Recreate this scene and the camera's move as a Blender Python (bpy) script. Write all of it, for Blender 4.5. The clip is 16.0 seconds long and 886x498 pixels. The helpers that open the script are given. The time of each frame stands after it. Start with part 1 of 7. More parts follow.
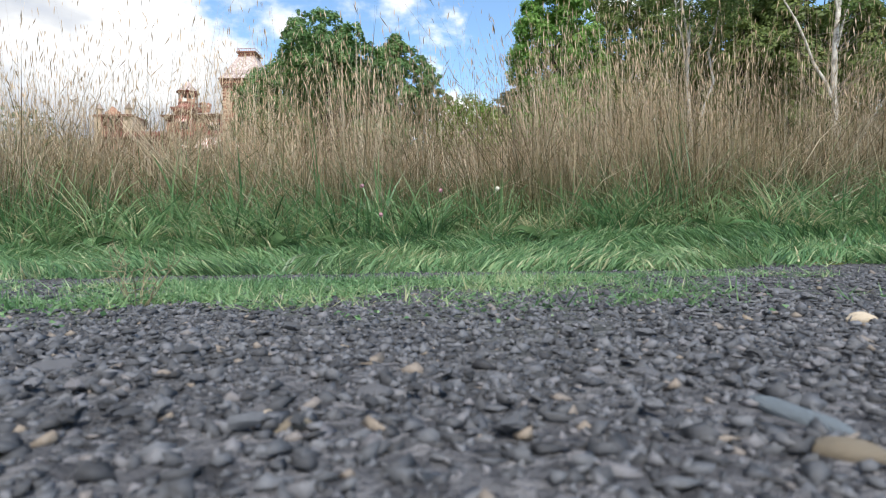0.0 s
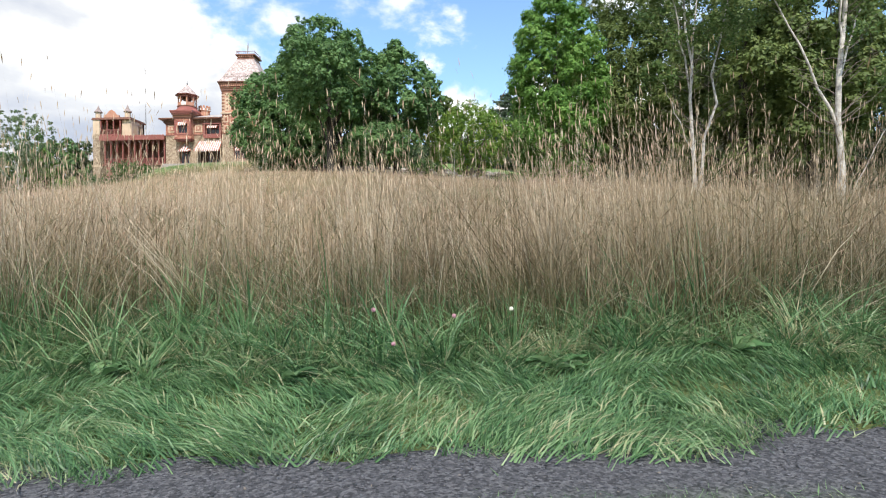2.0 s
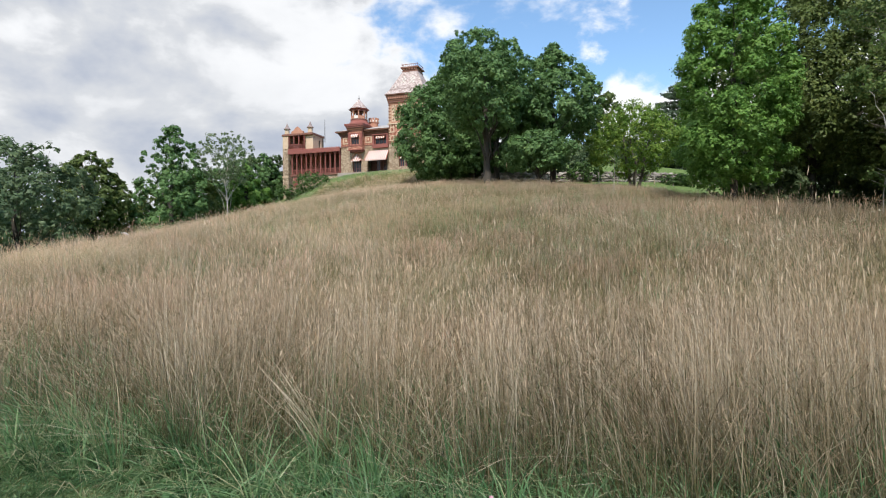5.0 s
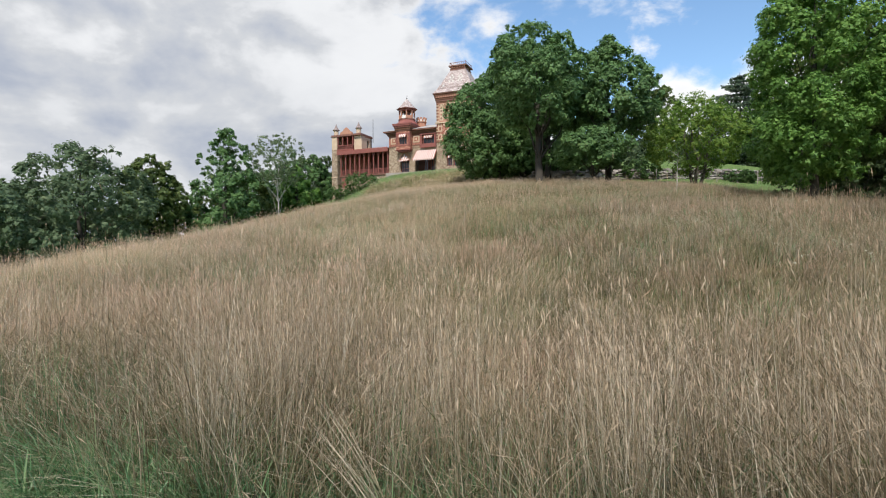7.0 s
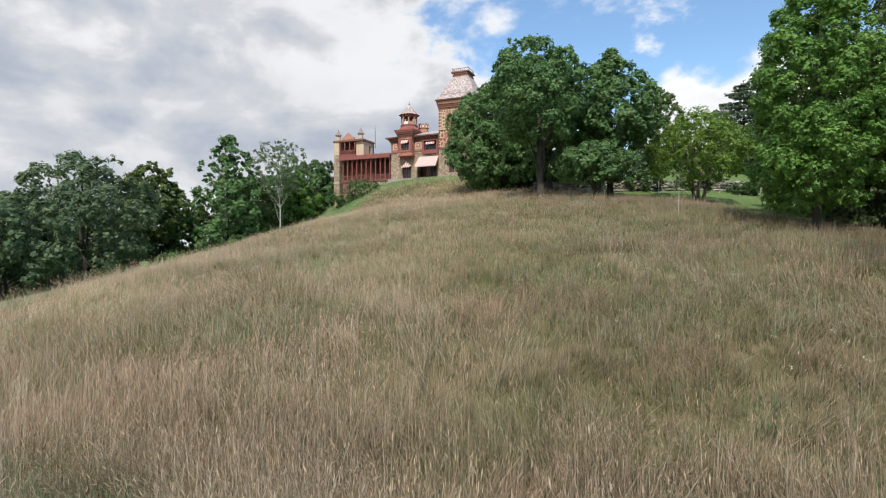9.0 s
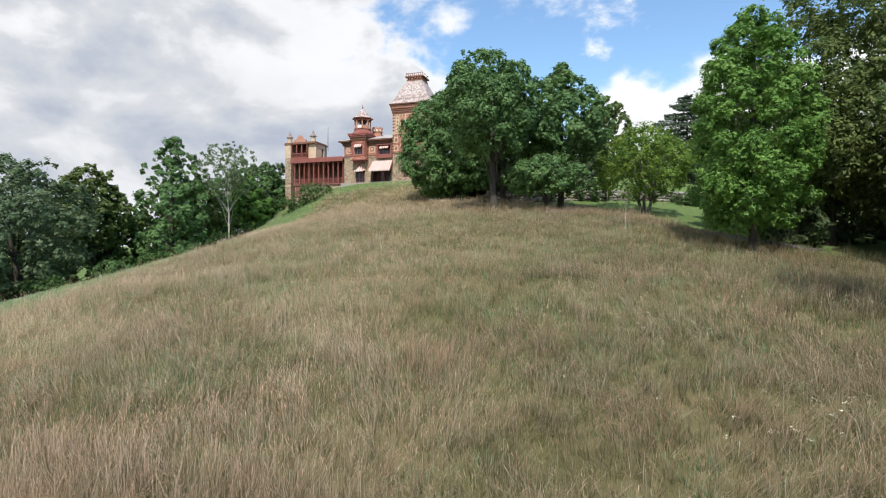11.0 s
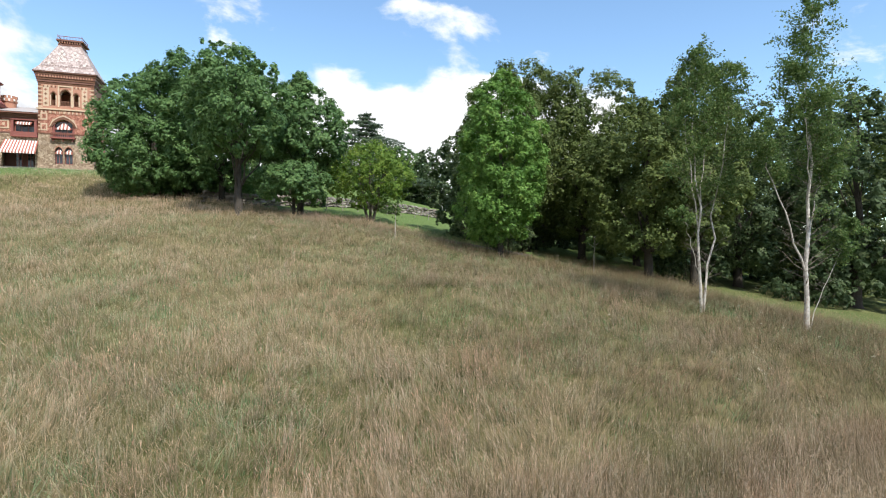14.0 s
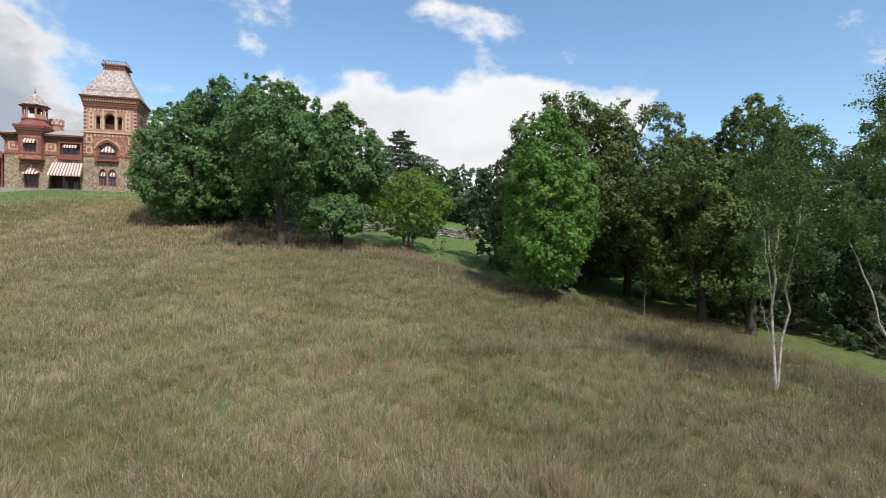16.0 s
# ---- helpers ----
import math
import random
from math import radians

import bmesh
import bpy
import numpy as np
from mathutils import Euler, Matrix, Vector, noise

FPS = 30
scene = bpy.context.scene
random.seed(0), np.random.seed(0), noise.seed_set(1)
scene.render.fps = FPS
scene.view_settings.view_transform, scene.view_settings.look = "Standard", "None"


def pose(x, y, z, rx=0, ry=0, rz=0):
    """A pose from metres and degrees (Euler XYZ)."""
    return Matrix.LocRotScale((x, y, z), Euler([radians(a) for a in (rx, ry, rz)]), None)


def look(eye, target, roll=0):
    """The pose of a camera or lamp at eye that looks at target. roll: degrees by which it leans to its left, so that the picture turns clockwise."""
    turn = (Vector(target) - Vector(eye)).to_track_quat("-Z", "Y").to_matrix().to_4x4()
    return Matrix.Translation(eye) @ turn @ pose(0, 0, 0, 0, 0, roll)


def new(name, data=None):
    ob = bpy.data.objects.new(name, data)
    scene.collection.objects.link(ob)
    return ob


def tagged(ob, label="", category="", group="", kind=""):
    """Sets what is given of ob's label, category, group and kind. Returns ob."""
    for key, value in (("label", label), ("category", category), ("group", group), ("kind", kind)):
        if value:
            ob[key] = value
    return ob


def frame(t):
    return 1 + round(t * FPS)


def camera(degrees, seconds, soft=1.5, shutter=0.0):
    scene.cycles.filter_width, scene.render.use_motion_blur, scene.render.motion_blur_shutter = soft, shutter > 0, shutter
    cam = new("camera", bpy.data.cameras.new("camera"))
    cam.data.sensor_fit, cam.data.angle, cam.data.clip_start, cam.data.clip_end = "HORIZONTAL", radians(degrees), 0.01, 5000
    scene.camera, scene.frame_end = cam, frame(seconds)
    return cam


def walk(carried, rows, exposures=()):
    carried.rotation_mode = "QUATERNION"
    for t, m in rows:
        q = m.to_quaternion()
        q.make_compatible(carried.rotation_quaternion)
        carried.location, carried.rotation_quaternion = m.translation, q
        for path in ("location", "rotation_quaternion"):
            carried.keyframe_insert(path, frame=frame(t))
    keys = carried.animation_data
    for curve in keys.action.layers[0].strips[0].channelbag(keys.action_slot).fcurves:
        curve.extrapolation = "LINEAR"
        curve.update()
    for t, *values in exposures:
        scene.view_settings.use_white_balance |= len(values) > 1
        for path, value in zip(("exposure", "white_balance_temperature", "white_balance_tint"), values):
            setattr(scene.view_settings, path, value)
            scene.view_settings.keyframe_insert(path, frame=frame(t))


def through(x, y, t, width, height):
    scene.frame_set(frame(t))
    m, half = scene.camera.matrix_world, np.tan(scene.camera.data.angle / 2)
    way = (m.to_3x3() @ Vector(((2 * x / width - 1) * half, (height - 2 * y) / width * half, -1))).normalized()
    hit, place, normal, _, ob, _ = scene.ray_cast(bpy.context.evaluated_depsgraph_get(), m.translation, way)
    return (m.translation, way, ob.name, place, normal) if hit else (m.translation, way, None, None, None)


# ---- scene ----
cam = camera(77.6, 16.0, soft=1.1)
cam.data.dof.use_dof, cam.data.dof.focus_distance, cam.data.dof.aperture_fstop = True, 6.0, 12.0
PATH = [
    (0, (0.001, 0.022, 0.17), (-0.05, 2.021, 0.19), -0.7),
    (0.5, (-0.008, 0.018, 0.185), (-0.059, 2.018, 0.206), -0.7),
    (1, (-0.072, 0.021, 0.505), (-0.122, 2.02, 0.524), -0.8),
    (1.5, (-0.099, 0.032, 0.752), (-0.148, 2.031, 0.766), -0.8),
    (2, (-0.079, 0.081, 0.995), (-0.128, 2.081, 1.007), -0.8),
    (2.5, (-0.043, 0.137, 1.324), (-0.091, 2.137, 1.331), -0.8),
    (3, (0.018, 0.153, 1.686), (-0.031, 2.153, 1.688), -0.9),
    (3.5, (0.058, 0.168, 1.937), (-0.017, 2.166, 1.936), -0.9),
    (4, (0.074, 0.215, 2.202), (-0.233, 2.191, 2.201), -0.8),
    (4.5, (0.13, 0.266, 2.237), (-0.299, 2.219, 2.238), -0.6),
    (5, (0.154, 0.26, 2.183), (-0.456, 2.164, 2.185), -0.4),
    (5.2, (0.161, 0.258, 2.15), (-0.519, 2.139, 2.152), -0.5),
    (7.5, (-0.61, 1.333, 2.433), (-1.379, 3.179, 2.434), -0.3),
    (8, (-0.553, 1.343, 2.78), (-1.323, 3.188, 2.779), -0.2),
    (10.3, (-0.311, 1.394, 4.655), (-1.09, 3.236, 4.642), 0.0),
    (10.5, (-0.355, 1.411, 4.72), (-1.072, 3.279, 4.709), 0.0),
    (11, (-0.34, 1.395, 4.827), (-0.961, 3.296, 4.815), -0.0),
    (11.5, (-0.83, 1.253, 4.819), (-1.406, 3.168, 4.806), -0.1),
    (12, (-2.127, 0.894, 4.835), (-2.582, 2.842, 4.821), -0.0),
    (12.5, (-4.044, 0.401, 4.793), (-4.297, 2.385, 4.779), -0.1),
    (13, (-6.336, 0.01, 4.672), (-6.23, 2.008, 4.66), 0.1),
    (13.5, (-9.001, -0.448, 4.746), (-8.472, 1.481, 4.732), -0.0),
    (14, (-10.539, -0.348, 5.473), (-9.874, 1.539, 5.455), -0.0),
    (14.5, (-11.031, 0.1, 6.401), (-10.364, 1.986, 6.385), 0.3),
    (15, (-11.288, 0.485, 7.28), (-10.625, 2.372, 7.265), 0.3),
    (15.5, (-11.482, 0.723, 7.955), (-10.844, 2.619, 7.942), 0.4),
    (16, (-11.662, 0.738, 8.297), (-11.084, 2.653, 8.285), 0.4),
]
walk(cam, [(t, look(eye, target, roll)) for t, eye, target, roll in PATH], [(0, 0.33), (0.5, 0.5), (1, 0.55), (1.5, 0.44), (2, 0.38), (3.5, 0.16), (5, 0.07), (8, -0.1), (11, 0.05), (12.5, 0.03), (13.3, 0.19), (14.0, 0.2), (14.6, 0.06), (15.0, -0.05), (16, -0.2)])

# ---- sky, sun ----
SUN = Vector((0.14, -0.60, 0.79)).normalized()
CLOUD, BLUE, CLOUD_SHIFT = 5.9, 1.6, (2.2, 0.6, 0.3)
world = bpy.data.worlds.new("sky_world")
scene.world = world
world.use_nodes = True
WN, WL = world.node_tree.nodes, world.node_tree.links
WN.clear()


def wnode(kind, **settings):
    n = WN.new(kind)
    for key, value in settings.items():
        if key == "op":
            n.operation = value
        elif key == "blend":
            n.data_type, n.blend_type = "RGBA", value
        elif key == "sky":
            n.sky_type = value
    return n


sky = wnode("ShaderNodeTexSky", sky="NISHITA")
sky.sun_disc = False
sky.sun_elevation = math.asin(SUN.z)
sky.sun_rotation = math.atan2(SUN.x, SUN.y)
sky.altitude, sky.air_density, sky.dust_density, sky.ozone_density = 100, 1.0, 0.6, 1.0
coord = wnode("ShaderNodeTexCoord")
split = wnode("ShaderNodeSeparateXYZ")
WL.new(coord.outputs["Generated"], split.inputs[0])


def wmath(op, a, b=None, c=None):
    n = wnode("ShaderNodeMath", op=op)
    for i, v in enumerate((a, b, c)):
        if v is None:
            continue
        if isinstance(v, (int, float)):
            n.inputs[i].default_value = v
        else:
            WL.new(v, n.inputs[i])
    return n.outputs[0]


# cloud noise over the dome of directions, drawn out flat towards the horizon
stretch = wnode("ShaderNodeCombineXYZ")
WL.new(split.outputs[0], stretch.inputs[0])
WL.new(split.outputs[1], stretch.inputs[1])
WL.new(wmath("MULTIPLY", split.outputs[2], 1.75), stretch.inputs[2])


def cloud_noise(scale, detail, rough, shift, warp):
    move = wnode("ShaderNodeMapping")
    move.inputs["Location"].default_value = shift
    WL.new(stretch.outputs[0], move.inputs[0])
    n = WN.new("ShaderNodeTexNoise")
    n.inputs["Scale"].default_value = scale
    n.inputs["Detail"].default_value = detail
    n.inputs["Roughness"].default_value = rough
    n.inputs["Distortion"].default_value = warp
    WL.new(move.outputs[0], n.inputs["Vector"])
    return n.outputs["Fac"]


def wramp(value, a, b, c=0.0, d=1.0):
    n = wnode("ShaderNodeMapRange")
    n.interpolation_type = "SMOOTHSTEP"
    for key, v in (("From Min", a), ("From Max", b), ("To Min", c), ("To Max", d)):
        n.inputs[key].default_value = v
    WL.new(value, n.inputs["Value"])
    return n.outputs[0]


billow = cloud_noise(4.2, 9, 0.55, CLOUD_SHIFT, 0.2)
veil = cloud_noise(2.0, 6, 0.5, (4.3, 1.2, 0.4), 0.3)
# broken grey cloud in the west, fair-weather heaps low in the east, blue above them
west = wmath("ADD", wramp(split.outputs[0], -0.12, -0.5, 0.0, 0.25), wmath("MULTIPLY", wramp(split.outputs[0], -0.02, -0.26, 0.0, 0.2), wramp(split.outputs[2], 0.34, 0.2)))
heaps = wmath("MULTIPLY", wramp(split.outputs[2], 0.37, 0.20, 0.0, 0.38), wmath("MULTIPLY", wramp(split.outputs[0], -0.09, 0.03), wramp(split.outputs[0], 0.64, 0.48)))
cover = wmath("ADD", wmath("ADD", billow, west), heaps)
cover = wmath("ADD", cover, wmath("MULTIPLY_ADD", veil, 0.36, -0.18))
cover = wmath("ADD", cover, wramp(split.outputs[0], 0.56, 0.68, 0.0, -0.2))
# small torn wisps in the blue
wisp = cloud_noise(7.5, 7, 0.6, (8.1, 3.3, 5.2), 0.25)
mask_out = wmath("MAXIMUM", wramp(cover, 0.57, 0.69), wramp(wisp, 0.60, 0.78, 0.0, 0.9))
shade_noise = cloud_noise(4.4, 9, 0.52, (1.7, 6.2, 2.4), 0.15)
thick = wmath("ADD", wramp(cover, 0.75, 1.05, 0.0, 0.15), wmath("MULTIPLY", wramp(shade_noise, 0.37, 0.63, 0.0, 1.0), wramp(cover, 0.64, 0.80)))
thick = wmath("MULTIPLY", thick, wramp(split.outputs[0], -0.05, -0.4, 0.2, 0.72))
thick = wmath("ADD", thick, wramp(split.outputs[0], -0.15, -0.45, 0.0, 0.16))
tone = wnode("ShaderNodeValToRGB")
ramp = tone.color_ramp
ramp.elements[0].position, ramp.elements[0].color = 0.0, (CLOUD * 1.42, CLOUD * 1.43, CLOUD * 1.45, 1)
ramp.elements[1].position, ramp.elements[1].color = 1.0, (CLOUD * 0.56, CLOUD * 0.63, CLOUD * 0.78, 1)
e = ramp.elements.new(0.4)
e.color = (CLOUD * 0.9, CLOUD * 0.93, CLOUD * 0.98, 1)
WL.new(thick, tone.inputs[0])
blue = wnode("ShaderNodeMix", blend="MULTIPLY")
blue.inputs["Factor"].default_value = 1.0
WL.new(sky.outputs[0], blue.inputs["A"])
blue.inputs["B"].default_value = (BLUE * 0.88, BLUE * 1.0, BLUE * 1.04, 1)
mixc = wnode("ShaderNodeMix", blend="MIX")
WL.new(mask_out, mixc.inputs["Factor"])
WL.new(blue.outputs["Result"], mixc.inputs["A"])
WL.new(tone.outputs[0], mixc.inputs["B"])
back = wnode("ShaderNodeBackground")
back.inputs["Strength"].default_value = 0.13
WL.new(mixc.outputs["Result"], back.inputs["Color"])
wout = wnode("ShaderNodeOutputWorld")
WL.new(back.outputs[0], wout.inputs[0])

sun_data = bpy.data.lights.new("sun", "SUN")
sun_data.energy, sun_data.angle, sun_data.color = 4.6, radians(0.6), (1.0, 0.95, 0.86)
sun = new("sun", sun_data)
sun.matrix_world = look(SUN * 200, (0, 0, 0))


# ---- materials ----
def material(name):
    m = bpy.data.materials.new(name)
    m.use_nodes = True
    m.node_tree.nodes.clear()
    return m, m.node_tree.nodes, m.node_tree.links


def ramp_node(nodes, stops):
    r = nodes.new("ShaderNodeValToRGB")
    els = r.color_ramp.elements
    while len(els) < len(stops):
        els.new(0.5)
    for el, (p, c) in zip(els, stops):
        el.position, el.color = p, (*c, 1)
    return r


def noise_node(nodes, links, scale, detail=4, rough=0.55, coords=None, warp=0.0):
    n = nodes.new("ShaderNodeTexNoise")
    n.inputs["Scale"].default_value, n.inputs["Detail"].default_value = scale, detail
    n.inputs["Roughness"].default_value, n.inputs["Distortion"].default_value = rough, warp
    if coords is not None:
        links.new(coords, n.inputs["Vector"])
    return n


def mix_node(nodes, links, fac, a, b, blend="MIX"):
    n = nodes.new("ShaderNodeMix")
    n.data_type, n.blend_type = "RGBA", blend
    for key, v in (("Factor", fac), ("A", a), ("B", b)):
        if isinstance(v, (int, float)):
            n.inputs[key].default_value = v
        elif isinstance(v, tuple):
            n.inputs[key].default_value = (*v, 1)
        else:
            links.new(v, n.inputs[key])
    return n.outputs["Result"]


def surface(name, stops, scale=3.0, fine=30.0, rough=0.8, bump=0.3, depth=0.01, metal=0.0, spec=0.3, stain=0.25, voronoi=0.0):
    """A mottled surface: two scales of noise over a colour ramp, with relief."""
    m, n, l = material(name)
    tc = n.new("ShaderNodeTexCoord").outputs["Object"]
    big_n = noise_node(n, l, scale, 5, 0.6, tc)
    small_n = noise_node(n, l, fine, 6, 0.65, tc)
    add = n.new("ShaderNodeMath")
    add.operation = "MULTIPLY_ADD"
    l.new(small_n.outputs["Fac"], add.inputs[0])
    add.inputs[1].default_value = 0.5
    half = n.new("ShaderNodeMath")
    half.operation = "MULTIPLY"
    l.new(big_n.outputs["Fac"], half.inputs[0])
    half.inputs[1].default_value = 0.5
    l.new(half.outputs[0], add.inputs[2])
    r = ramp_node(n, stops)
    l.new(add.outputs[0], r.inputs[0])
    colour = r.outputs[0]
    height = small_n.outputs["Fac"]
    if voronoi:
        v = n.new("ShaderNodeTexVoronoi")
        v.inputs["Scale"].default_value = voronoi
        l.new(tc, v.inputs["Vector"])
        grey = n.new("ShaderNodeSeparateColor")
        l.new(v.outputs["Color"], grey.inputs[0])
        colour = mix_node(n, l, 0.6, colour, grey.outputs[0], "SOFT_LIGHT")
        ve = n.new("ShaderNodeTexVoronoi")
        ve.feature = "DISTANCE_TO_EDGE"
        ve.inputs["Scale"].default_value = voronoi
        l.new(tc, ve.inputs["Vector"])
        joint = n.new("ShaderNodeMapRange")
        joint.inputs["From Min"].default_value, joint.inputs["From Max"].default_value = 0.0, 0.08
        l.new(ve.outputs["Distance"], joint.inputs["Value"])
        height = joint.outputs[0]
        colour = mix_node(n, l, joint.outputs[0], tuple(0.75 * c for c in stops[0][1]), colour)
    b = n.new("ShaderNodeBump")
    b.inputs["Strength"].default_value, b.inputs["Distance"].default_value = bump, depth
    l.new(height, b.inputs["Height"])
    p = n.new("ShaderNodeBsdfPrincipled")
    p.inputs["Roughness"].default_value, p.inputs["Metallic"].default_value = rough, metal
    p.inputs["Specular IOR Level"].default_value = spec
    l.new(colour, p.inputs["Base Color"])
    l.new(b.outputs[0], p.inputs["Normal"])
    l.new(p.outputs[0], n.new("ShaderNodeOutputMaterial").inputs[0])
    return m


def leaf_material(name, stops, patch, through=0.35, rough=0.55):
    """Leaves or blades: a ramp over the 'hue' of each leaf, 'tip' along it, patches over the land, some light let through."""
    m, n, l = material(name)
    hue = n.new("ShaderNodeAttribute")
    hue.attribute_name = "hue"
    tip = n.new("ShaderNodeAttribute")
    tip.attribute_name = "tip"
    pos = n.new("ShaderNodeNewGeometry").outputs["Position"]
    r = ramp_node(n, stops)
    l.new(hue.outputs["Fac"], r.inputs[0])
    colour = r.outputs[0]
    if patch:
        scale, tint, share = patch
        pn = noise_node(n, l, scale, 4, 0.6, pos)
        mr = n.new("ShaderNodeMapRange")
        mr.inputs["From Min"].default_value, mr.inputs["From Max"].default_value = 0.42, 0.68
        mr.inputs["To Max"].default_value = share
        l.new(pn.outputs["Fac"], mr.inputs["Value"])
        colour = mix_node(n, l, mr.outputs[0], colour, tint)
    if "grass" in name:
        near = noise_node(n, l, 1.3, 3, 0.6, pos)
        weed = n.new("ShaderNodeMapRange")
        weed.inputs["From Min"].default_value, weed.inputs["From Max"].default_value = 0.49, 0.64
        weed.inputs["To Max"].default_value = 0.28
        l.new(near.outputs["Fac"], weed.inputs["Value"])
        colour = mix_node(n, l, weed.outputs[0], colour, (0.24, 0.25, 0.10))
        lush = noise_node(n, l, 0.33, 4, 0.65, pos, 0.4)
        moist = n.new("ShaderNodeMapRange")
        moist.inputs["From Min"].default_value, moist.inputs["From Max"].default_value = 0.53, 0.66
        moist.inputs["To Max"].default_value = 0.4
        l.new(lush.outputs["Fac"], moist.inputs["Value"])
        colour = mix_node(n, l, moist.outputs[0], colour, (0.20, 0.235, 0.085))
        rust = noise_node(n, l, 0.42, 4, 0.6, pos, 0.6)
        red = n.new("ShaderNodeMapRange")
        red.inputs["From Min"].default_value, red.inputs["From Max"].default_value = 0.50, 0.68
        red.inputs["To Max"].default_value = 0.58
        l.new(rust.outputs["Fac"], red.inputs["Value"])
        colour = mix_node(n, l, red.outputs[0], colour, (0.46, 0.285, 0.20))
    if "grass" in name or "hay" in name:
        # green-brown stem bases, darkened more to paint in the shade between stems
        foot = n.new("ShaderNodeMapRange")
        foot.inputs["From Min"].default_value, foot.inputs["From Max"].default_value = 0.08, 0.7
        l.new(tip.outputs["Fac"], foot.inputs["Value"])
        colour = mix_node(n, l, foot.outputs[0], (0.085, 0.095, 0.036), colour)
        # bleached tips, lightened further so the gaps below look deeper
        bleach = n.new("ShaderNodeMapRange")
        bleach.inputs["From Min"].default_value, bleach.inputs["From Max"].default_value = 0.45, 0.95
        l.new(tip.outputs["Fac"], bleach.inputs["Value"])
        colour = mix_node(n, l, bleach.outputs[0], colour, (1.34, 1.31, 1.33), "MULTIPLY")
        # darker towards the wood; the sunlit western slope's brightness is put into the colour
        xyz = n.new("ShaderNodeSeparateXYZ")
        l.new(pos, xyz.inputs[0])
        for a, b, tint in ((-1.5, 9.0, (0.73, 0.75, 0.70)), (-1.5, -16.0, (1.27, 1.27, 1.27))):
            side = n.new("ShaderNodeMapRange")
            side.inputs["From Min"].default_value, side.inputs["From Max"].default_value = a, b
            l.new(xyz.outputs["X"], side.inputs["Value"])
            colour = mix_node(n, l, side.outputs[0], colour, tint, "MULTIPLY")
    d = n.new("ShaderNodeBsdfPrincipled")
    d.inputs["Roughness"].default_value = rough
    d.inputs["Specular IOR Level"].default_value = 0.12 if "hay" in name or "dry" in name else 0.4 if "blades" in name else 0.25
    l.new(colour, d.inputs["Base Color"])
    t = n.new("ShaderNodeBsdfTranslucent")
    l.new(colour, t.inputs["Color"])
    mx = n.new("ShaderNodeMixShader")
    mx.inputs[0].default_value = through
    l.new(d.outputs[0], mx.inputs[1])
    l.new(t.outputs[0], mx.inputs[2])
    l.new(mx.outputs[0], n.new("ShaderNodeOutputMaterial").inputs[0])
    return m


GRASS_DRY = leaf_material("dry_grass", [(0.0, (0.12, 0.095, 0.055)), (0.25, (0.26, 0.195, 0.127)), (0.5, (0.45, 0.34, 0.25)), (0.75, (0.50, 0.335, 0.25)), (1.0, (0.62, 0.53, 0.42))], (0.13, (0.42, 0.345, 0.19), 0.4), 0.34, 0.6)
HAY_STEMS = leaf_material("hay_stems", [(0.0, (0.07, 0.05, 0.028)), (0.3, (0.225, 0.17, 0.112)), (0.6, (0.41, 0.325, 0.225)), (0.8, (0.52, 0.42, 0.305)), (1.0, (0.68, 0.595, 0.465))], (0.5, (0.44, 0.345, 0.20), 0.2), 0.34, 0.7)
GRASS_GREEN = leaf_material("green_blades", [(0.0, (0.032, 0.085, 0.034)), (0.4, (0.105, 0.225, 0.092)), (0.75, (0.27, 0.41, 0.20)), (1.0, (0.54, 0.48, 0.31))], (1.2, (0.18, 0.25, 0.10), 0.22), 0.4, 0.42)
LEAF_MAPLE = leaf_material("maple_leaves", [(0.0, (0.068, 0.132, 0.048)), (0.5, (0.13, 0.24, 0.084)), (0.9, (0.21, 0.33, 0.115)), (1.0, (0.31, 0.39, 0.15))], (0.5, (0.14, 0.24, 0.09), 0.5), 0.36)
LEAF_BRIGHT = leaf_material("bright_maple_leaves", [(0.0, (0.065, 0.145, 0.032)), (0.5, (0.14, 0.28, 0.06)), (0.85, (0.24, 0.40, 0.095)), (1.0, (0.40, 0.51, 0.15))], (0.6, (0.17, 0.29, 0.065), 0.5), 0.4)
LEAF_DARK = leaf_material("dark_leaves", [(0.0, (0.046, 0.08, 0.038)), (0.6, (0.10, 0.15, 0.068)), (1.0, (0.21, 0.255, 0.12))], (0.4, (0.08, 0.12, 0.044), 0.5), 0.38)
LEAF_OAK = leaf_material("oak_leaves", [(0.0, (0.070, 0.104, 0.035)), (0.6, (0.142, 0.196, 0.060)), (1.0, (0.255, 0.29, 0.095))], (0.35, (0.125, 0.165, 0.042), 0.6), 0.38)
LEAF_YELLOW = leaf_material("yellowing_leaves", [(0.0, (0.09, 0.17, 0.03)), (0.5, (0.16, 0.275, 0.05)), (0.85, (0.28, 0.37, 0.068)), (1.0, (0.46, 0.45, 0.10))], (0.8, (0.20, 0.27, 0.05), 0.5), 0.42)
STRAW = surface("pale_umbels", [(0.2, (0.55, 0.52, 0.38)), (0.8, (0.78, 0.76, 0.62))], 30, 120, 0.9, 0.2, 0.002)
LEAF_BIRCH = leaf_material("birch_leaves", [(0.0, (0.068, 0.128, 0.038)), (0.6, (0.120, 0.195, 0.060)), (1.0, (0.210, 0.270, 0.090))], None, 0.42)
LEAF_ASPEN = leaf_material("aspen_leaves", [(0.0, (0.10, 0.15, 0.075)), (0.6, (0.19, 0.255, 0.13)), (1.0, (0.30, 0.35, 0.19))], None, 0.4)
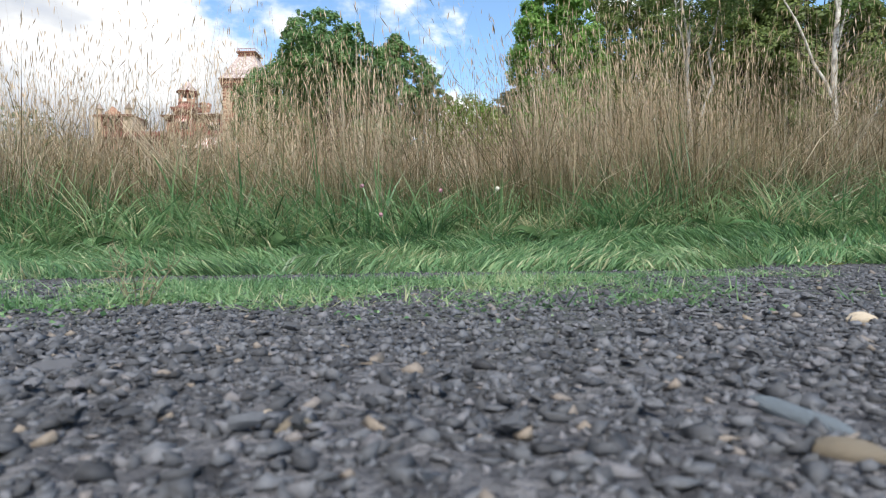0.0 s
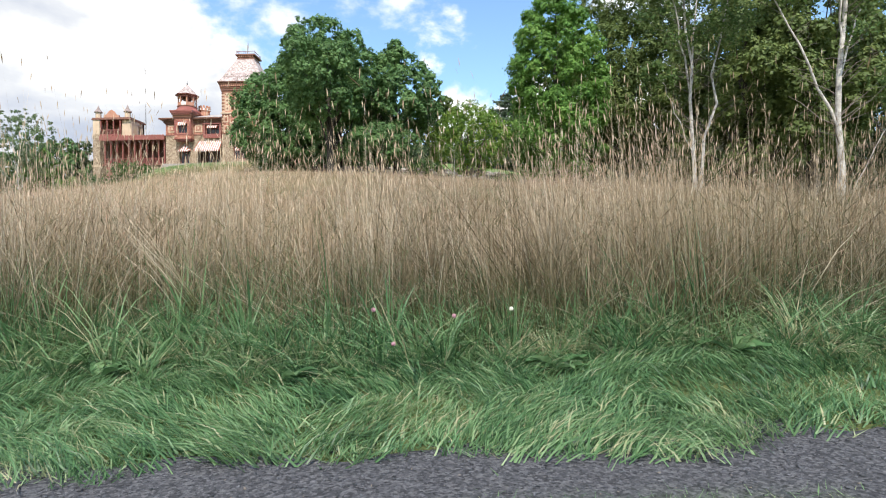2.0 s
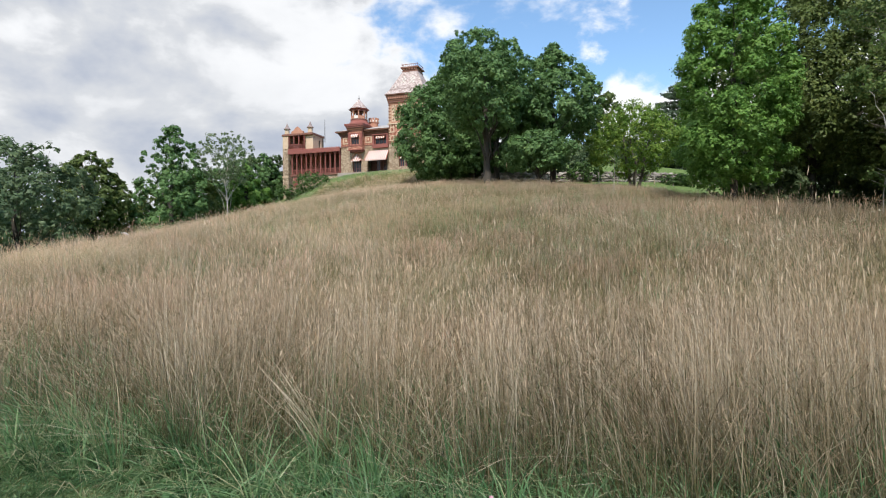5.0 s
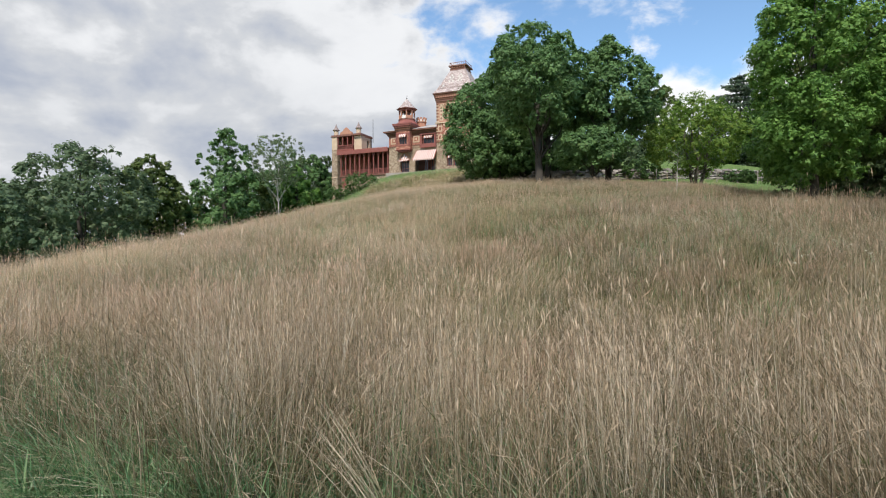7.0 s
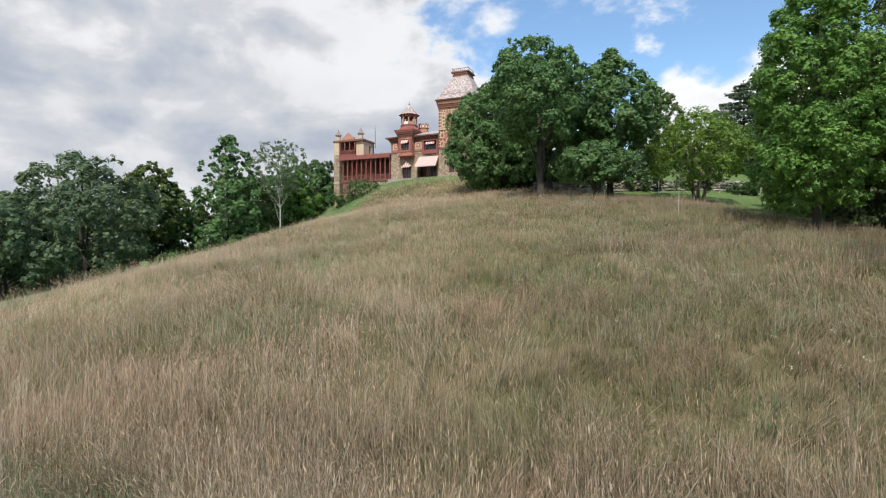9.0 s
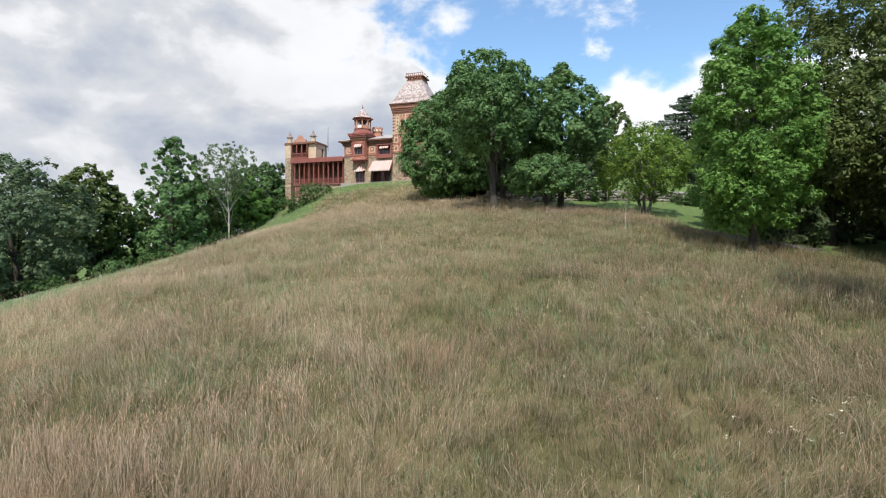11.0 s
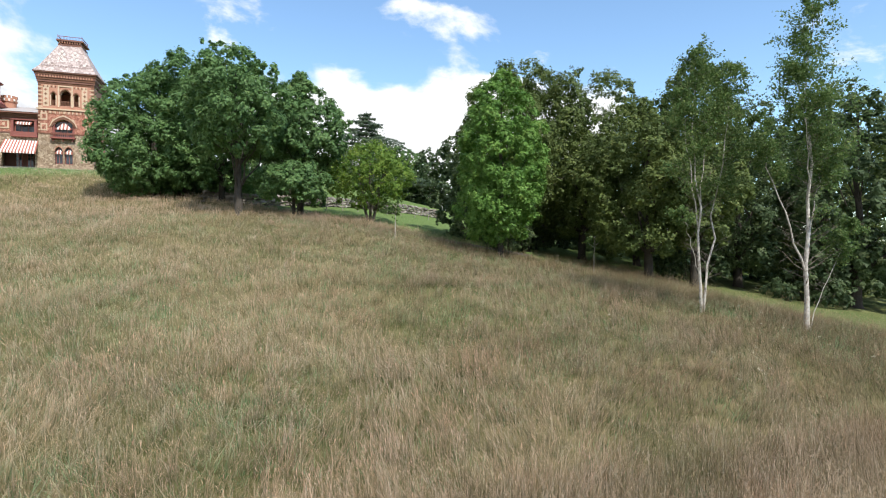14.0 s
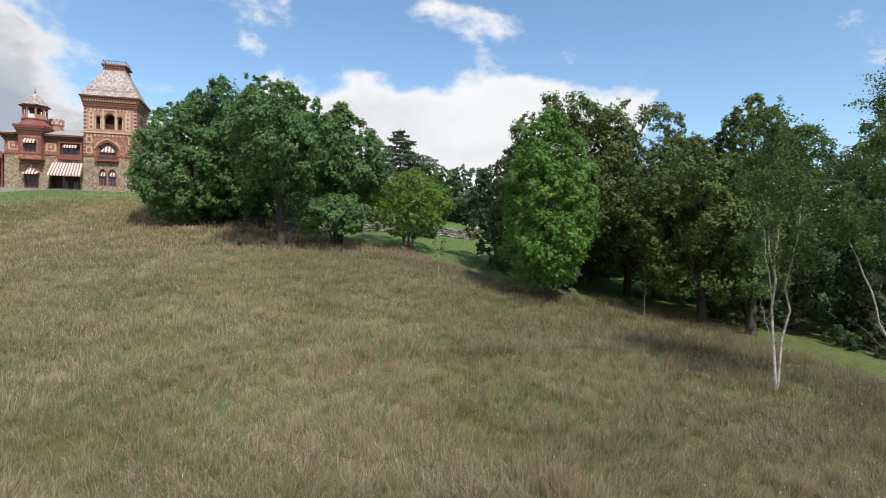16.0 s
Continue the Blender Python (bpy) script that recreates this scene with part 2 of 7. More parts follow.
# leaves of western trees, distance haze mixed into their grey-green
LEAF_HAZED = leaf_material("hazed_leaves", [(0.0, (0.068, 0.11, 0.056)), (0.6, (0.135, 0.195, 0.098)), (1.0, (0.23, 0.285, 0.145))], (0.4, (0.12, 0.17, 0.085), 0.4), 0.4)
LEAF_SPRUCE = leaf_material("spruce_needles", [(0.0, (0.08, 0.12, 0.085)), (1.0, (0.20, 0.26, 0.165))], None, 0.5)
LEAF_SHRUB = leaf_material("shrub_leaves", [(0.0, (0.046, 0.098, 0.026)), (1.0, (0.130, 0.221, 0.065))], None, 0.38)
BARK = surface("grey_bark", [(0.25, (0.06, 0.05, 0.04)), (0.55, (0.15, 0.13, 0.11)), (0.8, (0.26, 0.23, 0.2))], 2, 14, 0.9, 0.8, 0.03)
BARK_TWIG = surface("birch_twigs", [(0.25, (0.10, 0.08, 0.07)), (0.8, (0.26, 0.22, 0.19))], 2, 14, 0.9, 0.5, 0.01)
BARK_DARK = surface("dark_bark", [(0.25, (0.03, 0.026, 0.022)), (0.8, (0.10, 0.085, 0.07))], 2, 14, 0.9, 0.8, 0.03)
BARK_BIRCH = surface("white_birch_bark", [(0.34, (0.06, 0.05, 0.045)), (0.45, (0.36, 0.33, 0.30)), (0.58, (0.56, 0.53, 0.48)), (0.8, (0.66, 0.63, 0.58))], 4, 12, 0.75, 0.4, 0.01)
STONE = surface("rubble_stone", [(0.2, (0.27, 0.195, 0.135)), (0.5, (0.385, 0.29, 0.205)), (0.8, (0.46, 0.365, 0.27))], 1.2, 9, 0.9, 0.7, 0.04, voronoi=4.6)
BRICK = surface("red_brick", [(0.2, (0.27, 0.105, 0.075)), (0.5, (0.41, 0.18, 0.125)), (0.8, (0.50, 0.28, 0.19))], 1.5, 12, 0.85, 0.5, 0.02, voronoi=5.5)
BRICK_YELLOW = surface("yellow_brick", [(0.2, (0.44, 0.31, 0.21)), (0.5, (0.56, 0.42, 0.30)), (0.8, (0.64, 0.51, 0.38))], 1.5, 14, 0.85, 0.4, 0.02)
BRICK_PINK = surface("salmon_brick", [(0.2, (0.34, 0.15, 0.105)), (0.5, (0.45, 0.225, 0.155)), (0.8, (0.54, 0.32, 0.225))], 1.5, 14, 0.85, 0.4, 0.02)
BRICK_DARK = surface("dark_brick", [(0.2, (0.10, 0.05, 0.035)), (0.5, (0.17, 0.08, 0.05)), (0.8, (0.23, 0.12, 0.08))], 1.5, 14, 0.85, 0.4, 0.02)
TRIM = surface("dull_red_paint", [(0.2, (0.17, 0.055, 0.045)), (0.5, (0.25, 0.085, 0.07)), (0.8, (0.31, 0.125, 0.10))], 1.5, 20, 0.6, 0.2, 0.01)
CORNICE = surface("brown_cornice", [(0.2, (0.13, 0.06, 0.045)), (0.5, (0.20, 0.095, 0.07)), (0.8, (0.27, 0.14, 0.10))], 1.5, 20, 0.7, 0.3, 0.02)
SLATE = surface("pink_grey_slate", [(0.2, (0.34, 0.26, 0.245)), (0.5, (0.43, 0.35, 0.33)), (0.8, (0.52, 0.44, 0.415))], 1.2, 10, 0.75, 0.5, 0.02, voronoi=4.0)
SLATE_LIGHT = surface("pale_slate", [(0.2, (0.50, 0.47, 0.43)), (0.8, (0.62, 0.59, 0.54))], 2, 12, 0.75, 0.3, 0.01)
SLATE_DARK = surface("dark_slate", [(0.2, (0.20, 0.15, 0.14)), (0.8, (0.32, 0.25, 0.23))], 2, 12, 0.75, 0.3, 0.01)
TIN = surface("grey_tin_roof", [(0.2, (0.34, 0.31, 0.30)), (0.8, (0.50, 0.47, 0.45))], 1.2, 8, 0.5, 0.2, 0.01, metal=0.0)
WHITE = surface("off_white_canvas", [(0.2, (0.66, 0.62, 0.58)), (0.8, (0.80, 0.77, 0.73))], 3, 30, 0.85, 0.2, 0.005)
REDSTRIPE = surface("red_canvas", [(0.2, (0.31, 0.095, 0.07)), (0.8, (0.41, 0.15, 0.11))], 3, 30, 0.85, 0.2, 0.005)
# plaster darkened in the colour for the shade inside porches and turret
SHADED_PLASTER = surface("shaded_plaster", [(0.2, (0.10, 0.05, 0.04)), (0.8, (0.20, 0.10, 0.08))], 1.5, 16, 0.8, 0.3, 0.01)
WALLSTONE = surface("grey_wall_stone", [(0.2, (0.20, 0.17, 0.15)), (0.5, (0.34, 0.30, 0.27)), (0.8, (0.48, 0.44, 0.40))], 2, 12, 0.92, 0.7, 0.03)
IRON = surface("dark_iron", [(0.2, (0.03, 0.03, 0.03)), (0.8, (0.07, 0.065, 0.06))], 4, 40, 0.6, 0.2, 0.005, metal=0.6)


def glass_material():
    m, n, l = material("dark_window_glass")
    p = n.new("ShaderNodeBsdfPrincipled")
    tc = n.new("ShaderNodeTexCoord").outputs["Object"]
    nz = noise_node(n, l, 1.3, 3, 0.5, tc)
    r = ramp_node(n, [(0.3, (0.012, 0.014, 0.018)), (0.7, (0.05, 0.055, 0.065))])
    l.new(nz.outputs["Fac"], r.inputs[0])
    l.new(r.outputs[0], p.inputs["Base Color"])
    p.inputs["Roughness"].default_value = 0.08
    p.inputs["Specular IOR Level"].default_value = 0.7
    l.new(p.outputs[0], n.new("ShaderNodeOutputMaterial").inputs[0])
    return m


GLASS = glass_material()


def stone_material(name, stops):
    """Loose gravel: the colour of each stone by chance."""
    m, n, l = material(name)
    geo = n.new("ShaderNodeNewGeometry")
    info = n.new("ShaderNodeObjectInfo")
    tc = n.new("ShaderNodeTexCoord").outputs["Object"]
    add = n.new("ShaderNodeMath")
    add.operation = "ADD"
    l.new(geo.outputs["Random Per Island"], add.inputs[0])
    l.new(info.outputs["Random"], add.inputs[1])
    fr = n.new("ShaderNodeMath")
    fr.operation = "FRACT"
    l.new(add.outputs[0], fr.inputs[0])
    r = ramp_node(n, stops)
    l.new(fr.outputs[0], r.inputs[0])
    nz = noise_node(n, l, 160, 5, 0.65, tc)
    colour = mix_node(n, l, 0.55, r.outputs[0], nz.outputs["Fac"], "SOFT_LIGHT")
    b = n.new("ShaderNodeBump")
    b.inputs["Strength"].default_value, b.inputs["Distance"].default_value = 0.5, 0.002
    l.new(nz.outputs["Fac"], b.inputs["Height"])
    p = n.new("ShaderNodeBsdfPrincipled")
    p.inputs["Roughness"].default_value = 0.75
    l.new(colour, p.inputs["Base Color"])
    l.new(b.outputs[0], p.inputs["Normal"])
    l.new(p.outputs[0], n.new("ShaderNodeOutputMaterial").inputs[0])
    return m


GRAVEL = stone_material("blue_grey_gravel", [(0.0, (0.026, 0.027, 0.031)), (0.5, (0.06, 0.063, 0.071)), (0.85, (0.115, 0.119, 0.131)), (0.97, (0.13, 0.126, 0.135)), (1.0, (0.19, 0.155, 0.12))])
COBBLE = stone_material("field_stone", [(0.0, (0.12, 0.105, 0.09)), (0.5, (0.23, 0.20, 0.175)), (1.0, (0.36, 0.325, 0.29))])


def ground_material(name="meadow_ground", gravel=False):
    """Turf and dead thatch; the colour follows mown or wild land."""
    m, n, l = material(name)
    pos = n.new("ShaderNodeNewGeometry").outputs["Position"]
    lawn = n.new("ShaderNodeAttribute")
    lawn.attribute_name = "lawn"
    n1 = noise_node(n, l, 0.12, 5, 0.62, pos)
    n2 = noise_node(n, l, 2.2, 6, 0.65, pos)
    n3 = noise_node(n, l, 34, 5, 0.7, pos)
    dry = ramp_node(n, [(0.25, (0.07, 0.082, 0.03)), (0.45, (0.13, 0.125, 0.052)), (0.6, (0.20, 0.17, 0.085)), (0.8, (0.17, 0.12, 0.068))])
    l.new(n1.outputs["Fac"], dry.inputs[0])
    c = mix_node(n, l, 0.7, dry.outputs[0], n2.outputs["Fac"], "SOFT_LIGHT")
    green = ramp_node(n, [(0.25, (0.075, 0.115, 0.038)), (0.55, (0.125, 0.185, 0.06)), (0.8, (0.22, 0.225, 0.10))])
    l.new(n2.outputs["Fac"], green.inputs[0])
    if gravel:
        cell = n.new("ShaderNodeTexVoronoi")
        cell.inputs["Scale"].default_value = 75
        l.new(pos, cell.inputs["Vector"])
        grey = n.new("ShaderNodeSeparateColor")
        l.new(cell.outputs["Color"], grey.inputs[0])
        stones = ramp_node(n, [(0.0, (0.05, 0.05, 0.055)), (0.5, (0.095, 0.095, 0.103)), (1.0, (0.165, 0.162, 0.17))])
        l.new(grey.outputs[0], stones.inputs[0])
        c = stones.outputs[0]
    c = mix_node(n, l, lawn.outputs["Fac"], c, green.outputs[0])
    c = mix_node(n, l, 0.5, c, n3.outputs["Fac"], "SOFT_LIGHT")
    b = n.new("ShaderNodeBump")
    b.inputs["Strength"].default_value, b.inputs["Distance"].default_value = 0.8, 0.05
    l.new(n3.outputs["Fac"], b.inputs["Height"])
    p = n.new("ShaderNodeBsdfPrincipled")
    p.inputs["Roughness"].default_value = 0.95
    p.inputs["Specular IOR Level"].default_value = 0.1
    l.new(c, p.inputs["Base Color"])
    l.new(b.outputs[0], p.inputs["Normal"])
    l.new(p.outputs[0], n.new("ShaderNodeOutputMaterial").inputs[0])
    return m


GROUND = ground_material()
TRACK = ground_material("packed_gravel", True)


# ---- builders ----
def part(name, bm, mat, parent=None, label="", smooth=False):
    """Link a bmesh as one mesh object, under a thing or a part if one is given."""
    me = bpy.data.meshes.new(name)
    bm.to_mesh(me)
    bm.free()
    if smooth:
        me.polygons.foreach_set("use_smooth", [True] * len(me.polygons))
    me.materials.append(mat)
    ob = new(name, me)
    ob.parent = parent
    return tagged(ob, label)


def array_mesh(name, verts, faces, mat, tip=None, hue=None, smooth=False, extra=()):
    """One mesh object from arrays; faces is an (n, 3) or (n, 4) array or a list of such arrays."""
    faces = faces if isinstance(faces, list) else [faces]
    me = bpy.data.meshes.new(name)
    me.vertices.add(len(verts))
    me.vertices.foreach_set("co", np.asarray(verts, np.float32).ravel())
    loops = np.concatenate([f.ravel() for f in faces]).astype(np.int32)
    sizes = np.concatenate([np.full(len(f), f.shape[1]) for f in faces]).astype(np.int32)
    me.loops.add(len(loops))
    me.loops.foreach_set("vertex_index", loops)
    me.polygons.add(len(sizes))
    me.polygons.foreach_set("loop_start", np.concatenate([[0], np.cumsum(sizes)[:-1]]).astype(np.int32))
    me.update(calc_edges=True)
    for key, values in (("tip", tip), ("hue", hue), *extra):
        if values is not None:
            me.attributes.new(key, "FLOAT", "POINT").data.foreach_set("value", np.asarray(values, np.float32))
    if smooth:
        me.polygons.foreach_set("use_smooth", [True] * len(me.polygons))
    me.materials.append(mat)
    return new(name, me)


def holder(name, x, y, z):
    ob = new(name)
    ob.location = (x, y, z)
    ob.empty_display_size = 0.3
    return ob


def box(bm, x0, x1, y0, y1, z0, z1):
    v = [bm.verts.new((x, y, z)) for x in (x0, x1) for y in (y0, y1) for z in (z0, z1)]
    for f in ((0, 1, 3, 2), (4, 6, 7, 5), (0, 4, 5, 1), (2, 3, 7, 6), (0, 2, 6, 4), (1, 5, 7, 3)):
        bm.faces.new([v[i] for i in f])
    return v


def boxes(*sizes):
    bm = bmesh.new()
    for s in sizes:
        box(bm, *s)
    return bm


def lathe(bm, cx, cy, profile, sides, turn=0.0, square=False):
    """Rings of (radius, z) joined up; square: the radius is half the side."""
    rings = []
    for r, z in profile:
        rr = r / math.cos(math.pi / sides) if square else r
        rings.append([bm.verts.new((cx + rr * math.cos(turn + 2 * math.pi * i / sides), cy + rr * math.sin(turn + 2 * math.pi * i / sides), z)) for i in range(sides)])
    for a, b in zip(rings, rings[1:]):
        for i in range(sides):
            j = (i + 1) % sides
            bm.faces.new((a[i], a[j], b[j], b[i]))
    bm.faces.new(rings[0][::-1])
    bm.faces.new(rings[-1])
    return bm


# ---- the lie of the land ----
HILL = [-2.06, 0.63, 0.11, 1.06, -0.78, 1.48, -0.69, -0.57, -1.1, -1.33, 2.2, 0.09, -0.47, -0.03, -0.83, -0.13, 4.36, 2.79, 2.62, 1.55, 0.55, -4.03, 0.35, 1.25, 1.56, 0.69, 0.01, 2.42, -3.82, 12.94, 6.54, 8.04, 8.09, 2.06, 6.32, -0.77, 1.28, 1.03, 0.06, -0.5, -1.0, -2.0]
KNOLLS = np.array([(a, b, 20.0) for b in (0, 24, 48, 72, 96) for a in (-84, -60, -36, -12, 12, 36, 60)] + [(0, 10, 8.0), (6, 15, 8.0), (-52, 80, 9.0), (-8, 52, 9.0), (-50, 48, 9.0), (-50, 65, 9.0), (-55, 80, 7.5)])
TRACK_Z, TERRACE = 0.08, 15.55


def ease(a, b, t):
    t = np.clip((np.asarray(t, float) - a) / (b - a), 0, 1)
    return t * t * (3 - 2 * t)


def land(x, y):
    x, y = np.asarray(x, float), np.asarray(y, float)
    d2 = (x[..., None] - KNOLLS[:, 0]) ** 2 + (y[..., None] - KNOLLS[:, 1]) ** 2
    g = np.exp(-d2 / (2 * KNOLLS[:, 2] ** 2)) @ np.array(HILL) - 1.5
    t = np.where(y < -4, ease(-4, -30, y), ease(2.4, 10, y))
    z = TRACK_Z * (1 - t) + g * t
    z = z + (0.15 + 0.05 * ease(-0.5, 2.5, x)) * ease(2.7, 3.9, y) * (1 - ease(5, 9, y))
    c = TERRACE - 1.5
    return np.where(z > c, c + 1.5 * np.tanh((z - c) / 1.5), z)


def land_at(x, y):
    return float(land(np.array(x), np.array(y)))


def lawn_share(x, y):
    """1 where the grass is mown or stays green, 0 where the hay stands."""
    x, y = np.asarray(x, float), np.asarray(y, float)
    verge = 1 - ease(3.5, 4.4, y + 0.25 * np.sin(1.7 * x) + 0.15 * np.sin(4.1 * x))
    terrace = ease(76.5, 79.5, y) * (1 - ease(-14, -10, x))
    edge = np.interp(y, [36, 41, 49.5, 57, 60, 78], [9.0, 4.8, 2.7, 0.0, -10.0, -13.0])
    east = ease(-0.8, 0.8, x - edge) * ease(36, 39, y)
    foot = np.interp(y, [14, 20, 30, 39, 55, 78], [-24.0, -27.0, -31.5, -34.0, -39.5, -44.3])
    west = (1 - ease(-1.8, 1.8, x - foot)) * (1 - ease(86, 90, y))
    wood = 0.5 * ease(16, 18, x) * ease(14, 18, y)
    return np.clip(np.maximum.reduce([verge, terrace, east, west, wood]), 0, 1)


def axis(dense0, dense1, step, far):
    grow, out, d = [], dense1, step
    while out < far:
        d *= 1.35
        out += d
        grow.append(out)
    left, out, d = [], dense0, step
    while out > -far:
        d *= 1.35
        out -= d
        left.append(out)
    return np.array(left[::-1] + list(np.arange(dense0, dense1 + step / 2, step)) + grow)


GX, GY = axis(-90, 60, 0.8, 3500), axis(-4, 112, 0.8, 3500)
GY = np.unique(np.round(np.concatenate([GY, np.arange(2.0, 4.4, 0.1)]), 4))
mx, my = np.meshgrid(GX, GY, indexing="ij")
mz = land(mx, my)
nx, ny = len(GX), len(GY)
idx = np.arange(nx * ny).reshape(nx, ny)
quads = np.stack([idx[:-1, :-1], idx[1:, :-1], idx[1:, 1:], idx[:-1, 1:]], -1).reshape(-1, 4)
ground = array_mesh("ground", np.stack([mx, my, mz], -1).reshape(-1, 3), quads, GROUND, smooth=True, extra=(("lawn", (lawn_share(mx, my) * (1 - 0.6 * (my < 4.2))).ravel()),))
tagged(ground, "rising hill meadow of dry thatch and green turf", "ground", kind="structure")

def ripple(x, y, k=1.0):
    """Slow waves over the land, for tufts and thin places."""
    return 0.5 + 0.25 * (np.sin(0.9 * k * x + 1.3 * np.sin(0.5 * k * y)) + np.sin(1.1 * k * y + 1.7 * np.sin(0.7 * k * x + 1)))


def middle(x, y):
    """The grown-over middle of the track: ragged patches."""
    band = np.exp(-((y - 1.27 - 0.22 * ease(-0.6, 0.7, x)) / 0.54) ** 4)
    patch = 0.4 * ripple(x + 0.6, y * 1.5, 2.3) + 0.3 * ripple(x, y, 7.5) + 0.3 * ripple(x + 2, y + 1, 21)
    bare = np.exp(-((x - 1.0) / 0.62) ** 2 - ((y - 1.55) / 0.42) ** 2)
    return band * ease(0.34, 0.72, patch) * (1 - 0.92 * bare)


# the gravel track, a thin sheet with a ragged edge
TX = np.concatenate([np.arange(-16, -5, 0.5), np.arange(-5, 5, 0.05), np.arange(5, 16.1, 0.5)])
far_edge = 2.62 + 0.07 * np.sin(1.9 * TX) + 0.05 * np.sin(5.3 * TX + 1) + 0.03 * np.sin(13 * TX) - 0.25 * ease(-1.0, -3.0, TX) + 0.36 * ease(-1.2, 1.8, TX)
TV = np.concatenate([[0, 0.01], np.linspace(0.1, 0.55, 6), np.linspace(0.58, 0.99, 30), [1.0]])
ty = -1.9 + (far_edge[:, None] + 1.9) * TV[None, :]
tx = np.repeat(TX[:, None], len(TV), 1)
tz = land(tx, ty) + 0.006 - 0.03 * (TV[None, :] > 0.995) - 0.03 * (TV[None, :] < 0.005)
ti = np.arange(tx.size).reshape(tx.shape)
track = array_mesh("gravel_track", np.stack([tx, ty, tz], -1).reshape(-1, 3), np.stack([ti[:-1, :-1], ti[1:, :-1], ti[1:, 1:], ti[:-1, 1:]], -1).reshape(-1, 4), TRACK, smooth=True, extra=(("lawn", np.clip(1.1 * middle(tx, ty), 0, 0.9).ravel()),))
tagged(track, "blue-grey crushed gravel cart track with grassy middle", "track", kind="structure")


# ---- the house ----
HY = 85.3
house = tagged(holder("house", -40, HY, TERRACE - 0.3), "turreted stone and red brick villa with striped awnings", "house")


def hpart(name, bm, mat, label="", parent=None):
    """A part of the house, in world metres."""
    root = parent or house
    if name.startswith("arch"):
        bmesh.ops.remove_doubles(bm, verts=bm.verts, dist=0.0005)
    ob = part(name, bm, mat, root, label)
    at = Vector((0, 0, 0))
    up_ob = root
    while up_ob:
        at += up_ob.location
        up_ob = up_ob.parent
    ob.location = -at
    return ob


def wall_boxes(x0, x1, y0, y1, z0, z1, holes):
    """A wall as blocks round its rectangular holes (hx0, hx1, hz0, hz1)."""
    bm = bmesh.new()
    xs = sorted({x0, x1, *[v for h in holes for v in h[:2]]})
    zs = sorted({z0, z1, *[v for h in holes for v in h[2:]]})
    for a, b in zip(xs, xs[1:]):
        run = None
        for c, d in zip(zs, zs[1:]):
            mxx, mzz = (a + b) / 2, (c + d) / 2
            solid = not any(h[0] < mxx < h[1] and h[2] < mzz < h[3] for h in holes)
            if solid:
                run = [run[0], d] if run else [c, d]
            elif run:
                box(bm, a, b, y0, y1, *run)
                run = None
        if run:
            box(bm, a, b, y0, y1, *run)
    return bm


def arch_points(x0, x1, z_spring, z_top, n=10, ogee=0.35):
    """A pointed arch line from left to right."""
    pts = []
    c, w = (x0 + x1) / 2, (x1 - x0) / 2
    for i in range(n + 1):
        u = -1 + 2 * i / n
        round_part = math.sqrt(max(0, 1 - abs(u) ** 2.2))
        point_part = 1 - abs(u)
        pts.append((c + w * u, z_spring + (z_top - z_spring) * ((1 - ogee) * round_part + ogee * point_part)))
    return pts


def spandrel(x0, x1, z_spring, z_top, z_head, y0, y1):
    """The masonry above an arch, up to z_head."""
    bm = bmesh.new()
    pts = arch_points(x0, x1, z_spring, z_top)
    for (xa, za), (xb, zb) in zip(pts, pts[1:]):
        v = [bm.verts.new(p) for p in ((xa, y0, za), (xb, y0, zb), (xb, y0, z_head), (xa, y0, z_head), (xa, y1, za), (xb, y1, zb), (xb, y1, z_head), (xa, y1, z_head))]
        for f in ((0, 1, 2, 3), (7, 6, 5, 4), (0, 4, 5, 1), (3, 2, 6, 7)):
            bm.faces.new([v[i] for i in f])
    return bm


def arch_ring(x0, x1, z_spring, z_top, wide, y0, y1):
    """A raised band round an arch."""
    bm = bmesh.new()
    inner = arch_points(x0, x1, z_spring, z_top)
    outer = arch_points(x0 - wide, x1 + wide, z_spring, z_top + wide * 1.4)
    for (a, b), (c, d) in zip(zip(inner, inner[1:]), zip(outer, outer[1:])):
        v = [bm.verts.new((p[0], y, p[1])) for y in (y0, y1) for p in (a, b, d, c)]
        for f in ((0, 1, 2, 3), (7, 6, 5, 4), (0, 4, 5, 1), (3, 2, 6, 7)):
            bm.faces.new([v[i] for i in f])
    return bm


def window(x0, x1, z0, z1, y, mullions=1, transom=0.62, arched=False):
    """A sash window with frame, bars and glass, set back in its opening."""
    c = (x0 + x1) / 2
    w = hpart("window", boxes((x0, x0 + 0.09, y, y + 0.1, z0, z1), (x1 - 0.09, x1, y, y + 0.1, z0, z1), (x0 + 0.09, x1 - 0.09, y, y + 0.1, z1 - 0.09, z1), (x0 + 0.09, x1 - 0.09, y, y + 0.1, z0, z0 + 0.1)), TRIM, "dull red window frame")
    bars = [(x0 + (x1 - x0) * i / (mullions + 1) - 0.035, x0 + (x1 - x0) * i / (mullions + 1) + 0.035, y + 0.02, y + 0.08, z0 + 0.1, z1 - 0.09) for i in range(1, mullions + 1)]
    zt = z0 + (z1 - z0) * transom
    bars += [(x0 + 0.09, x1 - 0.09, y + 0.03, y + 0.075, zt - 0.03, zt + 0.03)]
    for b in bars:
        hpart("glazing_bar", boxes(b), TRIM, parent=w)
    hpart("pane", boxes((x0 + 0.09, x1 - 0.09, y + 0.045, y + 0.06, z0 + 0.1, z1 - 0.09)), GLASS, "dark window glass", w)
    return w


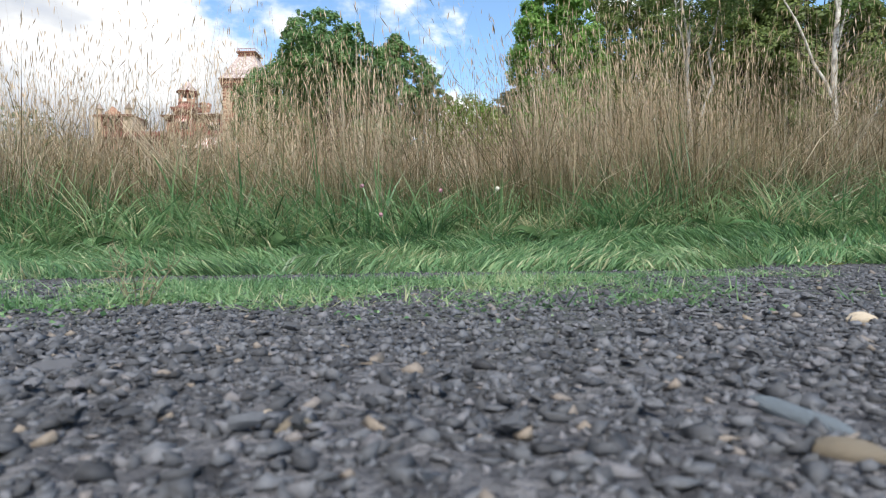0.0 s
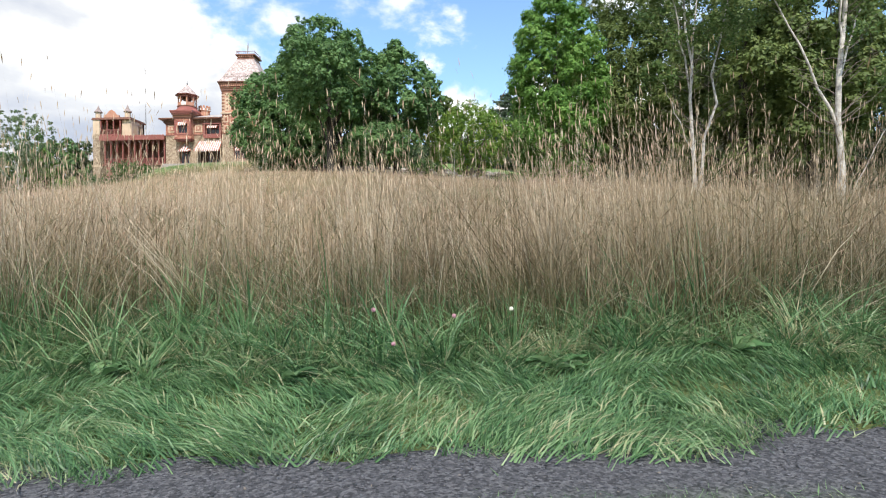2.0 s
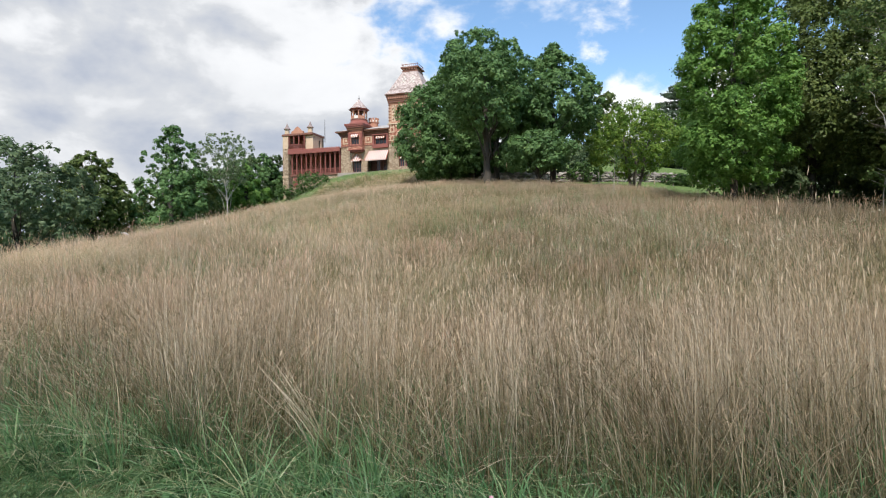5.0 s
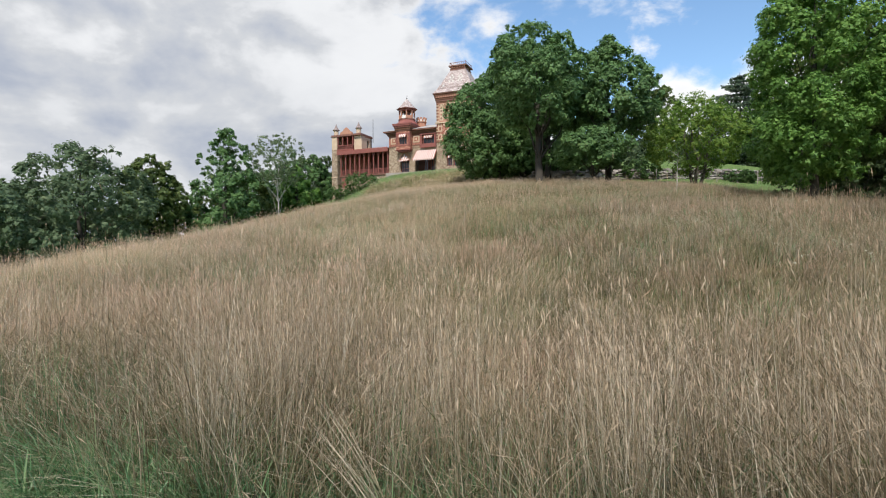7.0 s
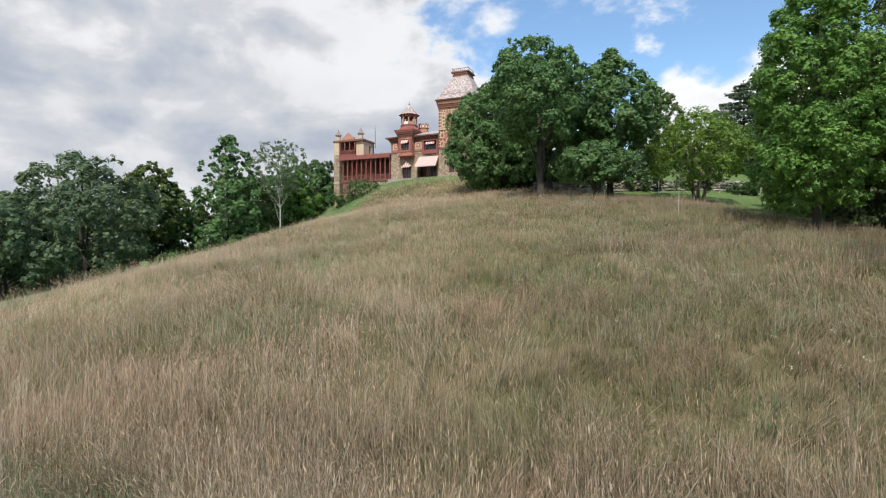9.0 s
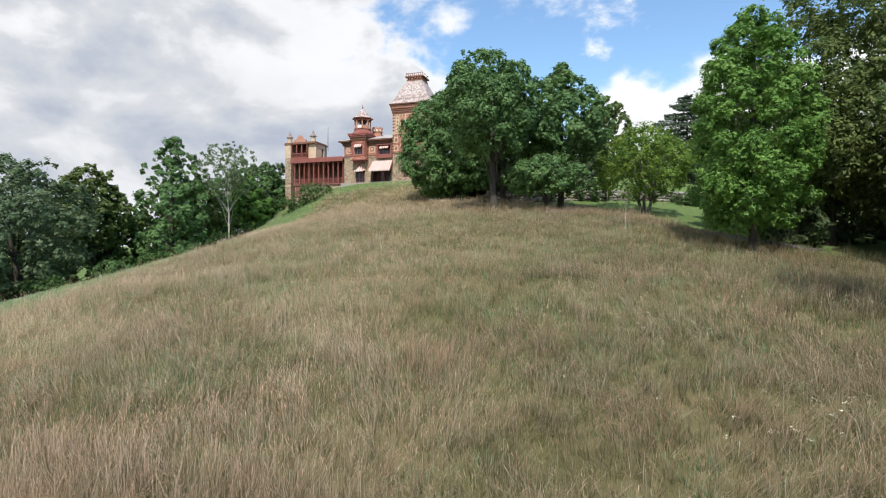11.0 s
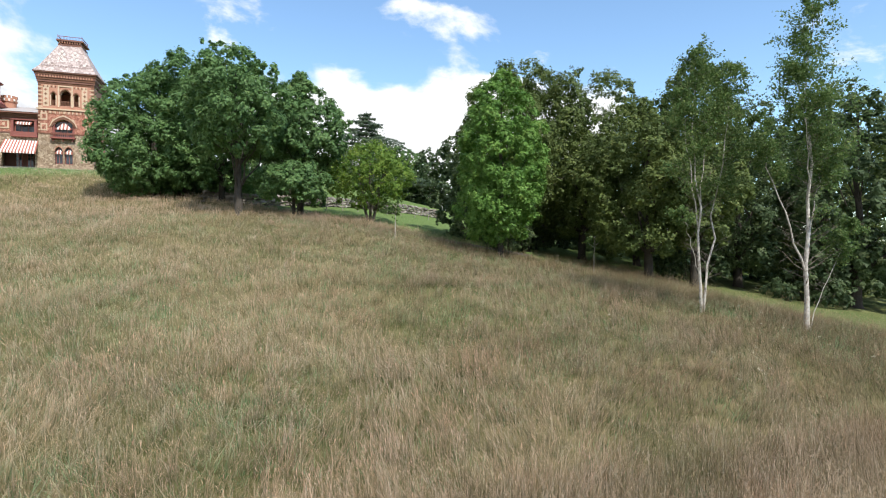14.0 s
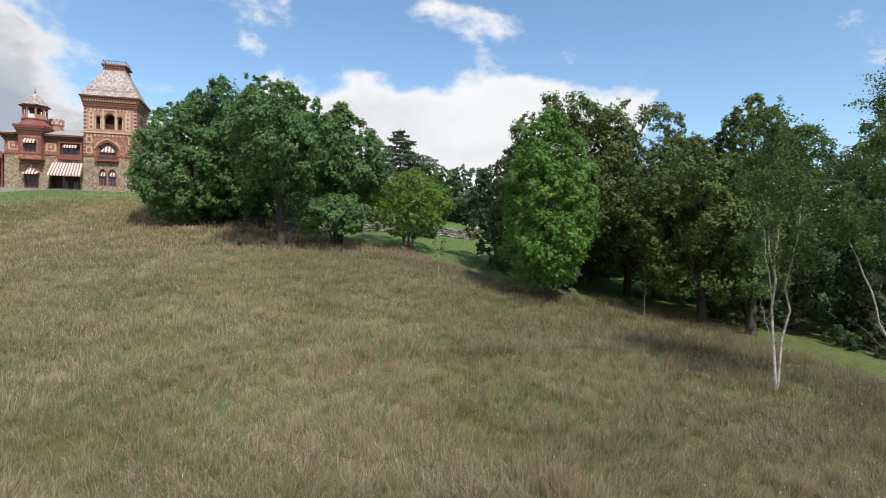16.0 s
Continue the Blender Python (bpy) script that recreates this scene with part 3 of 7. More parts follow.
def awning(x0, x1, z_top, z_low, y_wall, out, stripes, spread=0.0, peaked=False, skirt=0.18):
    """A striped canvas awning with a hanging edge; returns its two parts."""
    pale, red = bmesh.new(), bmesh.new()
    for i in range(stripes):
        a, b = i / stripes, (i + 1) / stripes
        bm = red if i % 2 == 0 else pale

        def top(u):
            h = z_top if not peaked else z_low + (z_top - z_low) * (1 - abs(2 * u - 1)) + 0.02
            return (x0 + (x1 - x0) * u, y_wall, h)

        def low(u):
            return (x0 - spread + (x1 - x0 + 2 * spread) * u, y_wall - out, z_low)

        def hem(u):
            return (low(u)[0], y_wall - out - 0.01, z_low - skirt)
        for p, q in ((top, low), (low, hem)):
            corner = [p(a), p(b), q(b), q(a)]
            v = [bm.verts.new(c) for c in corner] + [bm.verts.new((c[0], c[1] + 0.012, c[2] - 0.012)) for c in corner]
            for f in ((0, 3, 2, 1), (4, 5, 6, 7), (0, 1, 5, 4), (1, 2, 6, 5), (2, 3, 7, 6), (3, 0, 4, 7)):
                bm.faces.new([v[k] for k in f])
    a = hpart("awning", pale, WHITE, "red and white striped canvas awning")
    hpart("stripes", red, REDSTRIPE, "faded red stripes", a)
    return a


BASE = 13.6
# tower
tx0, tx1, ty0, ty1 = -36.4, -30.1, HY - 0.15, HY + 6.1
tower_holes = [(-34.85, -32.35, 19.55, 21.95), (-34.6, -33.68, 16.0, 18.35), (-33.5, -32.55, 16.0, 18.35)]
hpart("tower_wall", wall_boxes(tx0, tx1, ty0, ty0 + 0.5, BASE, 20.0, [(-34.85, -32.35, 19.55, 20.0), *tower_holes[1:]]), STONE, "tan rubble stone tower wall")
hpart("tower_upper_wall", wall_boxes(tx0, tx1, ty0, ty0 + 0.5, 20.0, 23.1, [(-34.85, -32.35, 20.0, 21.95)]), BRICK, "patterned brick tower wall")
hpart("tower_side_wall", boxes((tx1 - 0.5, tx1, ty0 + 0.5, ty1, BASE, 23.1), (tx0, tx0 + 0.5, ty0 + 0.5, ty1, BASE, 23.1), (tx0 + 0.5, tx1 - 0.5, ty1 - 0.5, ty1, BASE, 23.1)), BRICK)
hpart("tower_floor", boxes((tx0 + 0.5, tx1 - 0.5, ty0 + 0.5, ty1 - 0.5, 22.7, 23.1)), CORNICE)
hpart("stone_ledge", boxes((tx0 - 0.16, tx1 + 0.16, ty0 - 0.16, ty1 + 0.16, 23.1, 23.28)), BRICK_YELLOW, "pale stone ledge")
hpart("belt_course", boxes((tx0 - 0.06, tx1 + 0.06, ty0 - 0.06, ty0 - 0.001, 19.92, 20.08)), BRICK_DARK)
# belfry with its openings on all four sides
bel = [(-34.95, -34.45, 23.7, 25.45), (-33.95, -32.75, 23.7, 25.85), (-32.4, -31.85, 23.7, 25.45)]
hpart("belfry_wall", wall_boxes(tx0, tx1, ty0, ty0 + 0.45, 23.28, 26.5, bel), BRICK_PINK, "salmon and yellow brick belfry")
side_bel = [(ty0 + 1.45, ty0 + 2.0, 23.7, 25.45), (ty0 + 2.5, ty0 + 3.75, 23.7, 25.85), (ty0 + 4.25, ty0 + 4.8, 23.7, 25.45)]
for xa in (tx1 - 0.45, tx0):
    bm = wall_boxes(ty0 + 0.45, ty1, 0, 0.45, 23.28, 26.5, side_bel)
    for v in bm.verts:
        v.co = Vector((xa + v.co.y, v.co.x, v.co.z))
    bmesh.ops.recalc_face_normals(bm, faces=bm.faces)
    hpart("belfry_wall", bm, BRICK_PINK)
hpart("belfry_wall", boxes((tx0 + 0.45, tx1 - 0.45, ty1 - 0.45, ty1, 23.28, 26.5)), BRICK_PINK)
for x0, x1, z0, z1 in bel:
    rise = 0.55 * (x1 - x0) + 0.1
    hpart("arch", spandrel(x0, x1, z1 - rise, z1 - 0.05, z1, ty0 + 0.02, ty0 + 0.42), BRICK_YELLOW)
    hpart("arch_band", arch_ring(x0, x1, z1 - rise, z1 - 0.02, 0.13, ty0 - 0.07, ty0 - 0.002), BRICK_DARK)
    hpart("jamb", boxes((x0 - 0.13, x0 - 0.002, ty0 - 0.07, ty0 - 0.002, z0, z1 - rise)), BRICK_YELLOW)
    hpart("jamb", boxes((x1 + 0.002, x1 + 0.13, ty0 - 0.07, ty0 - 0.002, z0, z1 - rise)), BRICK_YELLOW)
    n = max(3, int((x1 - x0) / 0.16))
    rail = hpart("balustrade", boxes((x0, x1, ty0 + 0.08, ty0 + 0.16, 24.28, 24.36)), BRICK_DARK)
    for i in range(n):
        bx = x0 + (i + 0.5) * (x1 - x0) / n
        hpart("baluster", boxes((bx - 0.035, bx + 0.035, ty0 + 0.09, ty0 + 0.15, 23.7, 24.28)), BRICK_DARK, parent=rail)
hpart("gable_frame", boxes((-34.2, -34.02, ty0 - 0.09, ty0 - 0.004, 23.5, 26.2), (-32.68, -32.5, ty0 - 0.09, ty0 - 0.004, 23.5, 26.2), (-34.2, -32.5, ty0 - 0.09, ty0 - 0.004, 26.2, 26.36)), BRICK_YELLOW, "yellow brick frame")
for side, xa in ((0, tx0), (1, tx1)):
    for i in range(12):
        z = 23.4 + i * 0.255
        inner = 0.30 if i % 2 else 0.48
        a, b = (xa - 0.03, xa + inner) if side == 0 else (xa - inner, xa + 0.03)
        hpart("quoin", boxes((a, b, ty0 - 0.035, ty0 - 0.003, z, z + 0.17)), BRICK_DARK if i % 2 else BRICK_YELLOW)
# bands of small pale and dark bricks below the ledge, over the arches and beside the great arch
for z, a, b in ((22.72, tx0 + 0.1, tx1 - 0.1), (26.05, tx0 + 0.55, -34.3), (26.05, -32.4, tx1 - 0.55)):
    for i in range(int((b - a) / 0.22)):
        x = a + 0.22 * i
        hpart("brick", boxes((x, x + 0.13, ty0 - 0.04, ty0 - 0.003, z, z + (0.3 if i % 2 else 0.2))), BRICK_YELLOW if i % 2 else BRICK_DARK)
for side, xa in ((0, tx0), (1, tx1)):
    for i in range(11):
        z = 20.15 + i * 0.23
        inner = 0.18 if i % 2 else 0.3
        a, b = (xa - 0.025, xa + inner) if side == 0 else (xa - inner, xa + 0.025)
        hpart("quoin", boxes((a, b, ty0 - 0.03, ty0 - 0.003, z, z + 0.15)), BRICK_YELLOW if i % 2 else BRICK_DARK)
for i, z in enumerate((23.75, 24.35, 24.95, 25.55)):
    for x in (-35.55, -31.15):
        hpart("brick_cross", boxes((x - 0.17, x + 0.17, ty0 - 0.03, ty0 - 0.003, z + 0.12, z + 0.24), (x - 0.06, x + 0.06, ty0 - 0.034, ty0 - 0.031, z, z + 0.36)), BRICK if i % 2 else BRICK_DARK)
for i, (out, z0, z1, mat) in enumerate(((0.06, 26.5, 26.72, BRICK_DARK), (0.13, 26.72, 27.0, CORNICE), (0.2, 27.0, 27.28, BRICK_DARK), (0.27, 27.28, 27.62, CORNICE), (0.36, 27.62, 27.9, BRICK_DARK), (0.5, 27.9, 28.05, CORNICE))):
    hpart("tower_cornice", boxes((tx0 - out, tx1 + out, ty0 - out, ty1 + out, z0, z1)), mat, "stepped dark brick cornice")
for i in range(20):
    x = tx0 + 0.15 + i * (tx1 - tx0 - 0.3) / 19
    hpart("bracket", boxes((x - 0.07, x + 0.07, ty0 - 0.33, ty0 - 0.274, 27.3, 27.6)), BRICK_PINK)
bm = bmesh.new()
tcx, tcy = (tx0 + tx1) / 2, (ty0 + ty1) / 2
lathe(bm, tcx, tcy, [(3.68, 28.05), (3.62, 28.1), (3.16, 28.7), (1.36, 32.2)], 4, math.pi / 4, True)
tower_roof = hpart("tower_roof", bm, SLATE, "steep slate roof with a pale diamond pattern")


def roof_tile(u, z, w, h, mat, shape="diamond"):
    """A flat pattern of slates on the front slope, u across and z up, following the slope."""
    def place(du, dz):
        zz = z + dz
        half = 3.16 - (zz - 28.7) * (3.16 - 1.36) / (32.2 - 28.7)
        return Vector((tcx + u + du, tcy - half - 0.012, zz))
    bm = bmesh.new()
    if shape == "diamond":
        pts = [(0, -h), (w, 0), (0, h), (-w, 0)]
    else:
        pts = [(-w, -h), (w, -h), (w, h), (-w, h)]
    lo = [bm.verts.new(place(*p)) for p in pts]
    hi = [bm.verts.new(place(*p) + Vector((0, -0.02, 0.008))) for p in pts]
    bm.faces.new(hi)
    for i in range(len(pts)):
        j = (i + 1) % len(pts)
        bm.faces.new((lo[i], lo[j], hi[j], hi[i]))
    hpart("slate_pattern", bm, mat, parent=tower_roof)


for u in (-0.75, 0.75):
    for du, dz in ((0, 0), (-0.28, 0.42), (0.28, 0.42), (0, 0.84), (-0.28, -0.42), (0.28, -0.42)):
        roof_tile(u + du, 30.45 + dz * 0.9, 0.17, 0.25, SLATE_LIGHT)
    roof_tile(u, 30.45, 0.08, 0.12, SLATE_DARK)
for u in (-2.0, 2.0):
    for du in (-0.34, 0.0, 0.34):
        roof_tile(u + du, 29.35, 0.2, 0.2, SLATE_DARK if du else SLATE_LIGHT)
for i in range(19):
    roof_tile(-2.75 + i * 0.305, 28.95, 0.13, 0.12, SLATE_DARK)
hpart("roof_crown", boxes((tcx - 1.39, tcx + 1.39, tcy - 1.39, tcy + 1.39, 32.2, 32.45), (tcx - 1.26, tcx + 1.26, tcy - 1.26, tcy + 1.26, 32.45, 32.8), (tcx - 1.58, tcx + 1.58, tcy - 1.58, tcy + 1.58, 32.8, 33.0)), CORNICE, "brown bracketed roof crown")
crest = hpart("roof_railing", boxes(*[(tcx + s * 1.4 - 0.03, tcx + s * 1.4 + 0.03, tcy - 1.4, tcy + 1.4, 33.42, 33.48) for s in (-1, 1)], *[(tcx - 1.37, tcx + 1.37, tcy + s * 1.4 - 0.03, tcy + s * 1.4 + 0.03, 33.42, 33.48) for s in (-1, 1)]), TRIM, "red roof railing")
for i in range(9):
    for s in (-1, 1):
        u = -1.4 + i * 0.35
        hpart("post", boxes((tcx + u - 0.025, tcx + u + 0.025, tcy + s * 1.4 - 0.025, tcy + s * 1.4 + 0.025, 33.0, 33.62 if i in (0, 8) else 33.42)), TRIM, parent=crest)
for i in range(9):
    u = -1.16 + i * 0.29
    hpart("crown_bracket", boxes((tcx + u - 0.05, tcx + u + 0.05, tcy - 1.5, tcy - 1.262, 32.5, 32.797)), BRICK_PINK)
# cream brick panels beside the belfry arches
for x0, x1 in ((-35.85, -35.2), (-31.5, -30.85)):
    hpart("brick_panel", boxes((x0, x1, ty0 - 0.02, ty0 - 0.002, 23.55, 26.3)), BRICK_YELLOW, "cream brick panel")
# tower windows and balcony
hpart("arch", spandrel(-34.85, -32.35, 20.95, 21.93, 21.95, ty0 + 0.03, ty0 + 0.45), BRICK_YELLOW)
hpart("arch_band", arch_ring(-34.85, -32.35, 20.9, 21.93, 0.22, ty0 - 0.09, ty0 - 0.002), BRICK_DARK, "dark brick ogee arch band")
hpart("arch_band", arch_ring(-35.1, -32.1, 20.9, 22.3, 0.12, ty0 - 0.06, ty0 - 0.004), BRICK_YELLOW)
window(-34.75, -32.45, 19.6, 21.75, ty0 + 0.35, 2, 0.55)
for xa in (-34.85, -32.6):
    hpart("arch_lining", boxes((xa, xa + 0.25, ty0 + 0.1, ty0 + 0.34, 19.6, 21.3)), TRIM, "red painted lining")
awning(-34.5, -32.7, 21.6, 20.75, ty0 + 0.3, 0.35, 9, peaked=True)
balc = hpart("balcony", boxes((-35.0, -32.2, ty0 - 0.5, ty0 - 0.003, 19.32, 19.52), (-34.9, -32.3, ty0 - 0.42, ty0 - 0.36, 20.05, 20.12)), TRIM, "red painted balcony")
for i in range(13):
    x = -34.86 + i * 0.21
    hpart("baluster", boxes((x - 0.03, x + 0.03, ty0 - 0.42, ty0 - 0.36, 19.52, 20.05)), TRIM, parent=balc)
for x in (-34.7, -33.6, -32.5):
    hpart("bracket", boxes((x - 0.08, x + 0.08, ty0 - 0.32, ty0 - 0.003, 19.0, 19.32)), TRIM, parent=balc)
for x0, x1 in ((-34.6, -33.68), (-33.5, -32.55)):
    hpart("arch", spandrel(x0, x1, 17.7, 18.33, 18.35, ty0 + 0.03, ty0 + 0.45), STONE)
    hpart("arch_band", arch_ring(x0, x1, 17.7, 18.33, 0.1, ty0 - 0.06, ty0 - 0.003), BRICK_PINK)
    window(x0 + 0.03, x1 - 0.03, 16.02, 18.25, ty0 + 0.28, 1, 0.6)
    awning(x0 + 0.05, x1 - 0.05, 18.05, 17.6, ty0 + 0.24, 0.22, 5, peaked=True, skirt=0.25)
for z0 in (20.35, 21.75):
    hpart("brick_panel", boxes((-36.15, -35.4, ty0 - 0.05, ty0 - 0.003, z0, z0 + 0.95)), BRICK_YELLOW)
    hpart("panel_centre", boxes((-36.0, -35.55, ty0 - 0.08, ty0 - 0.052, z0 + 0.18, z0 + 0.77)), BRICK)
    hpart("panel_boss", boxes((-35.86, -35.69, ty0 - 0.1, ty0 - 0.082, z0 + 0.36, z0 + 0.58)), BRICK_DARK)
    hpart("brick_panel", boxes((-31.1, -30.35, ty0 - 0.05, ty0 - 0.003, z0, z0 + 0.95)), BRICK_YELLOW)
    hpart("panel_centre", boxes((-30.95, -30.5, ty0 - 0.08, ty0 - 0.052, z0 + 0.18, z0 + 0.77)), BRICK)
for i in range(15):
    x = -35.3 + i * 0.245
    hpart("dentil", boxes((x, x + 0.13, ty0 - 0.08, ty0 - 0.003, 22.62, 22.95)), BRICK_YELLOW if i % 2 else BRICK_PINK)
# main block
mx0, mx1, my0 = -45.4, -36.4, HY
main_holes = [(-43.2, -41.6, 15.4, 17.6), (-40.4, -36.85, 15.4, 18.5)]
hpart("main_wall", wall_boxes(mx0, mx1 - 0.003, my0, my0 + 0.5, BASE, 19.9, main_holes), STONE, "tan rubble stone wall")
hpart("upper_wall", wall_boxes(mx0, mx1 - 0.003, my0, my0 + 0.5, 19.9, 22.2, [(-39.1, -36.8, 19.95, 21.5)]), BRICK, "red brick upper wall")
hpart("side_wall", boxes((mx0, mx0 + 0.5, my0 + 0.5, my0 + 14, BASE, 22.2), (mx0 + 0.5, mx1, my0 + 13.5, my0 + 14, BASE, 22.2)), STONE)
for x0, x1 in ((mx0 - 0.05, -43.52), (-40.93, -39.4)):
    hpart("band", boxes((x0, x1, my0 - 0.06, my0 - 0.003, 19.82, 20.0)), CORNICE)
for i, (out, z0, z1, mat) in enumerate(((0.12, 21.65, 21.85, CORNICE), (0.25, 21.85, 22.1, BRICK_DARK), (0.4, 22.1, 22.3, CORNICE), (0.75, 22.3, 22.5, CORNICE))):
    hpart("eave", boxes((mx0 - out, mx1 - 0.02, my0 - out, my0 - 0.003 if i < 3 else my0 + 14.6, z0, z1)), mat, "brown stepped eaves")
bm = bmesh.new()
rv = [bm.verts.new(p) for p in ((mx0 - 0.8, my0 - 0.8, 22.5), (mx1, my0 - 0.8, 22.5), (mx1, my0 + 15, 22.5), (mx0 - 0.8, my0 + 15, 22.5), (mx0 + 3.4, my0 + 4.2, 24.1), (mx1, my0 + 4.2, 24.1), (mx1, my0 + 10, 24.1), (mx0 + 3.4, my0 + 10, 24.1))]
for f in ((0, 1, 5, 4), (1, 2, 6, 5), (2, 3, 7, 6), (3, 0, 4, 7), (4, 5, 6, 7), (3, 2, 1, 0)):
    bm.faces.new([rv[i] for i in f])
hpart("main_roof", bm, TIN, "low grey metal roof")
hpart("porch_back", boxes((-40.8, -36.6, my0 + 2.0, my0 + 2.2, 15.0, 19.0)), SHADED_PLASTER)
hpart("porch_floor", boxes((-40.8, -36.6, my0 + 0.5, my0 + 2.0, 15.2, 15.6)), WALLSTONE)
window(-39.6, -38.8, 15.6, 17.9, my0 + 1.9, 1)
window(-38.3, -37.5, 15.6, 17.9, my0 + 1.9, 1)
window(-43.15, -41.65, 15.45, 17.55, my0 + 0.25, 2, 0.3)
hpart("arch_band", arch_ring(-43.25, -41.55, 17.5, 18.75, 0.16, my0 - 0.08, my0 - 0.003), BRICK_PINK)
awning(-43.3, -41.45, 18.55, 17.35, my0 - 0.01, 0.8, 11, peaked=True, skirt=0.14)
awning(-40.15, -36.45, 18.95, 17.25, my0 - 0.02, 1.5, 23, 0.15, skirt=0.2)
hpart("awning_rail", boxes((-40.3, -36.3, my0 - 1.5, my0 - 1.47, 17.2, 17.24)), IRON)
window(-39.05, -36.85, 20.0, 21.45, my0 + 0.2, 2, 0.62)
for s in ((-39.35, -39.08), (-36.82, -36.55)):
    hpart("window_pilaster", boxes((s[0], s[1], my0 - 0.28, my0 - 0.003, 19.6, 21.6)), TRIM, "red window pilaster")
hpart("window_box", boxes((-39.4, -36.5, my0 - 0.3, my0 - 0.003, 19.35, 19.95)), TRIM, "red painted window bay")
hpart("window_head", boxes((-39.45, -36.45, my0 - 0.34, my0 - 0.003, 21.5, 21.64)), TRIM)
awning(-38.8, -37.1, 21.4, 21.1, my0 - 0.05, 0.35, 11, skirt=0.2)
for x0, x1 in ((-44.95, -43.75), (-40.75, -39.6)):
    hpart("brick_panel", boxes((x0, x1, my0 - 0.06, my0 - 0.003, 20.35, 21.5)), BRICK_YELLOW, "yellow brick panel")
    hpart("panel_centre", boxes((x0 + 0.2, x1 - 0.2, my0 - 0.09, my0 - 0.062, 20.55, 21.3)), BRICK)
    hpart("panel_boss", boxes((x0 + 0.45, x1 - 0.45, my0 - 0.11, my0 - 0.092, 20.75, 21.1)), BRICK_YELLOW)
# bay window with its cornice and the octagonal turret above
bx0, bx1, by0 = -43.5, -40.95, HY - 1.0
hpart("bay_wall", wall_boxes(bx0, bx1, by0, by0 + 0.25, 19.2, 23.1, [(-42.95, -41.5, 20.0, 21.6)]), BRICK, "red brick bay")
for xa in (bx0, bx1 - 0.25):
    hpart("bay_side", boxes((xa, xa + 0.25, by0 + 0.25, HY - 0.003, 19.2, 23.1)), BRICK)
hpart("bay_base", boxes((bx0 - 0.08, bx1 + 0.08, by0 - 0.08, HY - 0.004, 19.05, 19.2), (bx0 + 0.2, bx1 - 0.2, by0 + 0.2, HY - 0.004, 18.8, 19.05)), TRIM)
hpart("bay_trim", boxes((bx0 - 0.04, bx1 + 0.04, by0 - 0.05, by0 - 0.003, 19.75, 19.92), (bx0 - 0.04, bx1 + 0.04, by0 - 0.05, by0 - 0.003, 21.75, 21.95), (bx0, bx0 + 0.3, by0 - 0.04, by0 - 0.003, 19.95, 21.7), (bx1 - 0.3, bx1, by0 - 0.04, by0 - 0.003, 19.95, 21.7)), TRIM, "red painted trim")
window(-42.95, -41.5, 20.0, 21.6, by0 + 0.1, 2, 0.62)
awning(-42.95, -41.5, 21.75, 21.35, by0 - 0.03, 0.4, 9, skirt=0.2)
for out, z0, z1, mat in ((0.1, 22.3, 22.5, CORNICE), (0.2, 22.5, 22.8, BRICK_DARK), (0.3, 22.8, 23.1, CORNICE), (0.45, 23.1, 23.3, TRIM)):
    hpart("bay_cornice", boxes((bx0 - out, bx1 + out, by0 - out, by0 - 0.002, z0, z1), (bx0 - out, bx0 - 0.002, by0, HY + 1.5, z0, z1), (bx1 + 0.002, bx1 + out, by0, HY + 1.5, z0, z1)), mat)
hpart("bay_cap", boxes((bx0 - 0.5, bx1 + 0.5, by0 - 0.5, HY + 2.2, 23.3, 23.5)), TRIM, "red painted bay cornice")
for i in range(9):
    x = bx0 + 0.1 + i * (bx1 - bx0 - 0.2) / 8
    hpart("bracket", boxes((x - 0.06, x + 0.06, by0 - 0.4, by0 - 0.303, 22.85, 23.1)), TRIM)
ucx, ucy = (bx0 + bx1) / 2, HY + 0.6
oct8 = math.pi / 8
turret = hpart("turret", lathe(bmesh.new(), ucx, ucy, [(2.0, 23.5), (1.9, 23.7), (1.5, 24.1), (1.42, 24.35)], 8, oct8), TRIM, "octagonal red turret")
hpart("turret_floor", lathe(bmesh.new(), ucx, ucy, [(1.5, 24.35), (1.5, 24.5)], 8, oct8), CORNICE, parent=turret)
for i in range(8):
    a = oct8 + i * math.pi / 4
    px, py = ucx + 1.28 * math.cos(a), ucy + 1.28 * math.sin(a)
    hpart("turret_post", lathe(bmesh.new(), px, py, [(0.14, 24.5), (0.12, 24.8), (0.12, 25.7), (0.16, 25.9)], 6), BRICK_PINK, parent=turret)
    b = oct8 + (i + 0.5) * math.pi / 4
    qx, qy = ucx + 1.18 * math.cos(b), ucy + 1.18 * math.sin(b)
    bm = boxes((-0.03, 0.03, -0.36, 0.36, 24.5, 25.05))
    bmesh.ops.rotate(bm, verts=bm.verts, matrix=Matrix.Rotation(b, 3, "Z"), cent=(0, 0, 0))
    bmesh.ops.translate(bm, verts=bm.verts, vec=(qx, qy, 0))
    hpart("turret_panel", bm, WHITE if i % 2 else BRICK_PINK, parent=turret)
hpart("turret_core", lathe(bmesh.new(), ucx, ucy, [(0.62, 24.5), (0.62, 25.9)], 8), SHADED_PLASTER, parent=turret)
hpart("turret_frieze", lathe(bmesh.new(), ucx, ucy, [(1.4, 25.85), (1.42, 26.1), (1.75, 26.15), (1.78, 26.25)], 8, oct8), TRIM, parent=turret)
hpart("turret_roof", lathe(bmesh.new(), ucx, ucy, [(1.8, 26.25), (1.5, 26.42), (0.9, 27.1), (0.06, 28.05)], 8, oct8), SLATE, "pointed slate turret roof", turret)
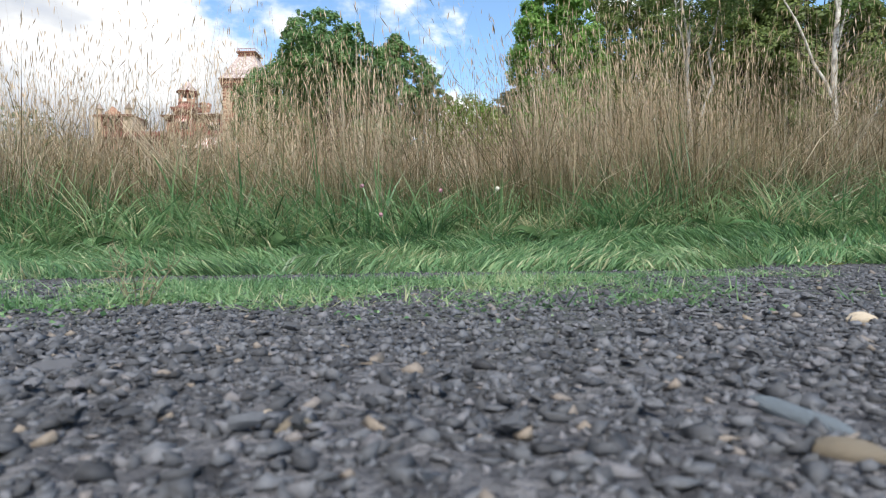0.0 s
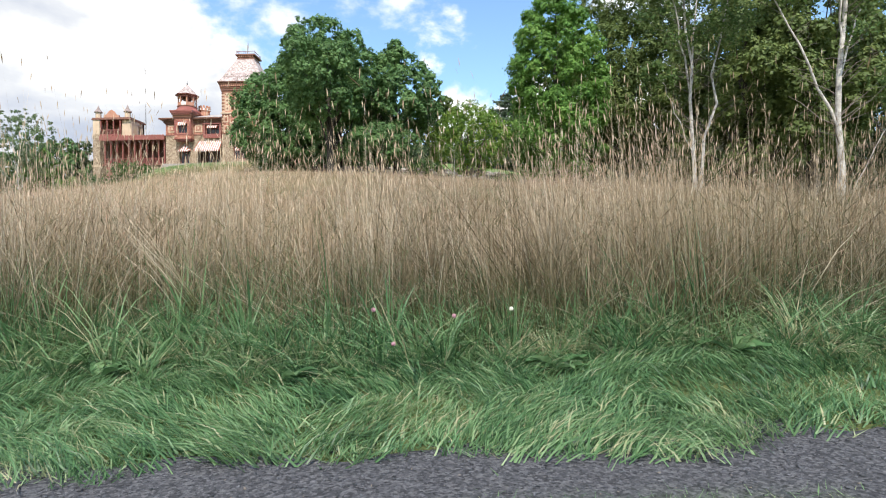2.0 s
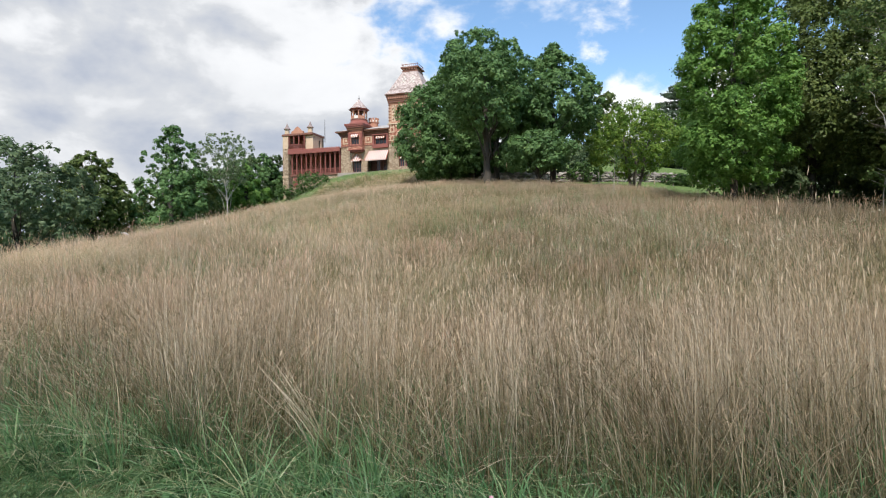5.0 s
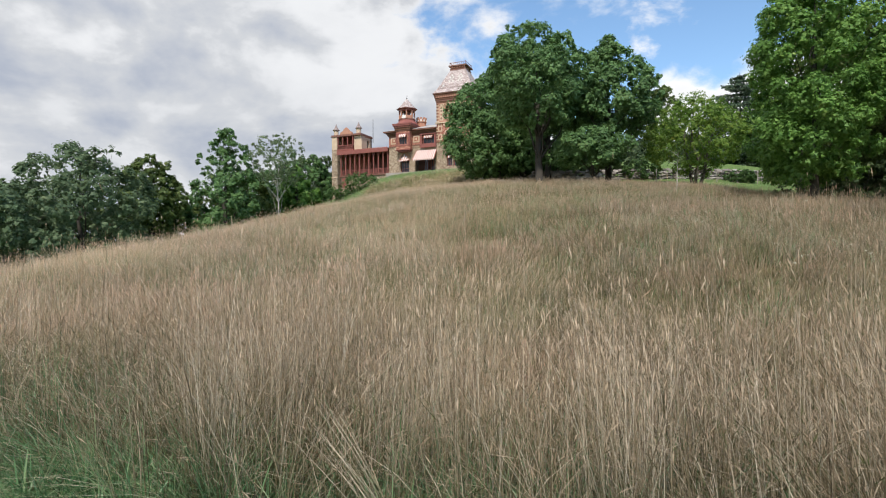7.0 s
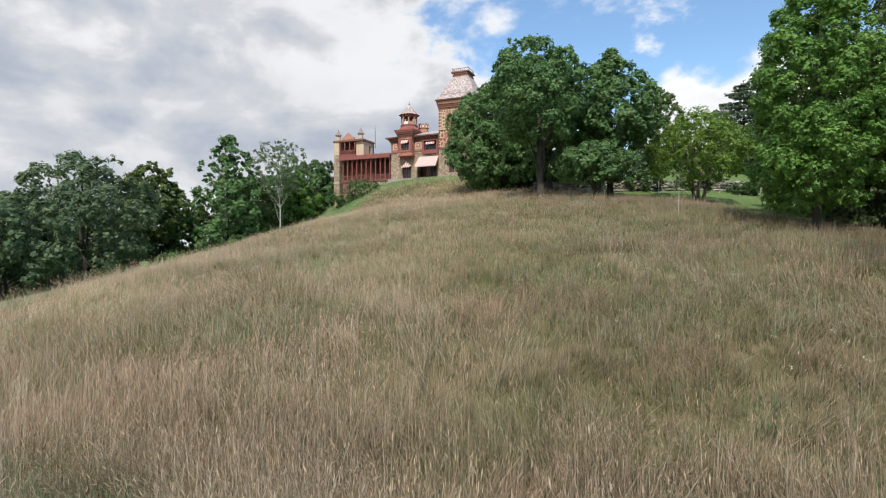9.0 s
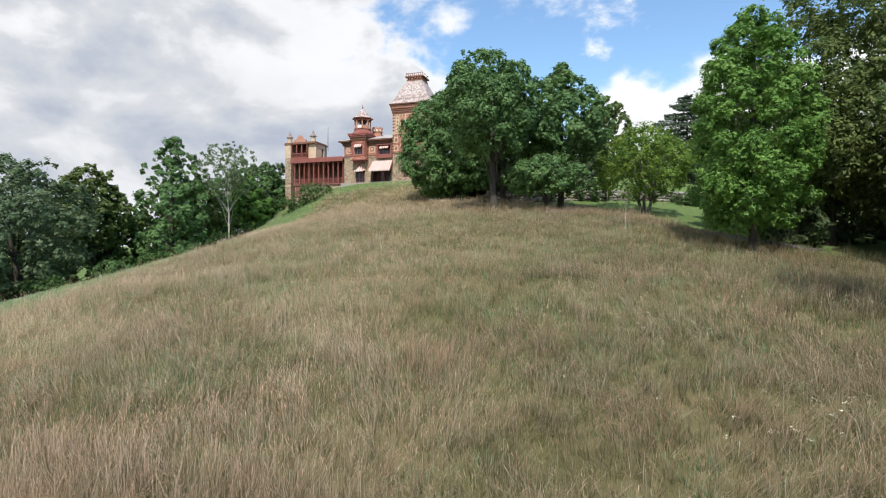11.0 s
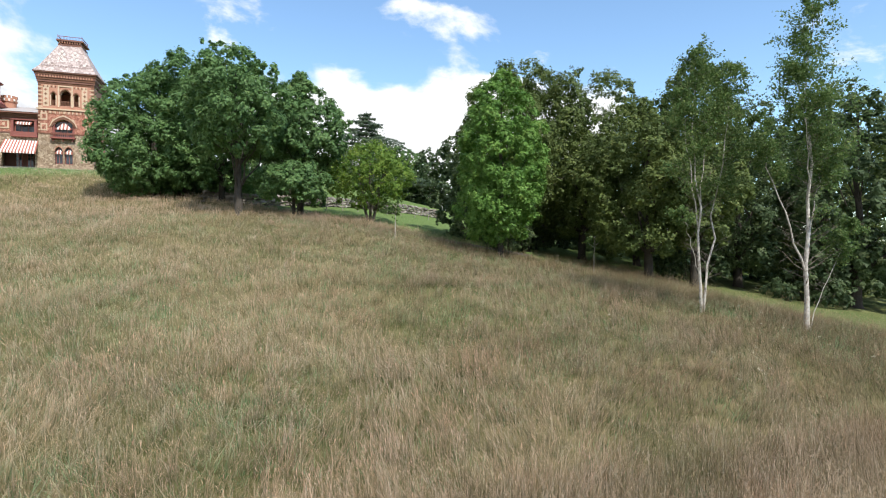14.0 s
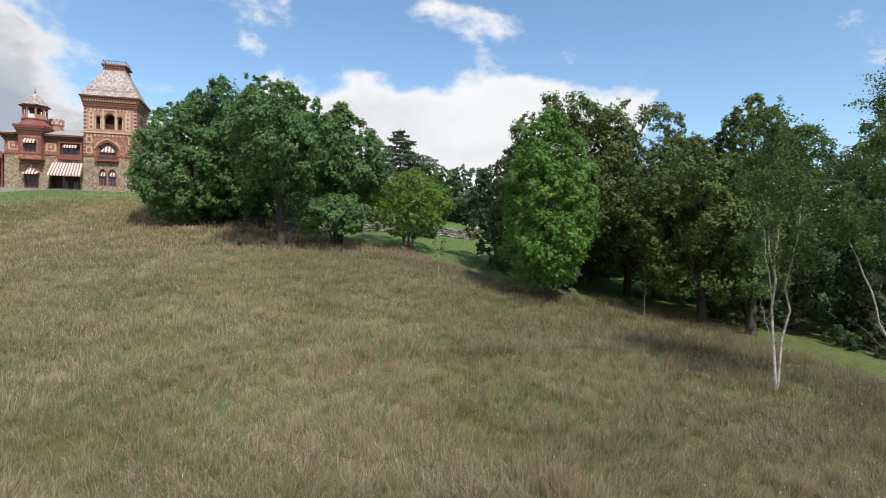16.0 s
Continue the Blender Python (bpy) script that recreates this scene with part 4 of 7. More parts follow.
hpart("finial", lathe(bmesh.new(), ucx, ucy, [(0.06, 28.0), (0.12, 28.15), (0.04, 28.25), (0.03, 28.6), (0.0001, 28.75)], 8), IRON, parent=turret)
# round crenellated chimney
ccx, ccy = -40.55, HY + 2.9
chimney = hpart("chimney", lathe(bmesh.new(), ccx, ccy, [(0.78, 22.9), (0.78, 24.2), (0.9, 24.3), (0.9, 24.75)], 14), BRICK_PINK, "round crenellated brick chimney")
for i in range(10):
    a = i * 2 * math.pi / 10
    bm = boxes((-0.1, 0.1, -0.15, 0.15, 24.75, 25.1))
    bmesh.ops.rotate(bm, verts=bm.verts, matrix=Matrix.Rotation(a, 3, "Z"), cent=(0, 0, 0))
    bmesh.ops.translate(bm, verts=bm.verts, vec=(ccx + 0.8 * math.cos(a), ccy + 0.8 * math.sin(a), 0))
    hpart("merlon", bm, BRICK_PINK, parent=chimney)
    bm = boxes((-0.02, 0.02, -0.11, 0.11, 24.38, 24.7))
    bmesh.ops.rotate(bm, verts=bm.verts, matrix=Matrix.Rotation(a, 3, "Z"), cent=(0, 0, 0))
    bmesh.ops.translate(bm, verts=bm.verts, vec=(ccx + 0.9 * math.cos(a), ccy + 0.9 * math.sin(a), 0))
    hpart("chimney_panel", bm, WHITE, parent=chimney)
# veranda between the main block and the west wing
vx0, vx1, vy0 = -55.6, -45.43, HY + 0.2
veranda = hpart("veranda_roof", boxes((vx0, vx1, vy0 - 0.6, vy0 + 4.0, 19.55, 19.85)), TRIM, "flat red veranda roof")
hpart("fascia", boxes((vx0 - 0.1, vx1, vy0 - 0.7, vy0 - 0.603, 19.2, 19.9)), TRIM, "red fascia board", veranda)
for i in range(24):
    x = vx0 + 0.2 + i * (vx1 - vx0 - 0.4) / 23
    hpart("crest_tooth", boxes((x - 0.1, x + 0.1, vy0 - 0.68, vy0 - 0.6, 19.9, 20.02)), REDSTRIPE, parent=veranda)
hpart("veranda_floor", boxes((vx0 + 0.2, vx1, vy0 - 0.3, vy0 + 4.0, 15.3, 15.55)), CORNICE, parent=veranda)
hpart("veranda_back", boxes((vx0 + 0.3, vx1, vy0 + 3.5, vy0 + 4.0, 13.0, 19.55)), SHADED_PLASTER, parent=veranda)
for i in range(11):
    x = vx0 + 0.5 + i * (vx1 - vx0 - 0.7) / 10
    hpart("veranda_post", boxes((x - 0.09, x + 0.09, vy0 - 0.24, vy0 - 0.06, 15.55, 19.55)), TRIM, "slim red post", veranda)
    if i < 10:
        w = (vx1 - vx0 - 0.7) / 10
        hpart("arch", spandrel(x + 0.09, x + w - 0.09, 18.4, 19.3, 19.55, vy0 - 0.2, vy0 - 0.12), TRIM, parent=veranda)
hpart("rail", boxes((vx0 + 0.4, vx1, vy0 - 0.2, vy0 - 0.12, 16.35, 16.45), (vx0 + 0.4, vx1, vy0 - 0.2, vy0 - 0.12, 15.65, 15.72)), TRIM, parent=veranda)
for i in range(40):
    x = vx0 + 0.6 + i * (vx1 - vx0 - 0.9) / 39
    hpart("baluster", boxes((x - 0.035, x + 0.035, vy0 - 0.19, vy0 - 0.13, 15.72, 16.35)), TRIM, parent=veranda)
hpart("veranda_base", boxes((vx0 + 0.5, vx1, vy0 - 0.1, vy0 + 0.2, 12.2, 15.3)), STONE, parent=veranda)
hpart("basement_door", boxes((vx0 + 0.7, vx0 + 1.5, vy0 - 0.16, vy0 - 0.103, 13.4, 15.1)), TRIM, parent=veranda)
# west wing with balcony and pinnacles
wx0, wx1, wy0 = -57.1, -51.1, HY + 0.6
hpart("wing_pier", boxes((wx0, wx0 + 1.15, wy0 - 0.5, wy0 + 3.4, 11.0, 22.6)), STONE, "tan stone corner pier")
hpart("wing_pier_band", boxes((wx0 - 0.08, wx0 + 1.2, wy0 - 0.58, wy0 - 0.502, 15.2, 15.45)), BRICK_YELLOW)
hpart("wing_pier_face", boxes((wx0 + 0.05, wx0 + 1.1, wy0 - 0.54, wy0 - 0.503, 20.3, 22.6)), BRICK_YELLOW)
hpart("wing_wall", boxes((wx0 + 1.15, wx1, wy0 + 3.0, wy0 + 3.4, 11.0, 22.6)), BRICK)
hpart("wing_side_wall", wall_boxes(0, 2.6, 0, 0.35, 19.85, 22.6, [(0.9, 1.6, 20.4, 22.0)]), BRICK_YELLOW, "yellow brick side wall")
side = [o for o in house.children if o.name.startswith("wing_side_wall")][0]
for v in side.data.vertices:
    v.co = Vector((wx1 - 0.35 + v.co.y, wy0 + 0.8 + v.co.x, v.co.z))
hpart("side_pane", boxes((wx1 - 0.2, wx1 - 0.17, wy0 + 1.7, wy0 + 2.4, 20.4, 22.0)), GLASS)
hpart("wing_front_pier", boxes((-52.6, wx1, wy0 - 0.2, wy0 + 0.8, 19.85, 22.6)), BRICK_YELLOW, "yellow brick pier")
hpart("wing_parapet", boxes((wx0 - 0.15, wx1 + 0.15, wy0 - 0.65, wy0 + 3.6, 22.6, 22.75), (wx0 - 0.05, wx1 + 0.05, wy0 - 0.55, wy0 + 3.5, 22.75, 22.95)), CORNICE, "brown parapet")
bm = bmesh.new()
gp = [(-55.35, 22.95), (-52.9, 22.95), (-52.9, 23.3), (-53.4, 23.5), (-53.75, 23.95), (-54.1, 24.2), (-54.5, 23.95), (-54.85, 23.5), (-55.35, 23.3)]
fa, fb = [bm.verts.new((x, wy0 - 0.5, z)) for x, z in gp], [bm.verts.new((x, wy0 - 0.2, z)) for x, z in gp]
bm.faces.new(fa), bm.faces.new(fb[::-1])
for i in range(len(gp)):
    j = (i + 1) % len(gp)
    bm.faces.new((fa[j], fa[i], fb[i], fb[j]))
hpart("wing_gable", bm, BRICK_PINK, "orange brick stepped gable")
for px in (wx0 + 0.55, wx1 - 0.75):
    pin = hpart("pinnacle", lathe(bmesh.new(), px, wy0 + 0.1, [(0.42, 22.95), (0.42, 23.9)], 8, oct8), BRICK_YELLOW, "pale brick pinnacle")
    hpart("pinnacle_cap", lathe(bmesh.new(), px, wy0 + 0.1, [(0.62, 23.9), (0.6, 24.0), (0.3, 24.35), (0.05, 24.95), (0.0001, 25.15)], 8, oct8), SLATE_DARK, "dark pointed cap", pin)
wing_balcony = hpart("wing_balcony", boxes((wx0 + 1.15, -52.6, wy0 - 0.55, wy0 + 3.0, 20.1, 20.3), (wx0 + 1.15, -52.6, wy0 - 0.5, wy0 - 0.42, 20.95, 21.05)), TRIM, "red roofed balcony")
for i in range(15):
    x = wx0 + 1.3 + i * 0.22
    hpart("baluster", boxes((x - 0.035, x + 0.035, wy0 - 0.49, wy0 - 0.43, 20.3, 20.95)), TRIM, parent=wing_balcony)
for x in (wx0 + 1.3, wx0 + 2.3, wx0 + 3.3, -52.72):
    hpart("balcony_post", boxes((x - 0.08, x + 0.08, wy0 - 0.52, wy0 - 0.36, 21.05, 22.6)), TRIM, parent=wing_balcony)
hpart("flagpole", lathe(bmesh.new(), -50.7, wy0 + 3.2, [(0.06, 21.8), (0.05, 24), (0.025, 26.1)], 8), IRON, "thin dark flagpole")
hpart("wing_roof", boxes((wx1, -49.0, wy0 + 2.6, wy0 + 8, 19.85, 20.0)), TIN)
hpart("terrace_edge", boxes((-45.6, -29.0, HY - 0.9, HY - 0.16, BASE, TERRACE - 0.22)), WALLSTONE, "low stone terrace edge")


# ---- trees ----
def tube(points, radii, sides=6):
    """Vertices and quads of a bent, tapering tube."""
    pts = [Vector(p) for p in points]
    verts, faces = [], []
    for i, p in enumerate(pts):
        way = (pts[min(i + 1, len(pts) - 1)] - pts[max(i - 1, 0)]).normalized()
        side = way.cross(Vector((0.3, 0.9, 0.2))).normalized()
        other = way.cross(side)
        for k in range(sides):
            a = 2 * math.pi * k / sides
            verts.append(p + radii[i] * (math.cos(a) * side + math.sin(a) * other))
    for i in range(len(pts) - 1):
        for k in range(sides):
            j = (k + 1) % sides
            faces.append((i * sides + k, i * sides + j, (i + 1) * sides + j, (i + 1) * sides + k))
    return [tuple(v) for v in verts], faces


def wander(a, b, n, rng, bend):
    a, b = np.array(a, float), np.array(b, float)
    span = np.linalg.norm(b - a)
    pts = [a + (b - a) * i / n for i in range(n + 1)]
    for i in range(1, n):
        pts[i] = pts[i] + rng.normal(0, bend * span / n, 3) * (1, 1, 0.4)
    return pts


class Wood:
    """Collects the tubes of a trunk and its limbs into one mesh."""

    def __init__(self):
        self.v, self.f = [], []

    def add(self, points, radii, sides=6):
        v, f = tube(points, radii, sides)
        n = len(self.v)
        self.v += v
        self.f += [tuple(i + n for i in q) for q in f]

    def build(self, name, mat, parent):
        ob = array_mesh(name, np.array(self.v), np.array(self.f), mat, smooth=True)
        ob.parent = parent
        return ob


def leaves(centres, normals, size, rng, long=1.25):
    """Folded rhombic leaves: arrays of vertices and triangles, with a hue for each."""
    n = len(centres)
    a = rng.normal(size=(n, 3))
    t = np.cross(normals, a)
    t /= np.linalg.norm(t, axis=1, keepdims=True) + 1e-9
    b = np.cross(normals, t)
    s = size * rng.uniform(0.6, 1.35, (n, 1))
    lift = normals * s * 0.18
    v = np.stack([centres - t * s * 0.5 * long, centres + b * s * 0.5 + lift, centres + t * s * 0.5 * long, centres - b * s * 0.5 + lift], 1)
    i = np.arange(n)[:, None] * 4
    f = np.concatenate([i + [0, 1, 2], i + [0, 2, 3]], 1).reshape(-1, 3)
    return v.reshape(-1, 3), f


def sprigs(centres, normals, size, rng):
    """Pointed leaf sprays of one triangle each, for trees far off."""
    n = len(centres)
    t = np.cross(normals, rng.normal(size=(n, 3)))
    t /= np.linalg.norm(t, axis=1, keepdims=True) + 1e-9
    b = np.cross(normals, t)
    s = size * rng.uniform(0.55, 1.45, (n, 1))
    v = np.stack([centres - t * s * 0.7, centres + t * s * 0.35 + b * s * 0.48, centres + t * s * 0.35 - b * s * 0.48], 1)
    return v.reshape(-1, 3), np.arange(3 * n).reshape(-1, 3)


def profile(kind, h):
    """Half-width of a crown, 0 to 1, at the height h, 0 to 1."""
    if kind == "cone":
        return np.minimum(1, 0.55 + h * 3) * np.clip(1.02 - h, 0, 1) ** 0.75
    if kind == "oval":
        return np.sqrt(np.clip(1 - (1.9 * h - 0.85) ** 2 * 0.95, 0.03, 1)) * (1 - 0.25 * h)
    if kind == "egg":
        return np.clip(np.sin(np.pi * np.clip(h * 0.92 + 0.08, 0, 1) ** 0.75), 0.05, 1) * (1.08 - 0.25 * h)
    return np.sqrt(np.clip(1 - (2 * h - 0.9) ** 2 * 0.82, 0.04, 1))


def tree(label, x, y, top, radius, bottom, leaf_mat, bark=BARK, kind="round", clumps=90, per=120, leaf=0.34, girth=0.35, stems=1, seed=1, category="tree", clump=0.24, name="tree", hollow=0.3, lean=(0, 0), group="", bend=0.05, sprays=()):
    """A broadleaf: trunk and limbs, and a crown of leaf sprays set in clusters on the skins of many small lobes."""
    rng = np.random.default_rng(seed)
    z = land_at(x, y) - 0.15
    thing = tagged(holder(name, x, y, z), label, category, group)
    height = top - z
    low = bottom * height
    total = int(clumps * per * 1.4)
    # lobes spread evenly over the crown's skin, some more inside it
    lobes = int(34 + 0.62 * clumps)
    grid = np.linspace(0.0, 1.0, 60)
    area = np.cumsum(profile(kind, grid) + 0.22)
    lh = np.interp((np.arange(lobes) + rng.uniform(0.1, 0.9, lobes)) / lobes * area[-1], area, grid) * 0.97
    la = np.arange(lobes) * 2.39996 + seed + rng.normal(0, 0.25, lobes)
    lr = radius * clump * 0.86 * rng.uniform(0.66, 1.36, lobes) * (0.78 + 0.22 * profile(kind, lh))
    wob = 1 + 0.10 * np.sin(2 * la + seed) + 0.08 * np.sin(3 * la + 2.1 * seed + 5 * lh) + rng.normal(0, 0.045, lobes)
    deep = np.where(rng.uniform(0, 1, lobes) < 0.22, rng.uniform(hollow, 0.75, lobes), 1.0)
    lo = np.clip(profile(kind, lh) * radius * 1.08 * wob * deep - lr * 0.7, 0, None)
    lz = low + lh * (height - low - 0.95 * lr) + 0.2 * lr
    centre = np.stack([lo * np.cos(la) + lean[0] * lz / height, lo * np.sin(la) + lean[1] * lz / height, lz], 1)
    if len(sprays):
        centre = np.concatenate([centre, np.array([q[:3] for q in sprays], float)])
        lr = np.concatenate([lr, [q[3] for q in sprays]])
        lobes = len(lr)
    for s in range(stems):
        a0 = 2 * np.pi * s / stems + seed
        spread = 0.0 if stems == 1 else radius * 0.45
        topp = (lean[0] * 0.9 + spread * np.cos(a0), lean[1] * 0.9 + spread * np.sin(a0), height * 0.9)
        pts = wander((0.12 * spread * np.cos(a0), 0.12 * spread * np.sin(a0), 0), topp, 6, rng, bend if stems == 1 else 0.12)
        pts.insert(1, pts[0] + (pts[1] - pts[0]) * 0.16)
        g = girth / math.sqrt(stems)
        wood = Wood()
        wood.add(pts, [g * 1.7, g * 1.12, g * 0.95, g * 0.8, g * 0.62, g * 0.42, g * 0.25, g * 0.08], 8)
        wood.build("trunk", bark, thing)
        for k in rng.choice(lobes, min(lobes, 16 // stems + 3), replace=False):
            i = int(np.clip(centre[k, 2] / height * 7 * 0.75, 2, 5))
            limb = wander(pts[i], centre[k], 4, rng, 0.14)
            r0 = g * (0.45 - 0.06 * i)
            wood = Wood()
            wood.add(limb, [r0, r0 * 0.75, r0 * 0.5, r0 * 0.3, r0 * 0.1], 5)
            wood.build("limb", bark, thing)
    # clusters on the upper and outer skin of each lobe, leaf sprays on each cluster
    share = lr ** 2 / np.sum(lr ** 2)
    many = np.maximum(4, (share * total / 17).astype(int))
    own = np.repeat(np.arange(lobes), many)
    m = len(own)
    out = centre - np.array([lean[0] * 0.5, lean[1] * 0.5, low + 0.42 * (height - low)])
    out /= np.linalg.norm(out, axis=1, keepdims=True) + 1e-9
    d = rng.normal(size=(m, 3)) + 0.75 * out[own] + np.array([0, 0, 0.3])
    d /= np.linalg.norm(d, axis=1, keepdims=True)
    c = centre[own] + d * (lr[own] * rng.uniform(0.62, 1.08, m))[:, None] * np.array([1.08, 1.08, 0.86])
    rad = lr[own] * rng.uniform(0.22, 0.40, m)
    e = rng.normal(size=(m, 17, 3)) + 0.5 * d[:, None, :]
    e /= np.linalg.norm(e, axis=2, keepdims=True)
    at = c[:, None, :] + e * (rad[:, None] * rng.uniform(0.3, 1.25, (m, 17)))[:, :, None]
    nrm = 0.55 * e + 0.55 * d[:, None, :] + np.array([0, 0, 0.45]) + rng.normal(0, 0.36, (m, 17, 3))
    nrm /= np.linalg.norm(nrm, axis=2, keepdims=True)
    v, f = sprigs(at.reshape(-1, 3), nrm.reshape(-1, 3), leaf * 0.8, rng)
    tone = rng.uniform(0, 0.3, lobes)[own] + rng.uniform(0, 0.32, m)
    hue = np.clip(np.repeat(tone, 17) + rng.uniform(-0.1, 0.45, m * 17), 0, 1)
    crown = array_mesh("crown", v, f, leaf_mat, hue=np.repeat(hue, 3))
    crown.parent = thing
    return thing


def conifer(label, x, y, top, radius, seed, leaf_mat=LEAF_SPRUCE, name="spruce"):
    """A spruce: straight trunk, drooping whorls of needled boughs."""
    rng = np.random.default_rng(seed)
    z = land_at(x, y) - 0.1
    thing = tagged(holder(name, x, y, z), label, "conifer")
    height = top - z
    wood = Wood()
    wood.add([(0, 0, 0), (0.05, 0, height * 0.5), (0, 0.03, height)], [0.3, 0.18, 0.02], 7)
    wood.build("trunk", BARK_DARK, thing)
    wood = Wood()
    cs, ns = [], []
    levels = int(height / 0.75)
    for k in range(levels * 6):
        h = min(0.99, 0.1 + 0.89 * (k // 6 + rng.uniform(-0.25, 0.25)) / levels)
        a = rng.uniform(0, 2 * np.pi)
        reach = radius * (1.01 - h) * rng.uniform(0.4, 1.2) + 0.2
        end = np.array([reach * np.cos(a), reach * np.sin(a), h * height - 0.10 * reach])
        root = np.array([0, 0, h * height])
        wood.add([root, (root + end) / 2 - np.array([0, 0, 0.06 * reach]), end], [0.05, 0.03, 0.01], 4)
        m = int(14 + 34 * reach)
        u = rng.uniform(0.1, 1.05, m)[:, None]
        side = np.array([-np.sin(a), np.cos(a), 0])
        fan = rng.normal(0, 0.22, (m, 1)) * reach * (1.1 - u)
        p = root * (1 - u) + end * u + side * fan + rng.normal(0, 1, (m, 3)) * np.array([0.07, 0.07, 0.09]) - np.array([0, 0, 0.12]) * np.abs(fan)
        cs.append(p)
        q = rng.normal(0, 0.45, (m, 3)) + np.array([0, 0, 0.8])
        ns.append(q / np.linalg.norm(q, axis=1, keepdims=True))
    tagged(wood.build("bough_wood", BARK_DARK, thing), kind="stuff")
    cs, ns = np.concatenate(cs), np.concatenate(ns)
    v, f = leaves(cs, ns, 0.24, rng, 1.8)
    crown = array_mesh("crown", v, f, leaf_mat, hue=np.repeat(rng.uniform(0, 1, len(cs)), 4))
    crown.parent = thing
    return thing


def birch(label, x, y, stems, seed, leaf=0.075, per=26, group="birches"):
    """A pale birch. Stems: lean x, lean y, height, girth, where the leaves begin (0 to 1), reach of the boughs, height at which it leaves the first stem."""
    rng = np.random.default_rng(seed)
    z = land_at(x, y) - 0.1
    thing = tagged(holder("birch", x, y, z), label, "birch tree", group)
    twig = Wood()
    cs, main = [], None
    for lx, ly, height, g, first, wide, root in stems:
        start = np.array([0.04 * lx, 0.04 * ly, 0.0])
        if root and main is not None:
            k = root / main[-1][2] * 10
            start = main[int(k)] + (main[int(k) + 1] - main[int(k)]) * (k - int(k))
        pts = [start + np.array([(lx - start[0]) * u ** 1.12, (ly - start[1]) * u ** 1.12, (height - start[2]) * u]) for u in np.linspace(0, 1, 11)]
        for i in range(2, 10):
            pts[i] = pts[i] + rng.normal(0, 0.009 * height, 3) * (1, 1, 0.3)
        main = pts if main is None else main
        wood = Wood()
        wood.add(pts, [g * (1.3 if not root else 1.0), g] + [g * (1 - i / 9.4) for i in range(1, 10)], 8)
        wood.build("stem", BARK_BIRCH, thing)
        for k in range(int(12 + 4.6 * (height - start[2]))):
            u = rng.uniform(0.1, 0.995) ** 0.85
            i = min(int(u * 10), 9)
            p = pts[i] + (pts[i + 1] - pts[i]) * (u * 10 - i)
            a = k * 2.39996 + rng.normal(0, 0.4)
            leafy = u > first
            swell = math.sin(math.pi * min(1.0, (u - first) / (1 - first) * 0.78 + 0.2)) if leafy else 0.5
            reach = wide * (0.22 + 0.78 * swell) * rng.uniform(0.6, 1.15)
            end = p + np.array([np.cos(a) * reach, np.sin(a) * reach, reach * rng.uniform(0.3, 0.9)])
            r0 = max(0.006, min(0.2 * g * (1.15 - u), 0.018))
            twig.add(wander(p, end, 3, rng, 0.13), [r0, r0 * 0.75, r0 * 0.5, r0 * 0.2], 4)
            for j in range(5 if leafy else 3):
                w = rng.uniform(0.2, 1.0)
                q0 = p * (1 - w) + end * w
                q1 = q0 + rng.normal(0, 1, 3) * reach * 0.24 + np.array([0, 0, 0.03 * reach])
                twig.add([q0, q1], [r0 * 0.45, r0 * 0.15], 3)
                if leafy:
                    m = int(per * rng.uniform(0.5, 1.3))
                    cs.append(q0 + (q1 - q0) * rng.uniform(0, 1.25, (m, 1)) + rng.normal(0, 0.04 + 0.075 * reach, (m, 3)))
    tagged(twig.build("fine_branching", BARK_TWIG, thing), kind="stuff")
    cs = np.concatenate(cs)
    q = rng.normal(0, 0.6, cs.shape) + np.array([0, 0, 0.4])
    v, f = sprigs(cs, q / np.linalg.norm(q, axis=1, keepdims=True), leaf, rng)
    crown = array_mesh("crown", v, f, LEAF_BIRCH, hue=np.repeat(rng.uniform(0, 1, len(cs)), 3))
    crown.parent = thing
    return thing


# the maples on the brow, before the house
tree("tall dark green maple with a ragged top on the hillside", -11.3, 49.6, 22.0, 4.1, 0.40, LEAF_MAPLE, BARK_DARK, "round", 150, 190, 0.25, 0.33, seed=11, lean=(-0.3, -0.2), name="maple", group="hilltop maples", sprays=((-2.0, 0, 14.0, 0.6), (-2.5, 0, 14.5, 0.4), (-1.2, 0.3, 14.4, 0.5)))
tree("broad dark green maple beside the house", -20.2, 66.5, 24.4, 5.4, 0.03, LEAF_MAPLE, BARK_DARK, "round", 190, 200, 0.28, 0.38, seed=12, name="maple", group="hilltop maples")
tree("broad dark green maple beside the house", -17.0, 66.2, 26.6, 5.2, 0.08, LEAF_MAPLE, BARK_DARK, "round", 170, 190, 0.29, 0.36, seed=13, name="maple", group="hilltop maples")
tree("tall dark green maple on the hilltop", -13.2, 62.5, 25.2, 4.8, 0.12, LEAF_MAPLE, BARK_DARK, "round", 140, 170, 0.30, 0.33, seed=14, name="maple", group="hilltop maples")
tree("dark green maple with a pointed crown", -5.9, 54.0, 22.2, 3.8, 0.34, LEAF_MAPLE, BARK_DARK, "egg", 150, 180, 0.26, 0.30, seed=15, name="maple", group="hilltop maples")
tree("low young maple with a spreading crown", -6.8, 50.2, 12.9, 2.7, 0.36, LEAF_MAPLE, BARK_DARK, "round", 90, 150, 0.22, 0.17, seed=20, name="maple", group="hilltop maples")
tree("grey-green tree behind the maples", -3.2, 104, 32.0, 5.4, 0.1, LEAF_OAK, BARK, "oval", 90, 110, 0.5, 0.35, seed=16)
